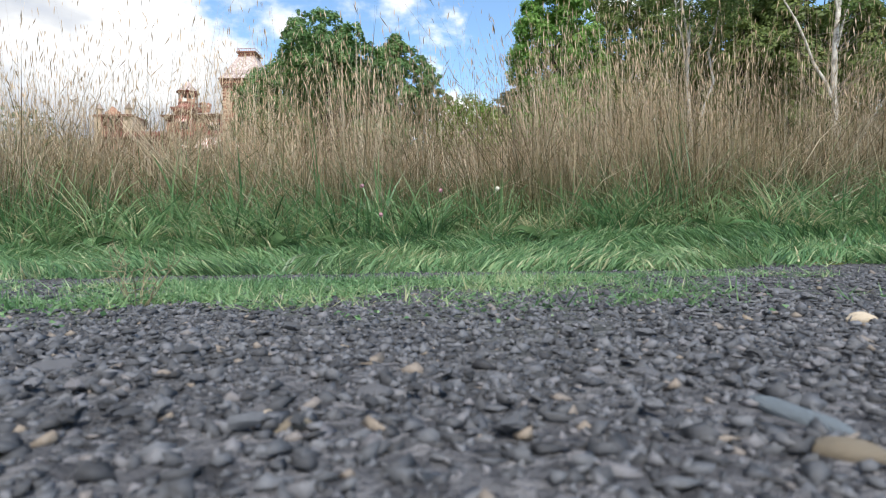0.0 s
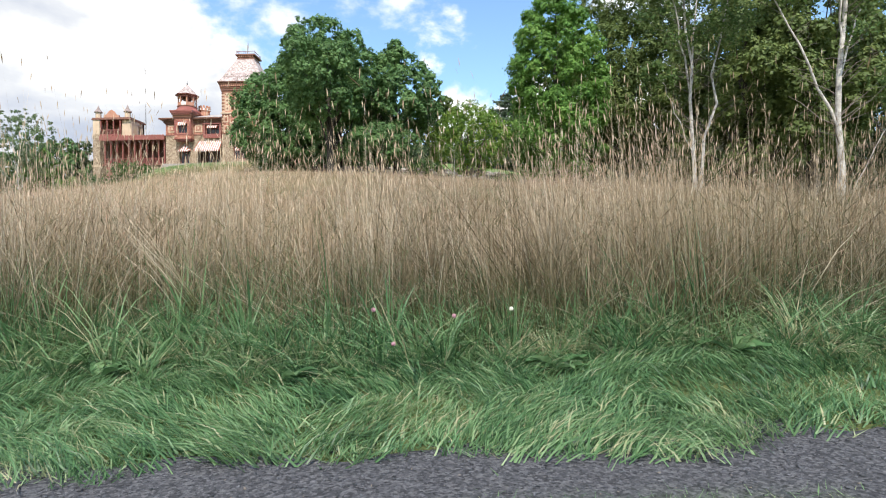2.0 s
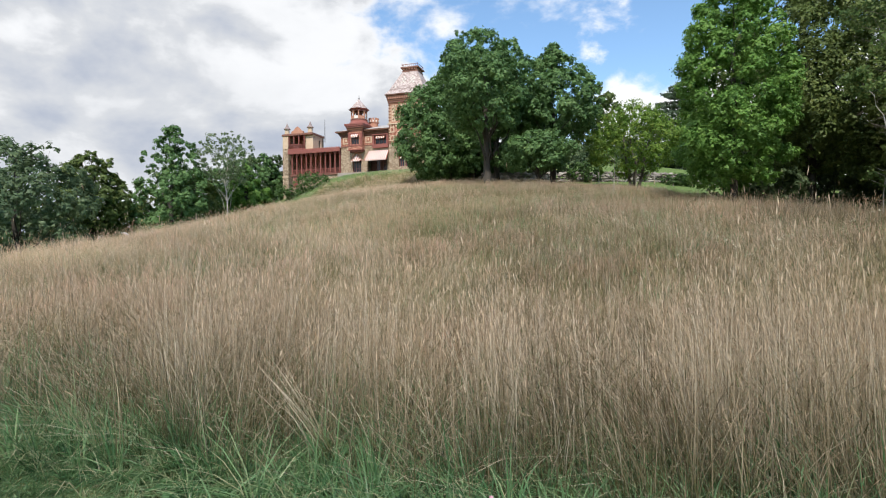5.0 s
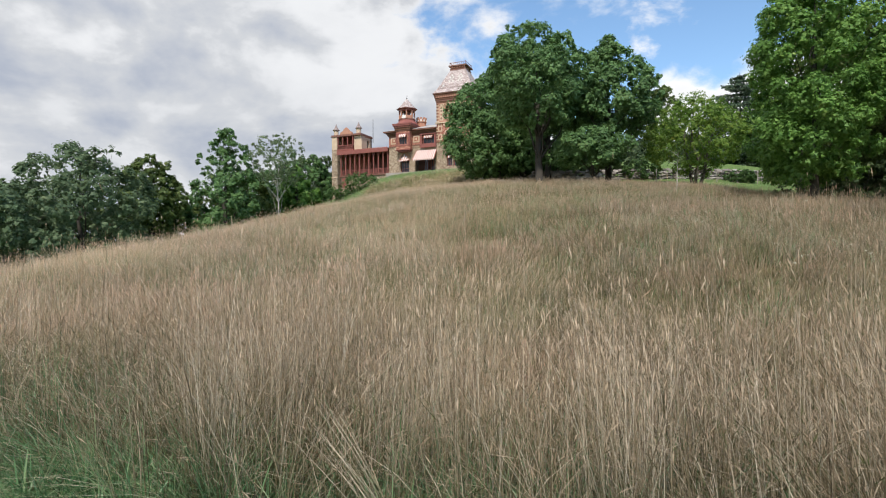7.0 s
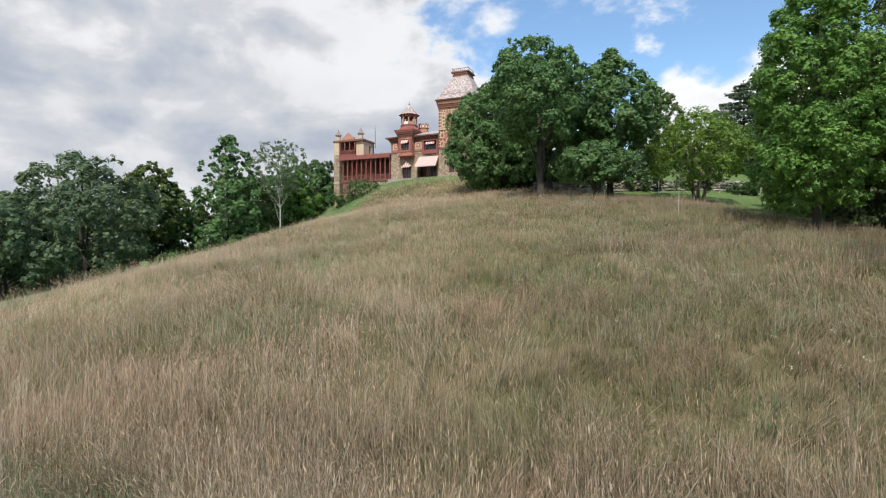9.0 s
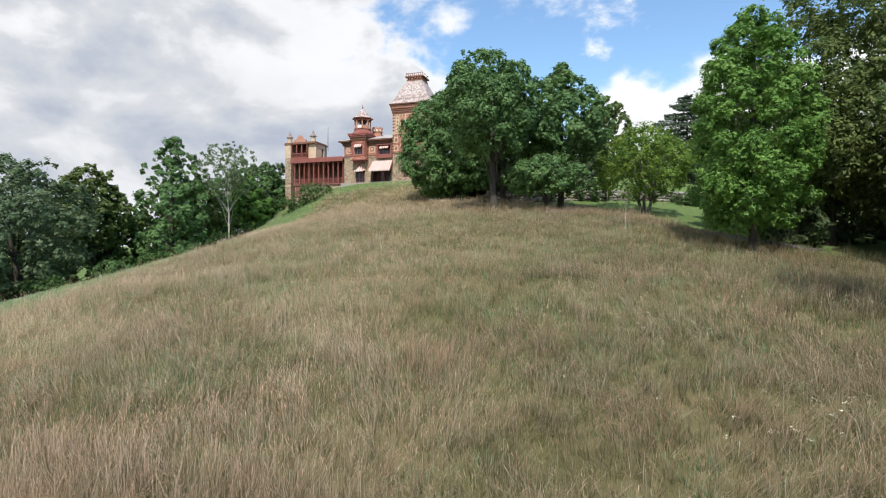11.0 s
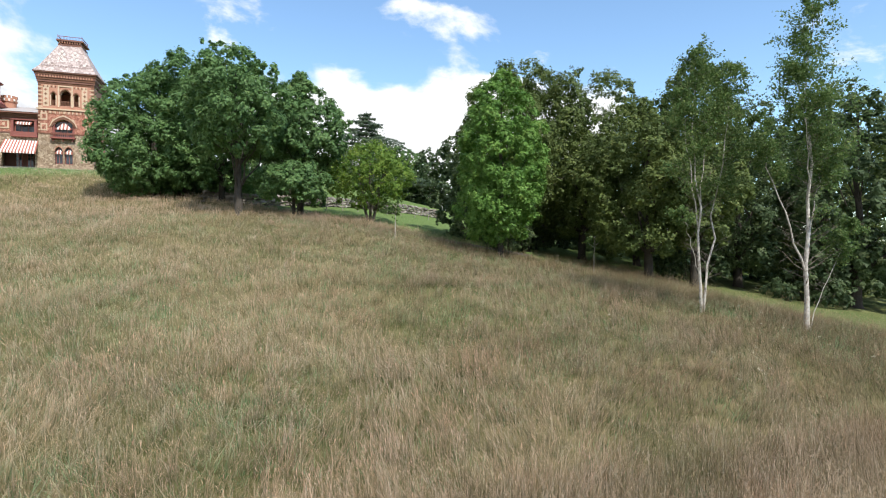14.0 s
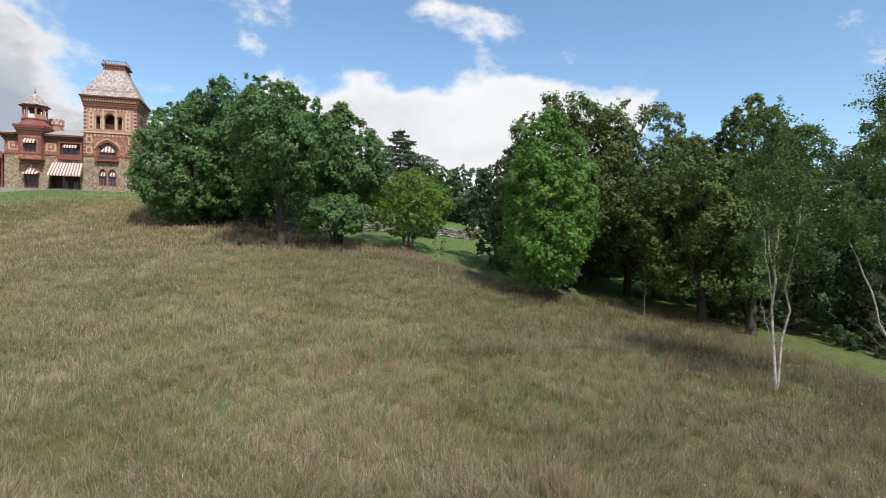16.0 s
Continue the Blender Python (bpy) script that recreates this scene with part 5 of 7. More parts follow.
tree("low spreading tree with yellowing leaves on the lawn", 1.6, 57.2, 16.4, 4.3, 0.24, LEAF_YELLOW, BARK, "round", 105, 130, 0.22, 0.26, stems=3, seed=17, name="small_tree")
tree("bright green sugar maple beside the drive", 6.45, 35.4, 18.1, 3.35, 0.12, LEAF_BRIGHT, BARK_DARK, "oval", 175, 290, 0.175, 0.2, seed=18, name="maple", clump=0.24)
conifer("dark sparse spruce behind the lawn", 9.3, 97.0, 29.3, 17.0, 19)
# woods to the east
EAST = [
    (12.2, 42.6, 21.6, 4.9, 0.16, LEAF_OAK, "round", 21), (17.2, 41.5, 21.2, 5.2, 0.14, LEAF_OAK, "round", 22),
    (16.7, 32.2, 16.2, 4.0, 0.18, LEAF_OAK, "round", 23), (19.3, 30.6, 19.2, 3.4, 0.2, LEAF_OAK, "oval", 24),
    (26.5, 33.5, 17.5, 4.6, 0.12, LEAF_DARK, "round", 25), (23.5, 42.0, 18.5, 5.0, 0.08, LEAF_OAK, "round", 26),
    (31.5, 41.0, 17.5, 5.2, 0.06, LEAF_OAK, "round", 27), (30.5, 27.0, 17.0, 4.4, 0.10, LEAF_DARK, "oval", 28),
    (12.0, 52.0, 18.5, 4.4, 0.03, LEAF_DARK, "round", 29), (20.0, 53.0, 19.0, 5.2, 0.05, LEAF_DARK, "round", 30),
    (36.0, 33.0, 20.0, 5.2, 0.05, LEAF_OAK, "oval", 31), (30.0, 55.0, 19.0, 6.0, 0.03, LEAF_DARK, "round", 32),
    (37.0, 22.0, 18.0, 5.0, 0.05, LEAF_DARK, "round", 33), (40.0, 46.0, 19.0, 6.0, 0.03, LEAF_OAK, "round", 34),
    (47.0, 42.0, 20.0, 5.5, 0.03, LEAF_DARK, "round", 35), (52.0, 35.0, 20.5, 6.0, 0.03, LEAF_OAK, "round", 36),
]
for x, y, top, radius, bottom, mat, kind, seed in EAST:
    tree("leafy oak at the edge of the dark wood" if mat is LEAF_OAK else "dark shaded tree in the wood", x, y, top, radius, bottom, mat, BARK_DARK, kind, 150 if seed < 23 else 100, 120 if y > 45 or x > 30 else 260, 0.34 if y > 45 or x > 30 else 0.22, 0.32, seed=seed, group="east wood")
# trees behind the lawn
for x, y, top, radius, seed in ((13.5, 97, 23.3, 5.6, 41), (21, 95, 23.0, 6.2, 42), (28.5, 90, 21.5, 5.6, 43), (4.5, 99, 20.5, 5.4, 44), (36, 84, 21, 6.5, 45), (-8.0, 98, 20.5, 5.5, 46), (17, 106, 23.5, 6.0, 47)):
    tree("rounded green tree behind the lawn", x, y, top, radius, 0.03, LEAF_MAPLE if seed % 2 else LEAF_DARK, BARK_DARK, "round", 70, 110, 0.5, 0.32, seed=seed, group="trees behind the lawn")
# trees to the west
WEST = [
    (-62.0, 43.0, 14.8, 6.4, 0.16, LEAF_HAZED, "round", 51), (-57.0, 32.0, 9.2, 5.4, 0.06, LEAF_HAZED, "round", 52), (-66.6, 56.0, 15.8, 4.0, 0.36, LEAF_OAK, "round", 53),
    (-66.3, 58.7, 13.8, 3.2, 0.02, LEAF_SHRUB, "egg", 54), (-60.2, 62.7, 20.6, 4.8, 0.05, LEAF_MAPLE, "oval", 55), (-63.0, 84.0, 20.4, 4.8, 0.05, LEAF_MAPLE, "round", 57),
    (-60.0, 79.0, 17.5, 3.4, 0.05, LEAF_BRIGHT, "egg", 58), (-72.0, 40.0, 11.0, 6.0, 0.1, LEAF_HAZED, "round", 59), (-64.0, 24.0, 9.5, 6.0, 0.05, LEAF_DARK, "round", 60), (-70.0, 72.0, 13.5, 4.5, 0.05, LEAF_OAK, "round", 61),
    (-62.5, 90.0, 20.5, 4.6, 0.02, LEAF_DARK, "round", 62), (-66.0, 76.0, 16.5, 4.0, 0.02, LEAF_MAPLE, "round", 63), (-78.0, 60.0, 12.0, 6.0, 0.05, LEAF_OAK, "round", 64),
    (-63.0, 70.0, 15.5, 3.6, 0.02, LEAF_OAK, "round", 66), (-72.0, 50.0, 14.5, 5.5, 0.03, LEAF_HAZED, "round", 67),
]
for x, y, top, radius, bottom, mat, kind, seed in WEST:
    tree("grey-green tree at the wood's edge" if mat is LEAF_HAZED else "dark tree at the wood's edge" if mat is LEAF_DARK else "full green tree below the house", x, y, top, radius, bottom, mat, BARK_DARK, kind, 105, 150, 0.38, 0.32, seed=seed, group="west wood")
tree("pale-stemmed aspen with thin grey-green leaves", -57.8, 71.5, 21.0, 3.8, 0.50, LEAF_ASPEN, BARK_BIRCH, "round", 70, 100, 0.24, 0.13, seed=56, name="aspen")
# white birches on the right of the meadow
birch("white forked birch with thin leaves in the meadow", 7.75, 18.2, [(-0.3, 0.3, 11.5, 0.062, 0.42, 1.5, 0), (1.8, 0.1, 10.8, 0.05, 0.42, 1.4, 0), (-1.1, 0.2, 9.4, 0.032, 0.5, 1.1, 3.6), (0.7, 0.4, 10.8, 0.028, 0.4, 1.3, 4.2), (-1.4, -0.3, 4.4, 0.018, 0.8, 0.6, 1.6)], 71, 0.08, 36)
birch("tall white birch with a leaning side stem", 10.65, 15.7, [(0.6, 0.3, 13.8, 0.092, 0.34, 1.7, 0), (-2.5, 0.5, 8.6, 0.042, 0.6, 1.0, 2.4), (2.4, -0.2, 4.6, 0.018, 0.6, 0.8, 0), (2.0, 0.4, 8.4, 0.03, 0.45, 1.2, 3.8), (-1.2, -0.6, 10.5, 0.03, 0.5, 1.2, 5.0)], 72, 0.08, 40)


def shrub(label, x, y, radius, height, mat, seed, name="shrub", leaf=0.2, clumps=40, per=90):
    return tree(label, x, y, land_at(x, y) + height, radius, 0.05, mat, BARK_DARK, "round", clumps, per, leaf, 0.06, stems=3, seed=seed, category="shrub", name=name, hollow=0.2)


shrub("dense dark green shrub below the veranda", -47.6, 79.8, 2.6, 2.9, LEAF_SHRUB, 81)
shrub("dense dark green shrub below the veranda", -50.6, 78.4, 2.1, 2.3, LEAF_SHRUB, 82)
for i, (x, y, r, h, m) in enumerate(((-53, 40, 1.9, 2.0, LEAF_SHRUB), (-54, 48, 2.0, 2.6, LEAF_MAPLE), (-55, 55, 2.0, 2.8, LEAF_SHRUB), (-55.5, 61, 2.2, 3.0, LEAF_MAPLE), (-56.5, 67, 2.0, 3.0, LEAF_SHRUB), (-59, 75, 2.2, 3.2, LEAF_SHRUB))):
    shrub("tangled green shrub at the wood's foot", x, y, r, h, m, 90 + i)
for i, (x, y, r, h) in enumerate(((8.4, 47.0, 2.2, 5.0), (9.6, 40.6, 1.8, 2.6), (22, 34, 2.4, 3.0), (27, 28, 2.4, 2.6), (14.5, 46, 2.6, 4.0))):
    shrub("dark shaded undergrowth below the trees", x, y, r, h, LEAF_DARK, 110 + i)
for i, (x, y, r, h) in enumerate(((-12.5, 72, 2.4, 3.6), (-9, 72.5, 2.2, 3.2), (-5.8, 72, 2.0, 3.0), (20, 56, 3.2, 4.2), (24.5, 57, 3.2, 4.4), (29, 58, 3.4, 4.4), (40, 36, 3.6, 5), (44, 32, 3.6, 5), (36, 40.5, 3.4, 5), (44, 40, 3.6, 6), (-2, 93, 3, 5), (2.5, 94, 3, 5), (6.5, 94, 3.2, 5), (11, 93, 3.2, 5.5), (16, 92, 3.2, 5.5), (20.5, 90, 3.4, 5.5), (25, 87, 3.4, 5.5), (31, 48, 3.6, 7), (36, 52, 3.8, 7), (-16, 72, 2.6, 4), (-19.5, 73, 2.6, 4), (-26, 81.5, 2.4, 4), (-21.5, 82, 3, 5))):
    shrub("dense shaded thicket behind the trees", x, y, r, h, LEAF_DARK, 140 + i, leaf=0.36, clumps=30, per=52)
shrub("rounded green shrub by the stone wall", -3.6, 66.0, 1.6, 2.6, LEAF_SHRUB, 120)
shrub("rounded green shrub by the stone wall", 6.5, 69.0, 1.3, 1.4, LEAF_SHRUB, 121)
# two thin saplings in the hay
for x, y, h, seed in ((-0.2, 39.8, 2.6, 131), (12.7, 33.2, 2.6, 132)):
    rng = np.random.default_rng(seed)
    z = land_at(x, y) - 0.05
    sap = tagged(holder("sapling", x, y, z), "thin pale sapling with few leaves in the hay", "sapling")
    w = Wood()
    w.add(wander((0, 0, 0), (0.1, 0, h), 4, rng, 0.05), [0.034, 0.028, 0.022, 0.015, 0.008], 6)
    w.build("trunk", BARK_BIRCH, sap)
    w, cs = Wood(), []
    for k in range(9):
        u = rng.uniform(0.55, 1)
        end = np.array([rng.normal(0, 0.35), rng.normal(0, 0.35), u * h + 0.3])
        w.add([(0.1 * u, 0, u * h), end], [0.012, 0.004], 4)
        cs.append(end + rng.normal(0, 0.16, (14, 3)))
    tagged(w.build("twigs", BARK_BIRCH, sap), kind="stuff")
    cs = np.concatenate(cs)
    q = rng.normal(0, 1, cs.shape)
    v, f = leaves(cs, q / np.linalg.norm(q, axis=1, keepdims=True), 0.12, rng)
    array_mesh("crown", v, f, LEAF_BIRCH, hue=np.repeat(rng.uniform(0, 1, len(cs)), 4)).parent = sap


# ---- grass ----
def blades(base, height, width, lean, ang, levels, droop=0.25, curve=0.65):
    """Bent grass blades as strips: vertices, faces, tip share. levels: joints below the point."""
    n = len(base)
    side = np.stack([-np.sin(ang), np.cos(ang), 0 * ang], 1)
    turn = np.random.default_rng(n).uniform(0, np.pi, n)
    flat = np.stack([np.cos(turn), np.sin(turn), 0 * turn], 1)
    way = np.stack([np.cos(ang), np.sin(ang), 0 * ang], 1)
    rows, tips = [], []
    for i in range(levels + 1):
        u = i / levels
        off = way * (lean * height * ((1 - curve) * u + curve * u * u))[:, None]
        up_z = height * (u - droop * lean * u * u)
        c = base + off + np.stack([0 * up_z, 0 * up_z, up_z], 1)
        if i == levels:
            rows.append(c[:, None, :])
            tips.append(np.full((n, 1), 1.0))
        else:
            w = (width * (1 - 0.55 * u))[:, None]
            rows.append(np.stack([c - flat * w / 2, c + flat * w / 2], 1))
            tips.append(np.full((n, 2), u))
    v = np.concatenate(rows, 1)
    per = v.shape[1]
    o = np.arange(n)[:, None] * per
    faces = []
    for i in range(levels - 1):
        faces.append(o + np.array([2 * i, 2 * i + 1, 2 * i + 3, 2 * i + 2]))
    faces.append(o + np.array([2 * levels - 2, 2 * levels - 1, 2 * levels]))
    return v.reshape(-1, 3), faces, np.concatenate(tips, 1).ravel(), per


class Turf:
    def __init__(self):
        self.v, self.q, self.t, self.tip, self.hue, self.n = [], [], [], [], [], 0

    def add(self, base, height, width, lean, ang, levels, hue, droop=0.25, curve=0.65):
        v, faces, tip, per = blades(base, height, width, lean, ang, levels, droop, curve)
        for f in faces:
            (self.q if f.shape[1] == 4 else self.t).append(f + self.n)
        self.v.append(v)
        self.tip.append(tip)
        self.hue.append(np.repeat(hue, per))
        self.n += len(v)

    def heads(self, base, height, lean, ang, size, hue, rng, droop=0.25):
        """Feathery seed heads: two crossed slim diamonds at the end of each stem."""
        n = len(base)
        way = np.stack([np.cos(ang), np.sin(ang), 0 * ang], 1)

        def at(u):
            up_z = height * (u - droop * lean * u * u)
            return base + way * (lean * height * (0.35 * u + 0.65 * u * u))[:, None] + np.stack([0 * up_z, 0 * up_z, up_z], 1)
        long = size / height
        a, m, b = at(1 - long * 0.5), at(1 + long * 0.05), at(1 + long * 0.5)
        for s in (0.0, np.pi / 2):
            t = rng.uniform(0, np.pi, n) + s
            w = np.stack([np.cos(t), np.sin(t), 0 * t], 1) * (size * 0.05)[:, None]
            v = np.stack([a, m + w, b, m - w], 1)
            f = np.arange(n)[:, None] * 4 + np.array([0, 1, 2, 3]) + self.n
            self.v.append(v.reshape(-1, 3))
            self.q.append(f)
            self.tip.append(np.ones(4 * n))
            self.hue.append(np.repeat(hue, 4))
            self.n += 4 * n

    def build(self, name, mat, label, category="grass"):
        faces = [np.concatenate(f) for f in (self.q, self.t) if f]
        ob = array_mesh(name, np.concatenate(self.v), faces, mat, tip=np.concatenate(self.tip), hue=np.concatenate(self.hue))
        return tagged(ob, label, category, kind="stuff")


def strewn(n, x0, x1, y0, y1, rng, want):
    """Chance places in a stretch of land, kept by the share that want() gives."""
    x, y = rng.uniform(x0, x1, n), rng.uniform(y0, y1, n)
    keep = rng.uniform(0, 1, n) < want(x, y)
    x, y = x[keep], y[keep]
    return np.stack([x, y, land(x, y)], 1)


LATTICE = np.random.default_rng(77).uniform(0, 1, (256, 256))


def drift(x, y, size, shift=0.0):
    """Uneven patches of about that size in metres, 0 to 1, in two octaves."""
    total = 0.0
    for k, share in ((1.0, 0.65), (2.3, 0.35)):
        u, v = np.asarray(x) / size * k + 37.3 * shift + 11 * k + 500, np.asarray(y) / size * k + 17.9 * shift + 5 * k + 500
        i, j = np.floor(u).astype(int), np.floor(v).astype(int)
        a, b = u - i, v - j
        a, b = a * a * (3 - 2 * a), b * b * (3 - 2 * b)
        g = [LATTICE[(i + p) % 256, (j + q) % 256] for p in (0, 1) for q in (0, 1)]
        total = total + share * ((g[0] * (1 - b) + g[1] * b) * (1 - a) + (g[2] * (1 - b) + g[3] * b) * a)
    return np.clip(0.5 + 1.25 * (total - 0.5), 0, 1)


def tufts(turf, centre, m, spread, height, width, lean, levels, rng, hue_spread=0.25, wind=0.4, droop=0.25, heads=0.0, head_size=(0.05, 0.1), hue=None):
    """Clumps of m blades that fan out from each centre."""
    n = len(centre)
    if n == 0:
        return
    a = rng.uniform(0, 6.28, (n, m))
    q = centre[:, None, :] + np.stack([np.cos(a), np.sin(a), 0 * a], 2) * (spread * rng.uniform(0, 1, (n, m, 1)) ** 0.7)
    h = (height[:, None] * np.clip(rng.normal(0.9, 0.17, (n, m)), 0.35, 1.35)).ravel()
    own = rng.normal(0, 0.55, (n, 1)) + 2.4 * np.sin(0.55 * centre[:, 0] + 1.6 * np.sin(0.4 * centre[:, 1]))[:, None]
    ang = np.where(rng.uniform(0, 1, (n, m)) < wind, own + 0.4 + rng.normal(0, 0.5, (n, m)), a).ravel()
    ln = np.abs(rng.normal(0, 1, (n, m)) * 0.7 * lean[1] + rng.normal(0, 1, (n, 1)) * 0.7 * lean[1] + lean[0]).ravel()
    ln = np.minimum(ln, lean[0] + 1.5 * lean[1])
    tone = 0.85 * rng.uniform(0, 1, (n, 1)) ** 1.35 if hue is None else hue[:, None]
    hu = np.clip(tone + rng.uniform(-hue_spread, hue_spread, (n, m)), 0, 1).ravel()
    q = q.reshape(-1, 3)
    turf.add(q, h, rng.uniform(width[0], width[1], len(q)), ln, ang, levels, hu, droop)
    if heads:
        k = rng.uniform(0, 1, len(q)) < heads
        turf.heads(q[k], h[k], ln[k], ang[k], rng.uniform(head_size[0], head_size[1], k.sum()), np.clip(hu[k] * 0.65 + 0.22, 0, 1), rng, droop)


rng = np.random.default_rng(500)
turf = Turf()


def stand(x, y):
    """Where the tall hay stands: thick and thin places, thinning out uphill."""
    return (1 - lawn_share(x, y - 0.15)) * (0.12 + 0.88 * drift(x, y, 0.6)) * (1 - 0.85 * ease(5.8, 7.6, y))


# tall flowering stems at the edge of the track
c = np.concatenate([strewn(2300, -9.5, 8.5, 3.9, 8.6, rng, stand), strewn(1300, -5.2, 5.4, 4.0, 5.9, rng, stand)])
tall = np.clip(rng.normal(1.30, 0.16, len(c)), 0.8, 1.8) * (0.66 + 0.62 * drift(c[:, 0], c[:, 1], 0.8, 1)) * (0.97 + 0.14 * np.exp(-((c[:, 0] - 0.5) / 2.0) ** 2))
shade = np.clip(rng.normal(0.05 + 0.4 * drift(c[:, 0], c[:, 1], 0.4, 2), 0.16), 0, 0.6)
tufts(turf, c, 4, 0.11, tall, (0.004, 0.008), (0.26, 0.5), 3, rng, hue_spread=0.14, heads=0.8, wind=0.6, head_size=(0.05, 0.10), hue=shade)
tufts(turf, c, 3, 0.12, tall * 0.97, (0.004, 0.0075), (0.34, 0.5), 3, rng, hue_spread=0.14, heads=0.9, wind=0.4, head_size=(0.05, 0.10), hue=np.clip(shade + 0.45, 0, 0.95))
# narrow leaves that arch out from the stems
c = strewn(15000, -7.5, 7, 4.05, 6.2, rng, lambda x, y: 0.15 + 0.85 * drift(x, y, 0.5))
n = len(c)
c[:, 2] += rng.uniform(0.25, 1.05, n)
turf.add(c, rng.uniform(0.12, 0.32, n), rng.uniform(0.003, 0.007, n), rng.uniform(0.6, 1.9, n), rng.uniform(0, 6.28, n), 2, np.clip(rng.normal(0.45, 0.3, n), 0, 1), 0.42)
# knots of taller stems
for x0, sx in ((-0.75, 0.32), (0.8, 0.24), (2.1, 0.35), (-3.6, 0.3), (3.6, 0.3), (1.5, 0.2), (-1.9, 0.3)):
    m = 46
    xy = np.stack([rng.normal(x0, sx, m), rng.uniform(4.25, 5.3, m)], 1)
    c = np.stack([xy[:, 0], xy[:, 1], land(xy[:, 0], xy[:, 1])], 1)
    tufts(turf, c, 9, 0.12, rng.uniform(1.4, 1.85, m), (0.0028, 0.0048), (0.10, 0.16), 3, rng, hue_spread=0.3, heads=0.9, head_size=(0.05, 0.10), hue=rng.uniform(0.45, 1.0, m))
c = strewn(420, -9.5, 8.5, 4.0, 7.5, rng, lambda x, y: 0.3 + 0.7 * drift(x, y, 0.8, 3))
tufts(turf, c, 4, 0.2, rng.uniform(1.5, 1.98, len(c)), (0.0024, 0.0036), (0.08, 0.09), 3, rng, heads=1.0, head_size=(0.05, 0.10))
# leafy straw inside the hay
c = strewn(2300, -9.5, 8.5, 4.0, 7.2, rng, lambda x, y: (1 - lawn_share(x, y)) * drift(x, y, 0.5, 4))
tufts(turf, c, 9, 0.2, rng.uniform(0.4, 1.15, len(c)), (0.004, 0.008), (0.35, 0.35), 2, rng, wind=0.2)
# single stems that lean and cross, and pale ones that have fallen
c = strewn(4600, -9.5, 8.5, 4.15, 8.6, rng, lambda x, y: 0.4 + 0.6 * drift(x, y, 0.8, 5))
tufts(turf, c, 3, 0.1, rng.uniform(0.7, 1.3, len(c)), (0.003, 0.005), (0.75, 0.45), 3, rng, wind=0.25, heads=0.5)
c = strewn(1500, -8, 7.5, 3.95, 6.4, rng, lambda x, y: drift(x, y, 0.6, 6))
tufts(turf, c, 3, 0.12, rng.uniform(0.5, 1.1, len(c)), (0.005, 0.009), (1.0, 0.5), 3, rng, wind=0.1, droop=0.3, hue_spread=0.1, hue=rng.uniform(0.8, 1.0, len(c)))
# sheaves bent over together
c = strewn(300, -8, 7.5, 4.2, 6.4, rng, lambda x, y: ease(0.4, 0.7, drift(x, y, 0.9, 7)))
tufts(turf, c, 12, 0.07, rng.uniform(0.8, 1.2, len(c)), (0.003, 0.006), (0.75, 0.15), 3, rng, wind=1.0, heads=0.6, hue=rng.uniform(0.6, 1, len(c)))
# a broken sheaf that leans out of the hay
n = 30
q = np.stack([rng.normal(-1.97, 0.05, n), rng.normal(4.02, 0.05, n), land_at(-1.97, 4.02) + rng.uniform(0.3, 0.42, n)], 1)
turf.add(q, rng.uniform(0.45, 0.85, n), rng.uniform(0.004, 0.007, n), np.abs(rng.normal(0.78, 0.1, n)), rng.normal(3.2, 0.2, n), 3, rng.uniform(0.7, 0.98, n), 0.05, 0.1)
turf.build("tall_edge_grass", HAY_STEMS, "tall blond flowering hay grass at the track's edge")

turf = Turf()


# paler hue westward for the sunlit slope, darker hue eastward
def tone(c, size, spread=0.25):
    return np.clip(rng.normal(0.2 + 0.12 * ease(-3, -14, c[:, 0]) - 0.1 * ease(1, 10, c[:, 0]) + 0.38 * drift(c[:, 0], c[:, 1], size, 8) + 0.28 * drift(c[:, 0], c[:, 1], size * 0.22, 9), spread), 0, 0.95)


for xa, xb, ya, m in ((-26, -9.2, 4.2, 3000), (8.2, 16, 4.2, 900), (-9.2, 8.2, 5.9, 2600)):
    c = strewn(m, xa, xb, ya, 8.6, rng, lambda x, y: (1 - lawn_share(x, y)) * (0.4 + 0.75 * drift(x, y, 1.0)))
    tufts(turf, c, 9, 0.24, rng.uniform(0.6, 1.15, len(c)), (0.006, 0.011), (0.28, 0.3), 2, rng, hue_spread=0.4, heads=0.15, hue=tone(c, 3.0))
# the hay on the lower slope: tufts high and low, leaning their own ways
c = strewn(15500, -34, 18, 8.2, 24, rng, lambda x, y: (1 - lawn_share(x, y)) * (np.abs(x + 4) < 11 + 1.35 * y) * (0.2 + 0.8 * drift(x, y, 0.8, 10)))
hh = np.clip(rng.normal(0.72, 0.12, len(c)), 0.35, 1.2) * (0.5 + 0.5 * drift(c[:, 0], c[:, 1], 0.9, 11) + 0.42 * drift(c[:, 0], c[:, 1], 4.0, 12))
tufts(turf, c, 10, 0.2, hh, (0.005, 0.010), (0.42, 0.38), 2, rng, heads=0.12, head_size=(0.06, 0.11), hue_spread=0.32, hue=tone(c, 4.0), wind=0.6)
c = strewn(1500, -34, 18, 8.2, 30, rng, lambda x, y: (1 - lawn_share(x, y)) * ease(0.5, 0.75, drift(x, y, 2.2, 13)))
tufts(turf, c, 12, 0.24, rng.uniform(0.7, 1.15, len(c)), (0.004, 0.008), (0.28, 0.22), 2, rng, heads=0.6, head_size=(0.1, 0.18), hue=np.full(len(c), 0.82))
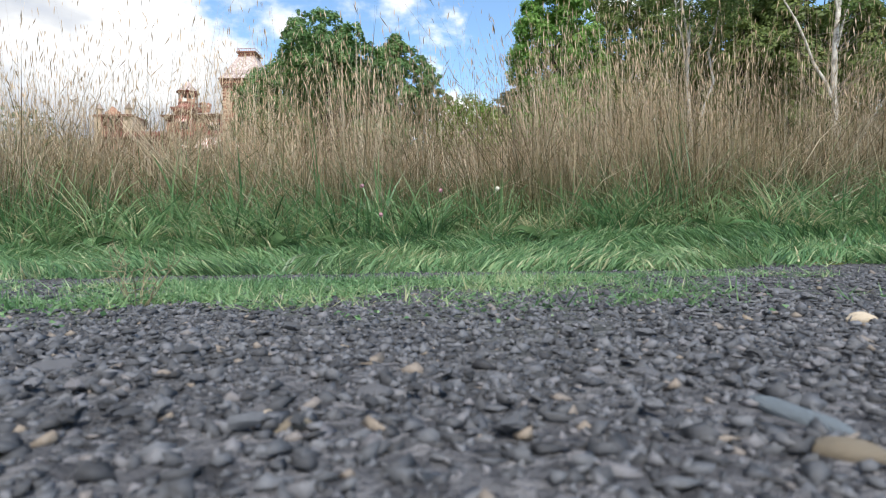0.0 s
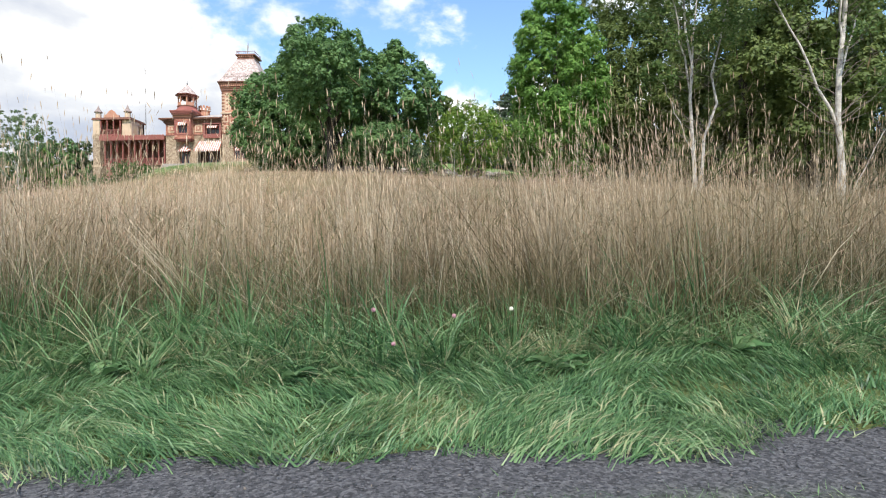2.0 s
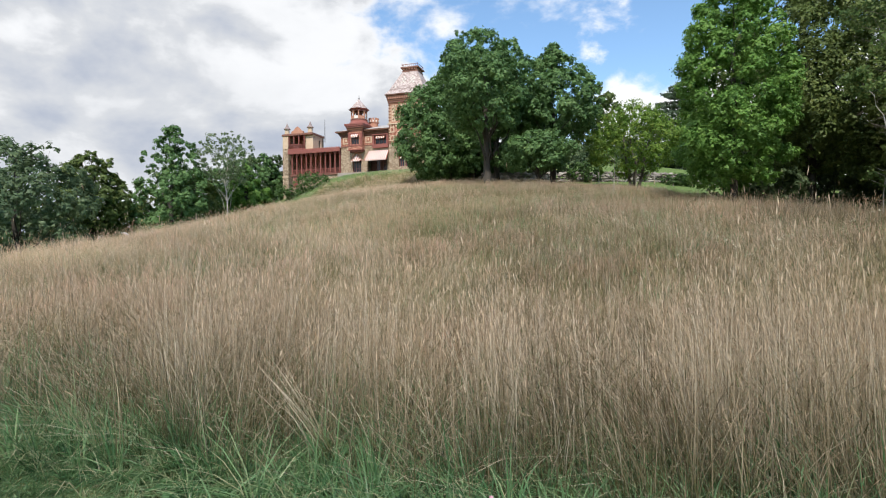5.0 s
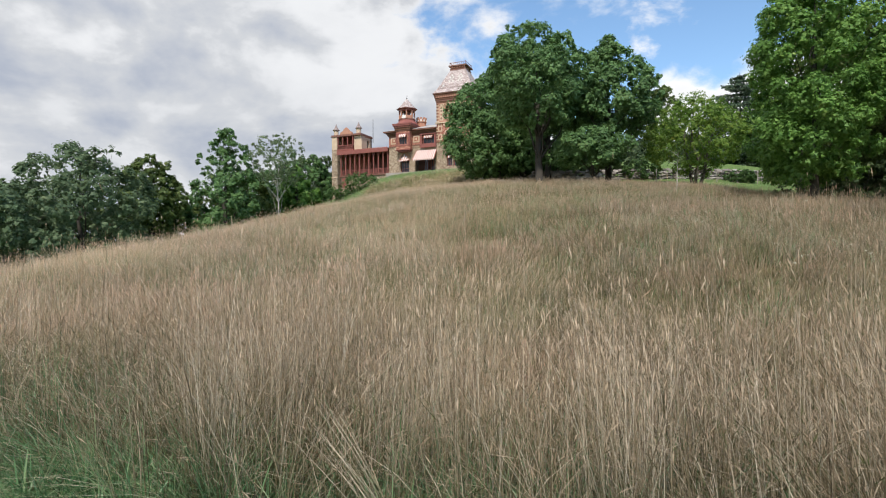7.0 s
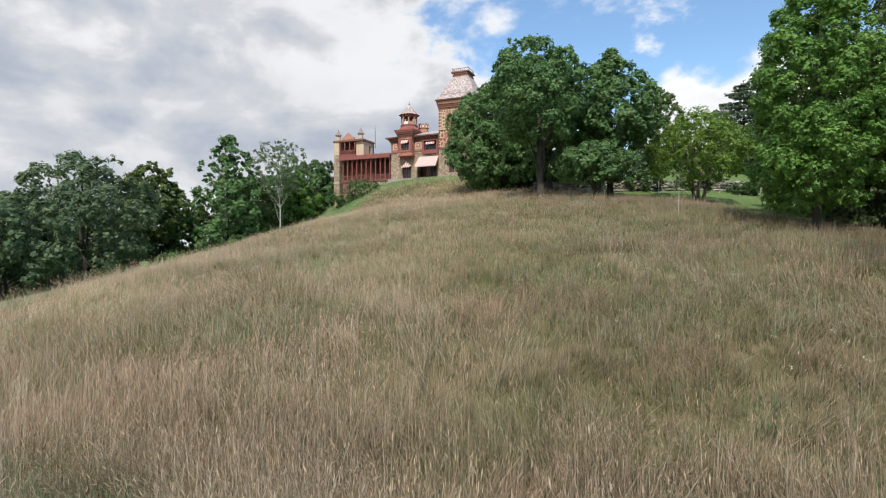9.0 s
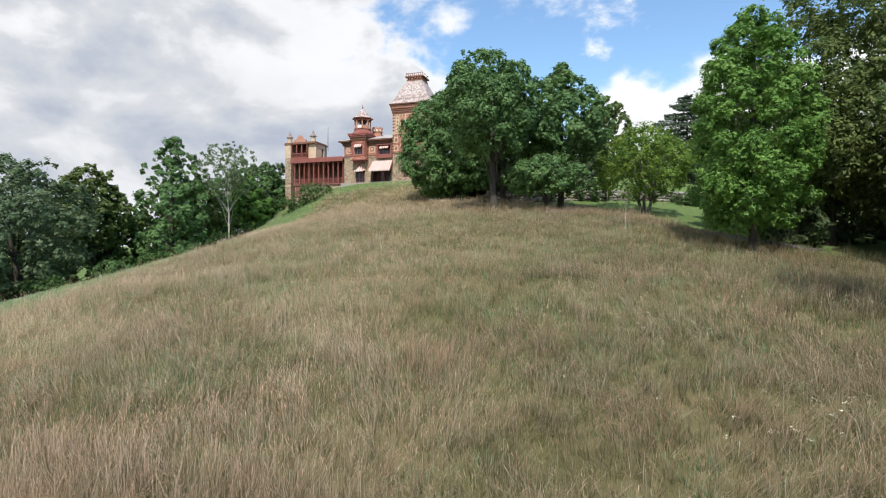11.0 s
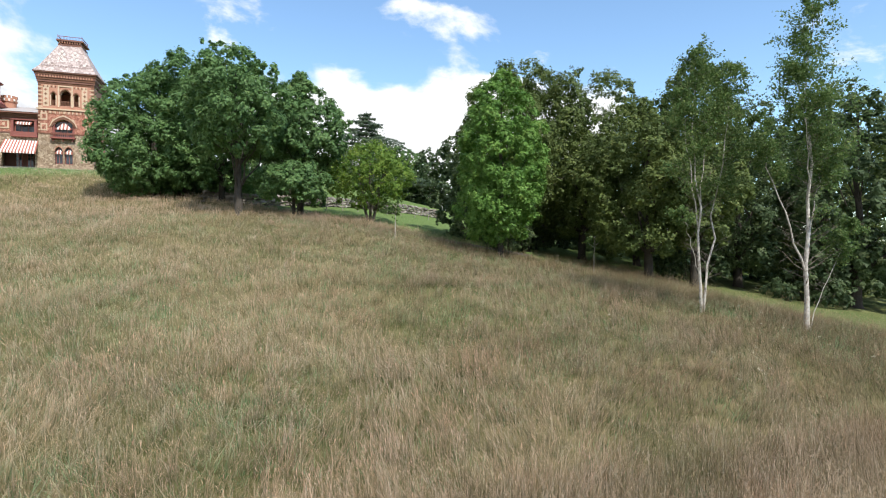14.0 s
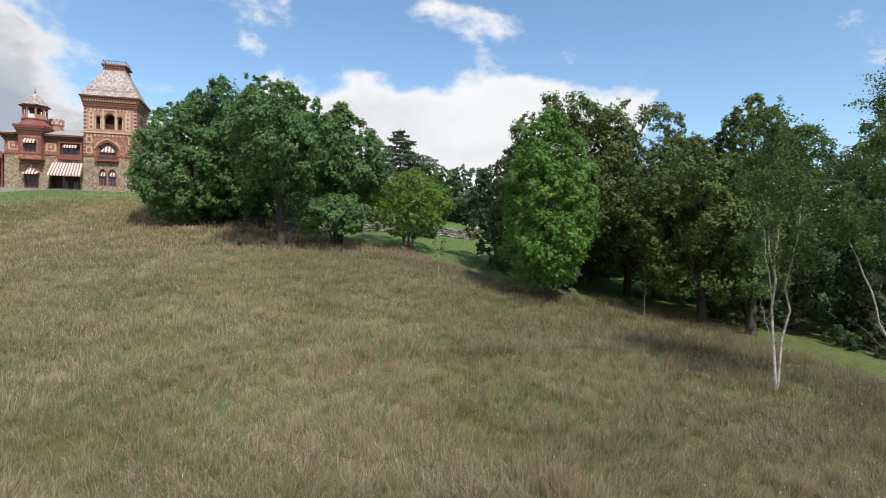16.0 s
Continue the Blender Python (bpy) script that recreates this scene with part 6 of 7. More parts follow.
# pale bent stalks that catch the light
c = strewn(8000, -30, 17, 5, 26, rng, lambda x, y: (1 - lawn_share(x, y)) * ease(0.25, 0.7, drift(x, y, 1.3, 14)))
tufts(turf, c, 3, 0.2, rng.uniform(0.6, 1.15, len(c)), (0.004, 0.008), (0.65, 0.45), 2, rng, wind=0.3, heads=0.35, hue_spread=0.12, hue=rng.uniform(0.65, 1.0, len(c)))
c = strewn(10000, -19, 12, 4.8, 17, rng, lambda x, y: (1 - lawn_share(x, y)) * (0.3 + 0.7 * drift(x, y, 0.7, 63)))
tufts(turf, c, 9, 0.2, rng.uniform(0.2, 0.55, len(c)), (0.006, 0.013), (0.85, 0.5), 1, rng, wind=0.2, hue_spread=0.3, hue=tone(c, 2.0, 0.3))
c = strewn(1500, -17, 12, 5.0, 20, rng, lambda x, y: (1 - lawn_share(x, y)) * ease(0.5, 0.72, drift(x, y, 1.6, 64)))
tufts(turf, c, 10, 0.13, rng.uniform(0.6, 1.0, len(c)), (0.005, 0.009), (0.3, 0.25), 2, rng, heads=0.6, head_size=(0.06, 0.12), hue_spread=0.1, hue=np.full(len(c), 0.78))
c = strewn(6500, -17, 11, 4.6, 15, rng, lambda x, y: (1 - lawn_share(x, y)) * ease(0.3, 0.7, drift(x, y, 0.8, 62)))
tufts(turf, c, 4, 0.1, rng.uniform(0.6, 1.1, len(c)), (0.005, 0.009), (0.55, 0.45), 2, rng, wind=0.5, heads=0.3, hue_spread=0.12, hue=rng.uniform(0.7, 1.0, len(c)))
c = strewn(18000, -50, 18, 23, 48, rng, lambda x, y: (1 - lawn_share(x, y)) * (0.35 + 0.85 * drift(x, y, 1.2, 15)))
hh = np.clip(rng.normal(0.66, 0.13, len(c)), 0.3, 1.1) * (0.5 + 0.5 * drift(c[:, 0], c[:, 1], 1.4, 16) + 0.42 * drift(c[:, 0], c[:, 1], 6.0, 17))
tufts(turf, c, 10, 0.28, hh, (0.010, 0.020), (0.4, 0.38), 1, rng, hue=tone(c, 6.0))
c = strewn(12000, -56, 8, 47, 79, rng, lambda x, y: (1 - lawn_share(x, y)) * (0.45 + 0.7 * drift(x, y, 1.8, 18)))
tufts(turf, c, 8, 0.4, np.clip(rng.normal(0.6, 0.12, len(c)), 0.3, 1.0) * (0.7 + 0.5 * drift(c[:, 0], c[:, 1], 3.0, 19)), (0.022, 0.04), (0.25, 0.25), 1, rng, hue=tone(c, 8.0))
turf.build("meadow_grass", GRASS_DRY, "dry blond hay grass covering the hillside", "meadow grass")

# green verge, tussocks at the foot of the hay, and the grassy middle of the track
turf = Turf()


def verge(x, y):
    return ease(2.3, 2.5, y + 0.12 * np.sin(2.1 * x) + 0.05 * np.sin(6.3 * x) + 0.25 * ease(-1.0, -3.0, x) - 0.36 * ease(-1.2, 1.8, x) + 0.3 * (drift(x, y, 0.25, 70) - 0.5)) * (0.6 + 0.4 * drift(x, y, 0.35, 20))


# short trodden turf
p = strewn(90000, -7.5, 7.5, 2.2, 4.0, rng, verge)
n = len(p)
turf.add(p, rng.uniform(0.035, 0.10, n) * (0.6 + 0.8 * drift(p[:, 0], p[:, 1], 0.3, 21)), rng.uniform(0.006, 0.011, n), np.abs(rng.normal(0.9, 0.5, n)), rng.uniform(0, 6.28, n), 1, np.clip(rng.normal(0.2 + 0.6 * drift(p[:, 0], p[:, 1], 0.4, 22), 0.2), 0, 1))
# swathes of long blades laid over together
c = strewn(5600, -6.2, 6.2, 2.35, 3.95, rng, lambda x, y: verge(x, y) * (0.35 + 0.65 * ease(0.2, 0.55, drift(x, y, 0.5, 23))))
comb = np.where(drift(c[:, 0], c[:, 1], 1.1, 24) < 0.62, 0.35, 2.9) + 1.8 * (drift(c[:, 0], c[:, 1], 0.5, 71) - 0.5)
for k in range(10):
    n = len(c)
    q = c + np.stack([rng.normal(0, 0.06, n), rng.normal(0, 0.045, n), rng.uniform(0.0, 0.02, n)], 1)
    turf.add(q, rng.uniform(0.08, 0.17, n), rng.uniform(0.007, 0.013, n), rng.uniform(0.8, 1.9, n), comb + rng.normal(0, 0.5, n), 2, np.clip(0.75 * drift(c[:, 0], c[:, 1], 0.22, 25) + rng.normal(0, 0.22, n), 0, 0.97), 0.34)


def tussocks(step, y0, y1, m, lo, hi, width, lean, spread, hue_lo, hue_hi, shift):
    """Separate tussocks on a jittered grid, with dark gaps between them."""
    gx, gy = np.meshgrid(np.arange(-7.6, 7.6, step), np.arange(y0, y1, step * 0.8))
    x = (gx + rng.uniform(-0.42, 0.42, gx.shape) * step).ravel()
    y = (gy + rng.uniform(-0.4, 0.4, gx.shape) * step).ravel() + 0.16 * np.sin(1.1 * x) + 0.22 * (drift(x, y0, 1.2, shift) - 0.5)
    big = drift(x, y, 0.8, shift + 0.5)
    keep = rng.uniform(0, 1, len(x)) < 0.35 + 0.8 * big
    x, y, big = x[keep], y[keep], big[keep]
    c = np.stack([x, y, land(x, y)], 1)
    tufts(turf, c, m, spread, (lo + (hi - lo) * rng.uniform(0.2, 1.0, len(c)) * (0.5 + 0.7 * big)), width, lean, 3, rng, wind=0.3, droop=0.4, hue_spread=0.22, hue=rng.uniform(hue_lo, hue_hi, len(c)))
    tufts(turf, c, 4, spread * 1.5, rng.uniform(lo, hi, len(c)), (0.004, 0.008), lean, 3, rng, wind=0.1, droop=0.4, hue_spread=0.04, hue=np.full(len(c), 0.97))


tussocks(0.25, 3.9, 4.9, 30, 0.3, 0.78, (0.008, 0.014), (0.85, 0.4), 0.07, 0.1, 0.85, 30)
tussocks(0.22, 3.75, 4.5, 26, 0.22, 0.58, (0.009, 0.016), (1.15, 0.45), 0.06, 0.1, 0.9, 35)
tussocks(0.2, 3.6, 4.2, 26, 0.12, 0.3, (0.006, 0.012), (1.2, 0.4), 0.05, 0.1, 0.85, 40)
tussocks(0.4, 4.6, 6.0, 30, 0.4, 0.95, (0.006, 0.011), (0.75, 0.35), 0.08, 0.05, 0.6, 50)
# brown dead leaves matted among the tussocks
c = np.concatenate([strewn(420, -7, 7, 3.6, 4.6, rng, lambda x, y: ease(0.5, 0.8, drift(x, y, 0.7, 26))), strewn(26, 0.3, 0.75, 3.75, 4.0, rng, lambda x, y: 1 + 0 * x)])
tufts(turf, c, 9, 0.09, rng.uniform(0.15, 0.4, len(c)), (0.004, 0.008), (1.3, 0.5), 2, rng, wind=0.3, droop=0.38, hue_spread=0.05, hue=np.full(len(c), 0.98))
# green blades that climb into the hay
c = strewn(1150, -9, 8.5, 4.1, 6.0, rng, lambda x, y: ease(0.4, 0.75, drift(x, y, 0.9, 27)))
tufts(turf, c, 14, 0.14, rng.uniform(0.4, 1.05, len(c)), (0.006, 0.011), (0.65, 0.4), 3, rng, wind=0.3, droop=0.33, hue_spread=0.3, hue=rng.uniform(0.1, 0.8, len(c)))
# broad upright blades
c = strewn(90, -7, 7, 3.75, 4.6, rng, lambda x, y: ease(0.35, 0.7, drift(x, y, 0.7, 28)))
c = np.concatenate([c, np.array([(x, y, land_at(x, y)) for x, y in ((-1.0, 3.9), (-0.85, 4.0), (-0.7, 3.85), (-0.55, 3.8), (-0.35, 3.95), (0.05, 3.9))])])
tufts(turf, c, 9, 0.05, rng.uniform(0.35, 0.72, len(c)), (0.012, 0.021), (0.5, 0.35), 4, rng, wind=0.1, droop=0.42, hue=rng.uniform(0.3, 0.7, len(c)))


p = strewn(120000, -4, 4, 0.85, 2.2, rng, lambda x, y: middle(x, y) * (np.abs(x) < 0.5 + 1.25 * y))
n = len(p)
turf.add(p, rng.uniform(0.015, 0.06, n) * (0.6 + 0.6 * ripple(p[:, 0], p[:, 1], 12)), rng.uniform(0.003, 0.006, n), np.abs(rng.normal(1.2, 0.7, n)), rng.uniform(0, 6.28, n), 1, np.clip(rng.normal(0.34 + 0.42 * ripple(p[:, 0] + 5, p[:, 1], 6), 0.18), 0, 0.92))
# green growth low in the hay
c = strewn(16000, -36, 18, 7.5, 48, rng, lambda x, y: (1 - lawn_share(x, y)) * (np.abs(x + 6) < 14 + 1.2 * y) * (0.15 + 0.85 * ease(0.3, 0.75, drift(x, y, 3.2, 61))))
tufts(turf, c, 8, 0.3, rng.uniform(0.22, 0.5, len(c)), (0.010, 0.022), (0.6, 0.4), 1, rng, wind=0.1, hue=rng.uniform(0.35, 1.0, len(c)))
c = strewn(3600, -30, 17, 4.6, 26, rng, lambda x, y: (1 - lawn_share(x, y)) * ease(0.5, 0.75, drift(x, y, 1.8, 29)))
tufts(turf, c, 13, 0.22, rng.uniform(0.2, 0.48, len(c)), (0.007, 0.014), (0.6, 0.35), 2, rng, wind=0.1, hue=rng.uniform(0.3, 0.9, len(c)))
c = np.concatenate([strewn(52000, -2.2, 2.2, 0.65, 2.0, rng, lambda x, y: middle(x, y) * (np.abs(x) < 0.4 + 1.1 * y)), strewn(5000, -5, 5, 2.3, 2.95, rng, verge)])
c[:, 2] += rng.uniform(0.002, 0.022, len(c))
q = rng.normal(0, 0.45, c.shape) + np.array([0, 0, 1.0])
v, f = leaves(c, q / np.linalg.norm(q, axis=1, keepdims=True), 0.0075, rng, 1.1)
tagged(array_mesh("clover_leaves", v, f, GRASS_GREEN, tip=np.ones(len(v)), hue=np.repeat(np.clip(rng.normal(0.33, 0.2, len(c)), 0, 0.8), 4)), "small clover leaves growing in the gravel", "clover", kind="stuff")
# short grass on the western slope
c = strewn(20000, -62, -24, 13, 84, rng, lambda x, y: ease(0.5, 1.0, lawn_share(x, y)) * (x > -47 - 0.22 * (y - 30)))
tufts(turf, c, 7, 0.3, rng.uniform(0.1, 0.28, len(c)), (0.03, 0.06), (0.6, 0.4), 1, rng, wind=0.2, hue_spread=0.25, hue=np.clip(rng.normal(0.6 + 0.35 * drift(c[:, 0], c[:, 1], 4.0, 31), 0.15), 0, 1))
turf.build("green_grass", GRASS_GREEN, "lush green verge grass and tussocks beside the track", "grass")


# ---- gravel ----
PHI = (1 + 5 ** 0.5) / 2
ICO_V = np.array([(-1, PHI, 0), (1, PHI, 0), (-1, -PHI, 0), (1, -PHI, 0), (0, -1, PHI), (0, 1, PHI), (0, -1, -PHI), (0, 1, -PHI), (PHI, 0, -1), (PHI, 0, 1), (-PHI, 0, -1), (-PHI, 0, 1)]) / 3.8
STONE_F = np.array([(0, 11, 5), (0, 5, 1), (0, 1, 7), (0, 7, 10), (0, 10, 11), (1, 5, 9), (5, 11, 4), (11, 10, 2), (10, 7, 6), (7, 1, 8), (3, 9, 4), (3, 4, 2), (3, 2, 6), (3, 6, 8), (3, 8, 9), (4, 9, 5), (2, 4, 11), (6, 2, 10), (8, 6, 7), (9, 8, 1)])


def stone_verts(rng, n):
    """n rough broken stones of twenty triangles each, about one across."""
    v = ICO_V[None] * (1 + rng.normal(0, 0.2, (n, 12, 1))) + rng.normal(0, 0.04, (n, 12, 3))
    v[:, :, 0] *= rng.uniform(0.9, 1.5, (n, 1))
    v[:, :, 1] *= rng.uniform(0.75, 1.1, (n, 1))
    v[:, :, 2] *= rng.uniform(0.45, 0.85, (n, 1))
    t = rng.uniform(0, 6.28, n)
    c, s = np.cos(t)[:, None], np.sin(t)[:, None]
    x, y = v[:, :, 0] * c - v[:, :, 1] * s, v[:, :, 0] * s + v[:, :, 1] * c
    tilt = rng.normal(0, 0.35, (n, 1))
    return np.stack([x, y * np.cos(tilt) - v[:, :, 2] * np.sin(tilt), y * np.sin(tilt) + v[:, :, 2] * np.cos(tilt)], 2)


rng = np.random.default_rng(600)
CHIP_V = np.array([(1, 0, 0), (-1, 0, 0), (0, 1, 0), (0, -1, 0), (0, 0, 1), (0, 0, -1)]) * 0.6
CHIP_F = np.array([(0, 2, 4), (2, 1, 4), (1, 3, 4), (3, 0, 4), (2, 0, 5), (1, 2, 5), (3, 1, 5), (0, 3, 5)])


def chips(n):
    """n sharp chips of eight triangles each, flat and broken like slate."""
    v = CHIP_V[None] + rng.normal(0, 0.15, (n, 6, 3))
    v[:, 4:, :2] += rng.normal(0, 0.22, (n, 2, 2))
    v *= np.stack([rng.uniform(0.8, 1.5, n), rng.uniform(0.6, 1.0, n), rng.uniform(0.4, 0.8, n)], 1)[:, None, :]
    t, k = rng.uniform(0, 6.28, (n, 1)), rng.normal(0, 0.4, (n, 1))
    x, y, z = v[:, :, 0], v[:, :, 1] * np.cos(k) - v[:, :, 2] * np.sin(k), v[:, :, 1] * np.sin(k) + v[:, :, 2] * np.cos(k)
    return np.stack([x * np.cos(t) - y * np.sin(t), x * np.sin(t) + y * np.cos(t), z], 2)


# single stones that lie open on the gravel: place, size, turn
PEBBLES = [
    ("pebble", "pale cream pebble on the gravel track", 0.47, 0.675, (0.034, 0.022, 0.017), 0.1, "PALE"),
    ("pebble", "long blue-grey slate pebble on the track", 0.172, 0.305, (0.056, 0.017, 0.012), -1.25, "BLUE"),
    ("pebble", "ochre brown pebble half sunk in gravel", 0.160, 0.252, (0.028, 0.018, 0.011), -0.4, "OCHRE"),
    ("pebble", "ochre brown pebble half sunk in gravel", -0.080, 0.29, (0.016, 0.012, 0.010), 0.3, "OCHRE"),
    ("pebble", "small pale pebble on the gravel track", -0.100, 0.31, (0.008, 0.007, 0.007), 0.0, "PALE"),
    ("flat_stone", "flat grey slate chip on the track", -0.31, 0.45, (0.045, 0.026, 0.010), 0.6, "GREY"),
    ("flat_stone", "flat grey slate chip on the track", -0.05, 0.36, (0.026, 0.02, 0.008), 0.2, "GREY"),
    ("flat_stone", "flat grey slate chip on the track", 0.13, 0.41, (0.026, 0.022, 0.009), 1.0, "GREY"),
    ("flat_stone", "flat grey slate chip on the track", 0.64, 1.13, (0.06, 0.04, 0.016), 0.2, "GREY"),
    ("flat_stone", "flat grey slate chip on the track", -0.69, 1.86, (0.08, 0.05, 0.016), 0.1, "GREY"),
    ("flat_stone", "flat grey slate chip on the track", 1.04, 2.07, (0.07, 0.05, 0.016), 0.3, "GREY"),
]


def open_place(x, y):
    near = np.ones_like(x)
    for _, _, px, py, size, _, _ in PEBBLES[:8]:
        near = near * (((x - px) ** 2 + (y - py) ** 2) > (0.34 * size[0] + 0.16 * size[1]) ** 2)
    return near


def loose_gravel(n, x0, x1, y0, y1, lo, hi):
    p = strewn(n, x0, x1, y0, y1, rng, lambda x, y: open_place(x, y) * (1 - 0.6 * middle(x, y)) * (1 - ease(2.45, 2.78, y - 0.36 * ease(-1.2, 1.8, x))) * np.where(np.abs(x) < 0.12 + 0.92 * y, 1.0, 0.4))
    m = len(p)
    size = lo + (hi - lo) * rng.uniform(0, 1, m) ** 3
    v = chips(m) * size[:, None, None] + p[:, None, :] + np.array([0, 0, 0.005])
    v[:, :, 2] += rng.uniform(-0.1, 0.35, m)[:, None] * size[:, None]
    return v.reshape(-1, 3), (np.arange(m)[:, None, None] * 6 + CHIP_F[None]).reshape(-1, 3)


parts_v, parts_f, count = [], [], 0
for args in ((300, -1.6, 1.6, -0.7, 0.1, 0.008, 0.018), (13000, -0.65, 0.65, 0.1, 0.55, 0.005, 0.013), (12000, -1.05, 1.05, 0.5, 1.0, 0.006, 0.014), (8500, -2.0, 2.0, 0.95, 1.9, 0.008, 0.017), (7500, -3.2, 3.4, 1.7, 3.1, 0.008, 0.018)):
    v, f = loose_gravel(*args)
    parts_v.append(v)
    parts_f.append(f + count)
    count += len(v)
bed = array_mesh("loose_gravel", np.concatenate(parts_v), np.concatenate(parts_f), GRAVEL)
tagged(bed, "loose crushed blue-grey stones", kind="stuff")
bed.parent = track
shapes = []
for i in range(14):
    me = bpy.data.meshes.new("gravel_stone")
    me.from_pydata([tuple(q) for q in stone_verts(rng, 1)[0]], [], [tuple(q) for q in STONE_F])
    bm = bmesh.new()
    bm.from_mesh(me)
    bmesh.ops.subdivide_edges(bm, edges=bm.edges, cuts=1, use_grid_fill=True, smooth=0.1)
    for vert in bm.verts:
        vert.co += Vector(rng.normal(0, 0.045, 3))
    bm.to_mesh(me)
    bm.free()
    me.materials.append(GRAVEL)
    shapes.append(me)
for i in range(260):
    y = 0.27 + 0.95 * rng.uniform(0, 1) ** 1.1
    x = rng.uniform(-1, 1) * (0.1 + 0.85 * y)
    if not open_place(np.array([x]), np.array([y]))[0]:
        x += 0.09
    ob = new("gravel_stone", shapes[i % 14])
    s = rng.uniform(0.007, 0.012) * (1 + 0.4 * (i % 14 == 0))
    ob.scale = (s * rng.uniform(0.9, 1.5), s, s * rng.uniform(0.6, 0.9))
    ob.rotation_euler = (0, 0, rng.uniform(0, 6.28))
    ob.location = (x, y, land_at(x, y) + 0.012 + 0.12 * s)
    ob.parent = track


# ---- stones, wall, fence and drive ----
rng = np.random.default_rng(700)


PALE = surface("pale_pebble", [(0.3, (0.36, 0.29, 0.21)), (0.7, (0.58, 0.50, 0.39))], 60, 350, 0.85, 0.6, 0.002)
BLUESTONE = surface("blue_slate_pebble", [(0.3, (0.08, 0.10, 0.12)), (0.7, (0.19, 0.22, 0.245))], 60, 350, 0.75, 0.6, 0.002)
OCHRE = surface("ochre_pebble", [(0.3, (0.13, 0.11, 0.085)), (0.7, (0.25, 0.21, 0.155))], 60, 350, 0.85, 0.6, 0.002)
GREYSTONE = surface("grey_slab", [(0.3, (0.075, 0.077, 0.085)), (0.7, (0.145, 0.145, 0.155))], 60, 350, 0.85, 0.6, 0.002)

KINDS = {"PALE": PALE, "BLUE": BLUESTONE, "OCHRE": OCHRE, "GREY": GREYSTONE}
for name, label, x, y, size, turn, kind in PEBBLES:
    me = bpy.data.meshes.new(name)
    me.from_pydata([tuple(q) for q in ICO_V * (1 + rng.normal(0, 0.14, (12, 1)))], [], [tuple(q) for q in STONE_F])
    me.materials.append(KINDS[kind])
    bm = bmesh.new()
    bm.from_mesh(me)
    bmesh.ops.subdivide_edges(bm, edges=bm.edges, cuts=2, use_grid_fill=True, smooth=0.2 if kind == "GREY" else 0.7)
    bm.to_mesh(me)
    bm.free()
    me.polygons.foreach_set("use_smooth", [kind != "GREY"] * len(me.polygons))
    ob = new(name, me)
    ob.location, ob.scale, ob.rotation_euler = (x, y, land_at(x, y) + 0.004 + 0.26 * size[2]), size, (0.08, 0.05, turn)
    tagged(ob, label, "stone")

# dry-laid stone wall behind the lawn, course upon course
stone_wall = tagged(holder("stone_wall", -1.0, 66.5, land_at(-1.0, 66.5)), "dry-laid grey field stone retaining wall behind the lawn", "stone wall")
wall_shapes = []
for i in range(10):
    me = bpy.data.meshes.new("wall_stone")
    me.from_pydata([tuple(q) for q in stone_verts(rng, 1)[0] * np.array([1.25, 1.0, 1.35])], [], [tuple(q) for q in STONE_F])
    me.materials.append(COBBLE)
    wall_shapes.append(me)
WALL_LINE = [(-15.0, 62.8), (-9.5, 62.2), (-4.0, 66.2), (3.0, 69.5), (9.0, 71.5), (15.0, 72.5)]
wx = np.array([q[0] for q in WALL_LINE])
wy = np.array([q[1] for q in WALL_LINE])
count = 0
for course in range(4):
    x = -15.0 + 0.2 * (course % 2)
    while x < 15 and count < 290:
        y = float(np.interp(x, wx, wy))
        ob = new("stone", wall_shapes[count % 10])
        w = rng.uniform(0.42, 0.75)
        ob.scale = (w, 0.5, 0.42)
        ob.rotation_euler = (rng.normal(0, 0.1), rng.normal(0, 0.1), rng.normal(0.35, 0.2))
        ob.location = Vector((x, y, land_at(x, y) + 0.1 + 0.3 * course)) - stone_wall.location
        ob.parent = stone_wall
        x += w * 0.92
        count += 1
fence = tagged(holder("wire_fence", 4.0, 66.5, land_at(4.0, 66.5)), "thin grey wooden posts of a wire fence before the wall", "fence")
for i in range(9):
    x = -2.0 + i * 2.0
    y = float(np.interp(x, wx, wy)) - 2.6
    z = land_at(x, y)
    post = part("post", lathe(bmesh.new(), x, y, [(0.05, z - 0.1), (0.045, z + 1.3), (0.03, z + 1.34)], 7), WALLSTONE, fence)
    post.location = -fence.location
for k in range(3):
    w = Wood()
    w.add([(-2.0 + i * 2.0, float(np.interp(-2.0 + i * 2.0, wx, wy)) - 2.66, land_at(-2.0 + i * 2.0, float(np.interp(-2.0 + i * 2.0, wx, wy)) - 2.6) + 0.4 + 0.4 * k) for i in range(9)], [0.008] * 9, 4)
    ob = w.build("wire", IRON, fence)
    ob.location = -fence.location


def ribbon(name, line, half, mat, label):
    """A drive laid on the land along a line."""
    pts = np.array(line, float)
    t = np.linspace(0, len(pts) - 1, 40)
    cx, cy = np.interp(t, range(len(pts)), pts[:, 0]), np.interp(t, range(len(pts)), pts[:, 1])
    dx, dy = np.gradient(cx), np.gradient(cy)
    ln = np.hypot(dx, dy)
    rows = []
    for s in np.linspace(-1, 1, 7):
        x, y = cx - dy / ln * half * s, cy + dx / ln * half * s
        rows.append(np.stack([x, y, land(x, y) + (0.05 if abs(s) < 0.99 else -0.05)], 1))
    v = np.stack(rows, 1)
    i = np.arange(v.shape[0] * 7).reshape(-1, 7)
    ob = array_mesh(name, v.reshape(-1, 3), np.stack([i[:-1, :-1], i[1:, :-1], i[1:, 1:], i[:-1, 1:]], -1).reshape(-1, 4), mat, smooth=True)
    return tagged(ob, label, "drive", kind="structure")


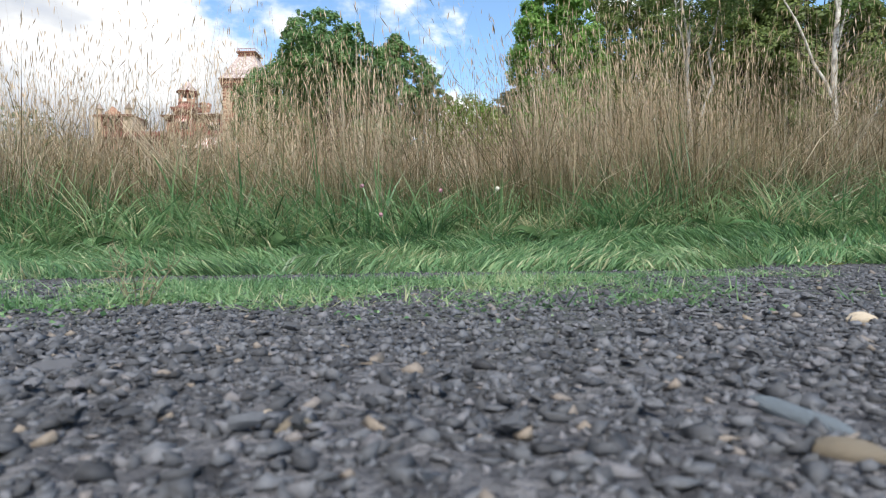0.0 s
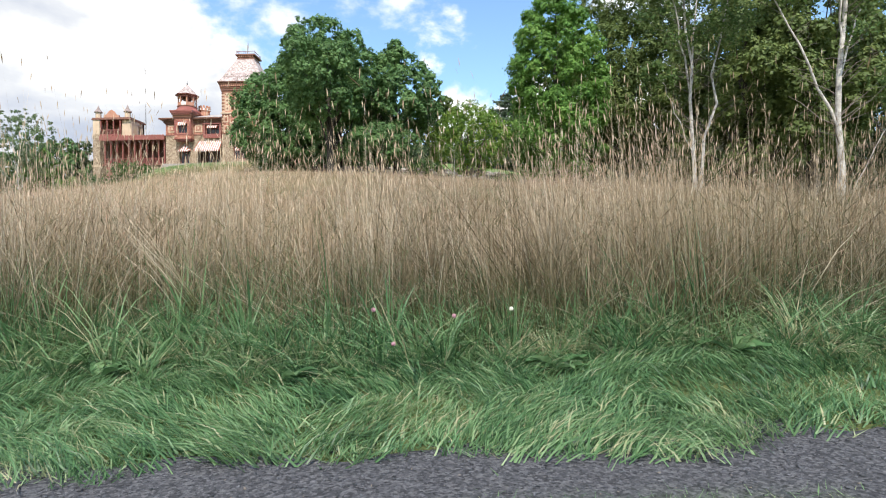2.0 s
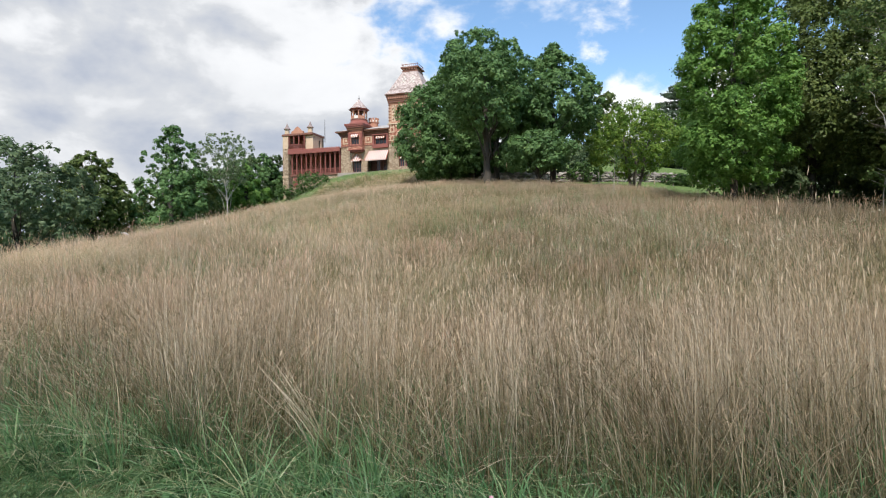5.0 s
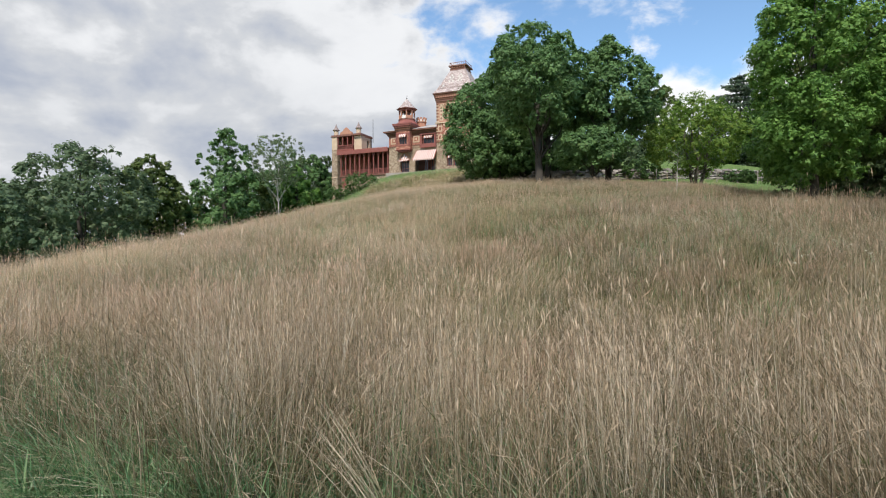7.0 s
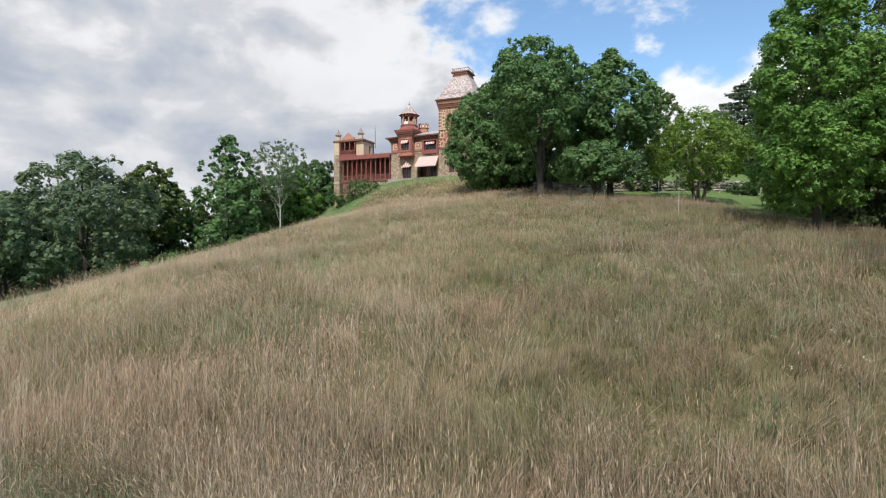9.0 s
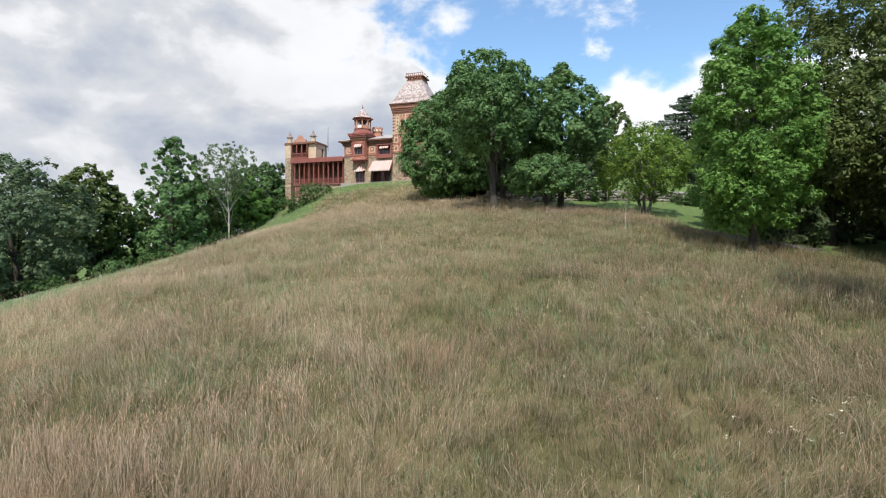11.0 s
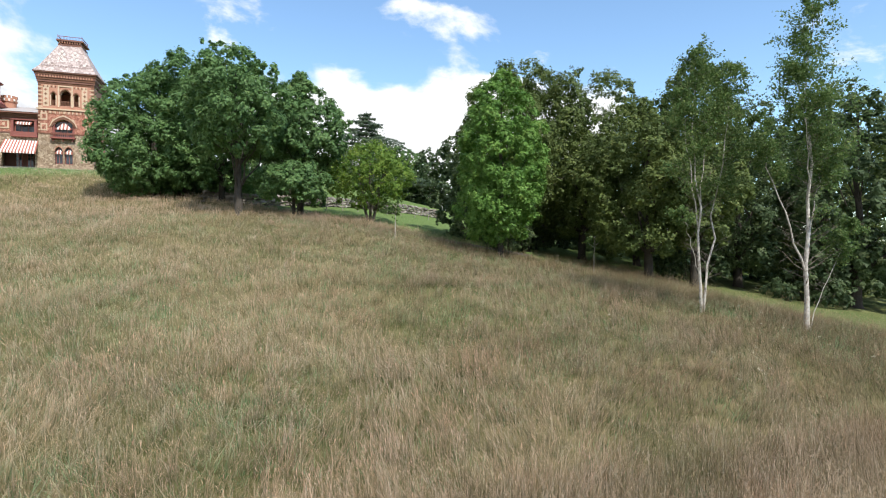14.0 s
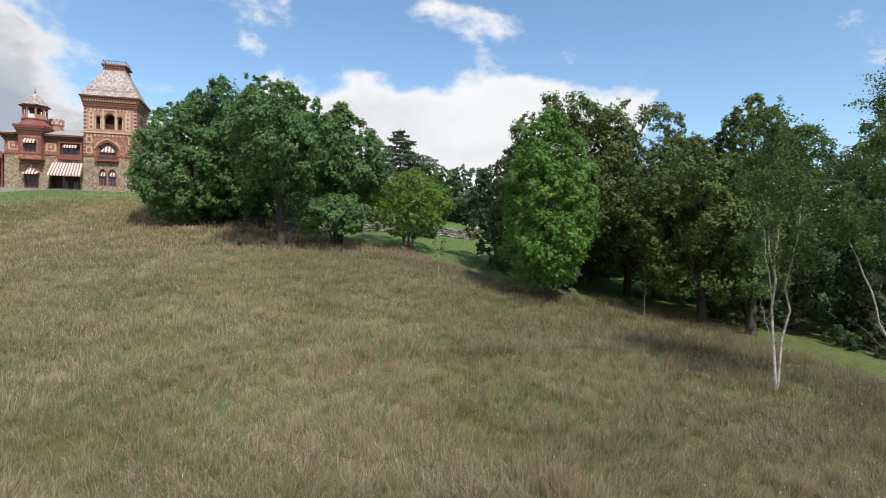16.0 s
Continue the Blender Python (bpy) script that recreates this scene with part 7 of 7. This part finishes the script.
ribbon("drive", [(2.5, 45.5), (5.0, 42.6), (8.0, 40.4), (10.5, 38.4)], 0.9, TRACK, "pale grey gravel drive at the wood's edge")
ribbon("drive", [(17.6, 24.0), (17.8, 21.0), (19.5, 15.0), (24.0, 8.0), (29.0, 1.0)], 0.9, TRACK, "pale grey gravel drive at the wood's edge")


# ---- small plants ----
PETAL_PINK = surface("clover_pink", [(0.2, (0.42, 0.20, 0.26)), (0.8, (0.58, 0.34, 0.40))], 40, 200, 0.8, 0.2, 0.001)
PETAL_WHITE = surface("white_petals", [(0.2, (0.70, 0.68, 0.58)), (0.8, (0.82, 0.80, 0.72))], 40, 200, 0.8, 0.2, 0.001)


def clover(x, y, h, mat, label):
    z = land_at(x, y)
    thing = tagged(holder("clover_flower", x, y, z), label, "flower", "clover flowers")
    w = Wood()
    w.add([(0, 0, -0.02), (0.01, 0.005, h * 0.5), (0, 0.01, h)], [0.003, 0.0025, 0.002], 5)
    w.build("stalk", LEAF_SHRUB, thing)
    v, f = [], []
    d = rng.normal(size=(70, 3))
    d /= np.linalg.norm(d, axis=1, keepdims=True)
    v, f = leaves(np.array([0, 0.01, h + 0.008]) + d * 0.011, d, 0.011, rng)
    array_mesh("blossom", v, f, mat, hue=np.zeros(len(v))).parent = thing


for x, y, h, mat in ((-0.62, 3.62, 0.40, PETAL_PINK), (-0.1, 3.6, 0.36, PETAL_PINK), (-0.48, 3.5, 0.22, PETAL_PINK), (0.28, 3.75, 0.36, PETAL_WHITE)):
    clover(x, y, h, mat, "pink clover flower in the green verge" if mat is PETAL_PINK else "white clover flower in the green verge")


def dock(x, y, n, size):
    """A rosette of broad crinkled leaves."""
    z = land_at(x, y)
    thing = tagged(holder("dock_plant", x, y, z), "broad-leaved green dock plant in the verge", "weed", "dock plants")
    for k in range(n):
        a = rng.uniform(0, 6.28)
        rise = rng.uniform(0.35, 0.9)
        v, q = [], []
        for i in range(6):
            u = i / 5
            w = size * 0.2 * math.sin(math.pi * min(u * 0.9 + 0.08, 1)) + 0.003
            r = size * u
            zz = size * rise * u * (1.25 - 0.75 * u) + 0.01
            for s in (-1, 0, 1):
                v.append((r * math.cos(a) - s * w * math.sin(a), r * math.sin(a) + s * w * math.cos(a), zz + abs(s) * w * 0.35 + 0.01 * rng.normal() * abs(s)))
            if i:
                o = 3 * (i - 1)
                q += [(o, o + 1, o + 4, o + 3), (o + 1, o + 2, o + 5, o + 4)]
        array_mesh("leaf", np.array(v), np.array(q), GRASS_GREEN, tip=np.ones(len(v)), hue=np.full(len(v), rng.uniform(0.2, 0.7)), smooth=True).parent = thing


for x, y, n, s in ((1.75, 3.78, 6, 0.22), (-1.15, 3.45, 7, 0.2), (-0.75, 3.55, 6, 0.18), (-2.35, 3.5, 7, 0.22), (0.55, 3.6, 6, 0.2), (2.6, 3.9, 6, 0.22), (-3.2, 3.8, 7, 0.24)):
    dock(x, y, n, s)


# pale flower heads strewn through the hay
spots = np.concatenate([strewn(260, -24, -10, 20, 38, rng, lambda x, y: ease(0.45, 0.8, ripple(x, y, 0.9))), strewn(240, -3, 8, 10, 20, rng, lambda x, y: ease(0.45, 0.8, ripple(x, y, 1.1)))])
spots[:, 2] += rng.uniform(0.55, 0.95, len(spots))
many = (spots[:, None, :] + rng.normal(0, 1, (len(spots), 9, 3)) * np.array([0.03, 0.03, 0.012])).reshape(-1, 3)
q = rng.normal(0, 0.3, many.shape) + np.array([0, 0, 1.0])
v, f = leaves(many, q / np.linalg.norm(q, axis=1, keepdims=True), 0.021, rng)
tagged(array_mesh("umbel_flowers", v, f, STRAW), "pale flat-topped wildflowers scattered through the hay", "wildflowers", kind="stuff")

# a dead brown weed on the track, all fine forks
rng = np.random.default_rng(770)
WEED = surface("dead_weed", [(0.2, (0.13, 0.11, 0.06)), (0.8, (0.28, 0.25, 0.16))], 20, 120, 0.9, 0.2, 0.001)
weed = tagged(holder("dead_weed", -0.56, 0.98, land_at(-0.56, 0.98)), "brown dried weed with forked stems on the track", "weed")
for k in range(9):
    a = rng.uniform(0, 6.28)
    tip = np.array([0.07 * np.cos(a), 0.05 * np.sin(a), rng.uniform(0.05, 0.12)])
    w = Wood()
    w.add(wander((0.01 * np.cos(a), 0.01 * np.sin(a), 0), tip, 3, rng, 0.15), [0.0016, 0.0013, 0.001, 0.0006], 4)
    for j in range(5):
        u = rng.uniform(0.4, 1)
        w.add([tip * u, tip * u + rng.normal(0, 0.014, 3) + np.array([0, 0, 0.012])], [0.001, 0.0005], 4)
    w.build("stem", WEED, weed)
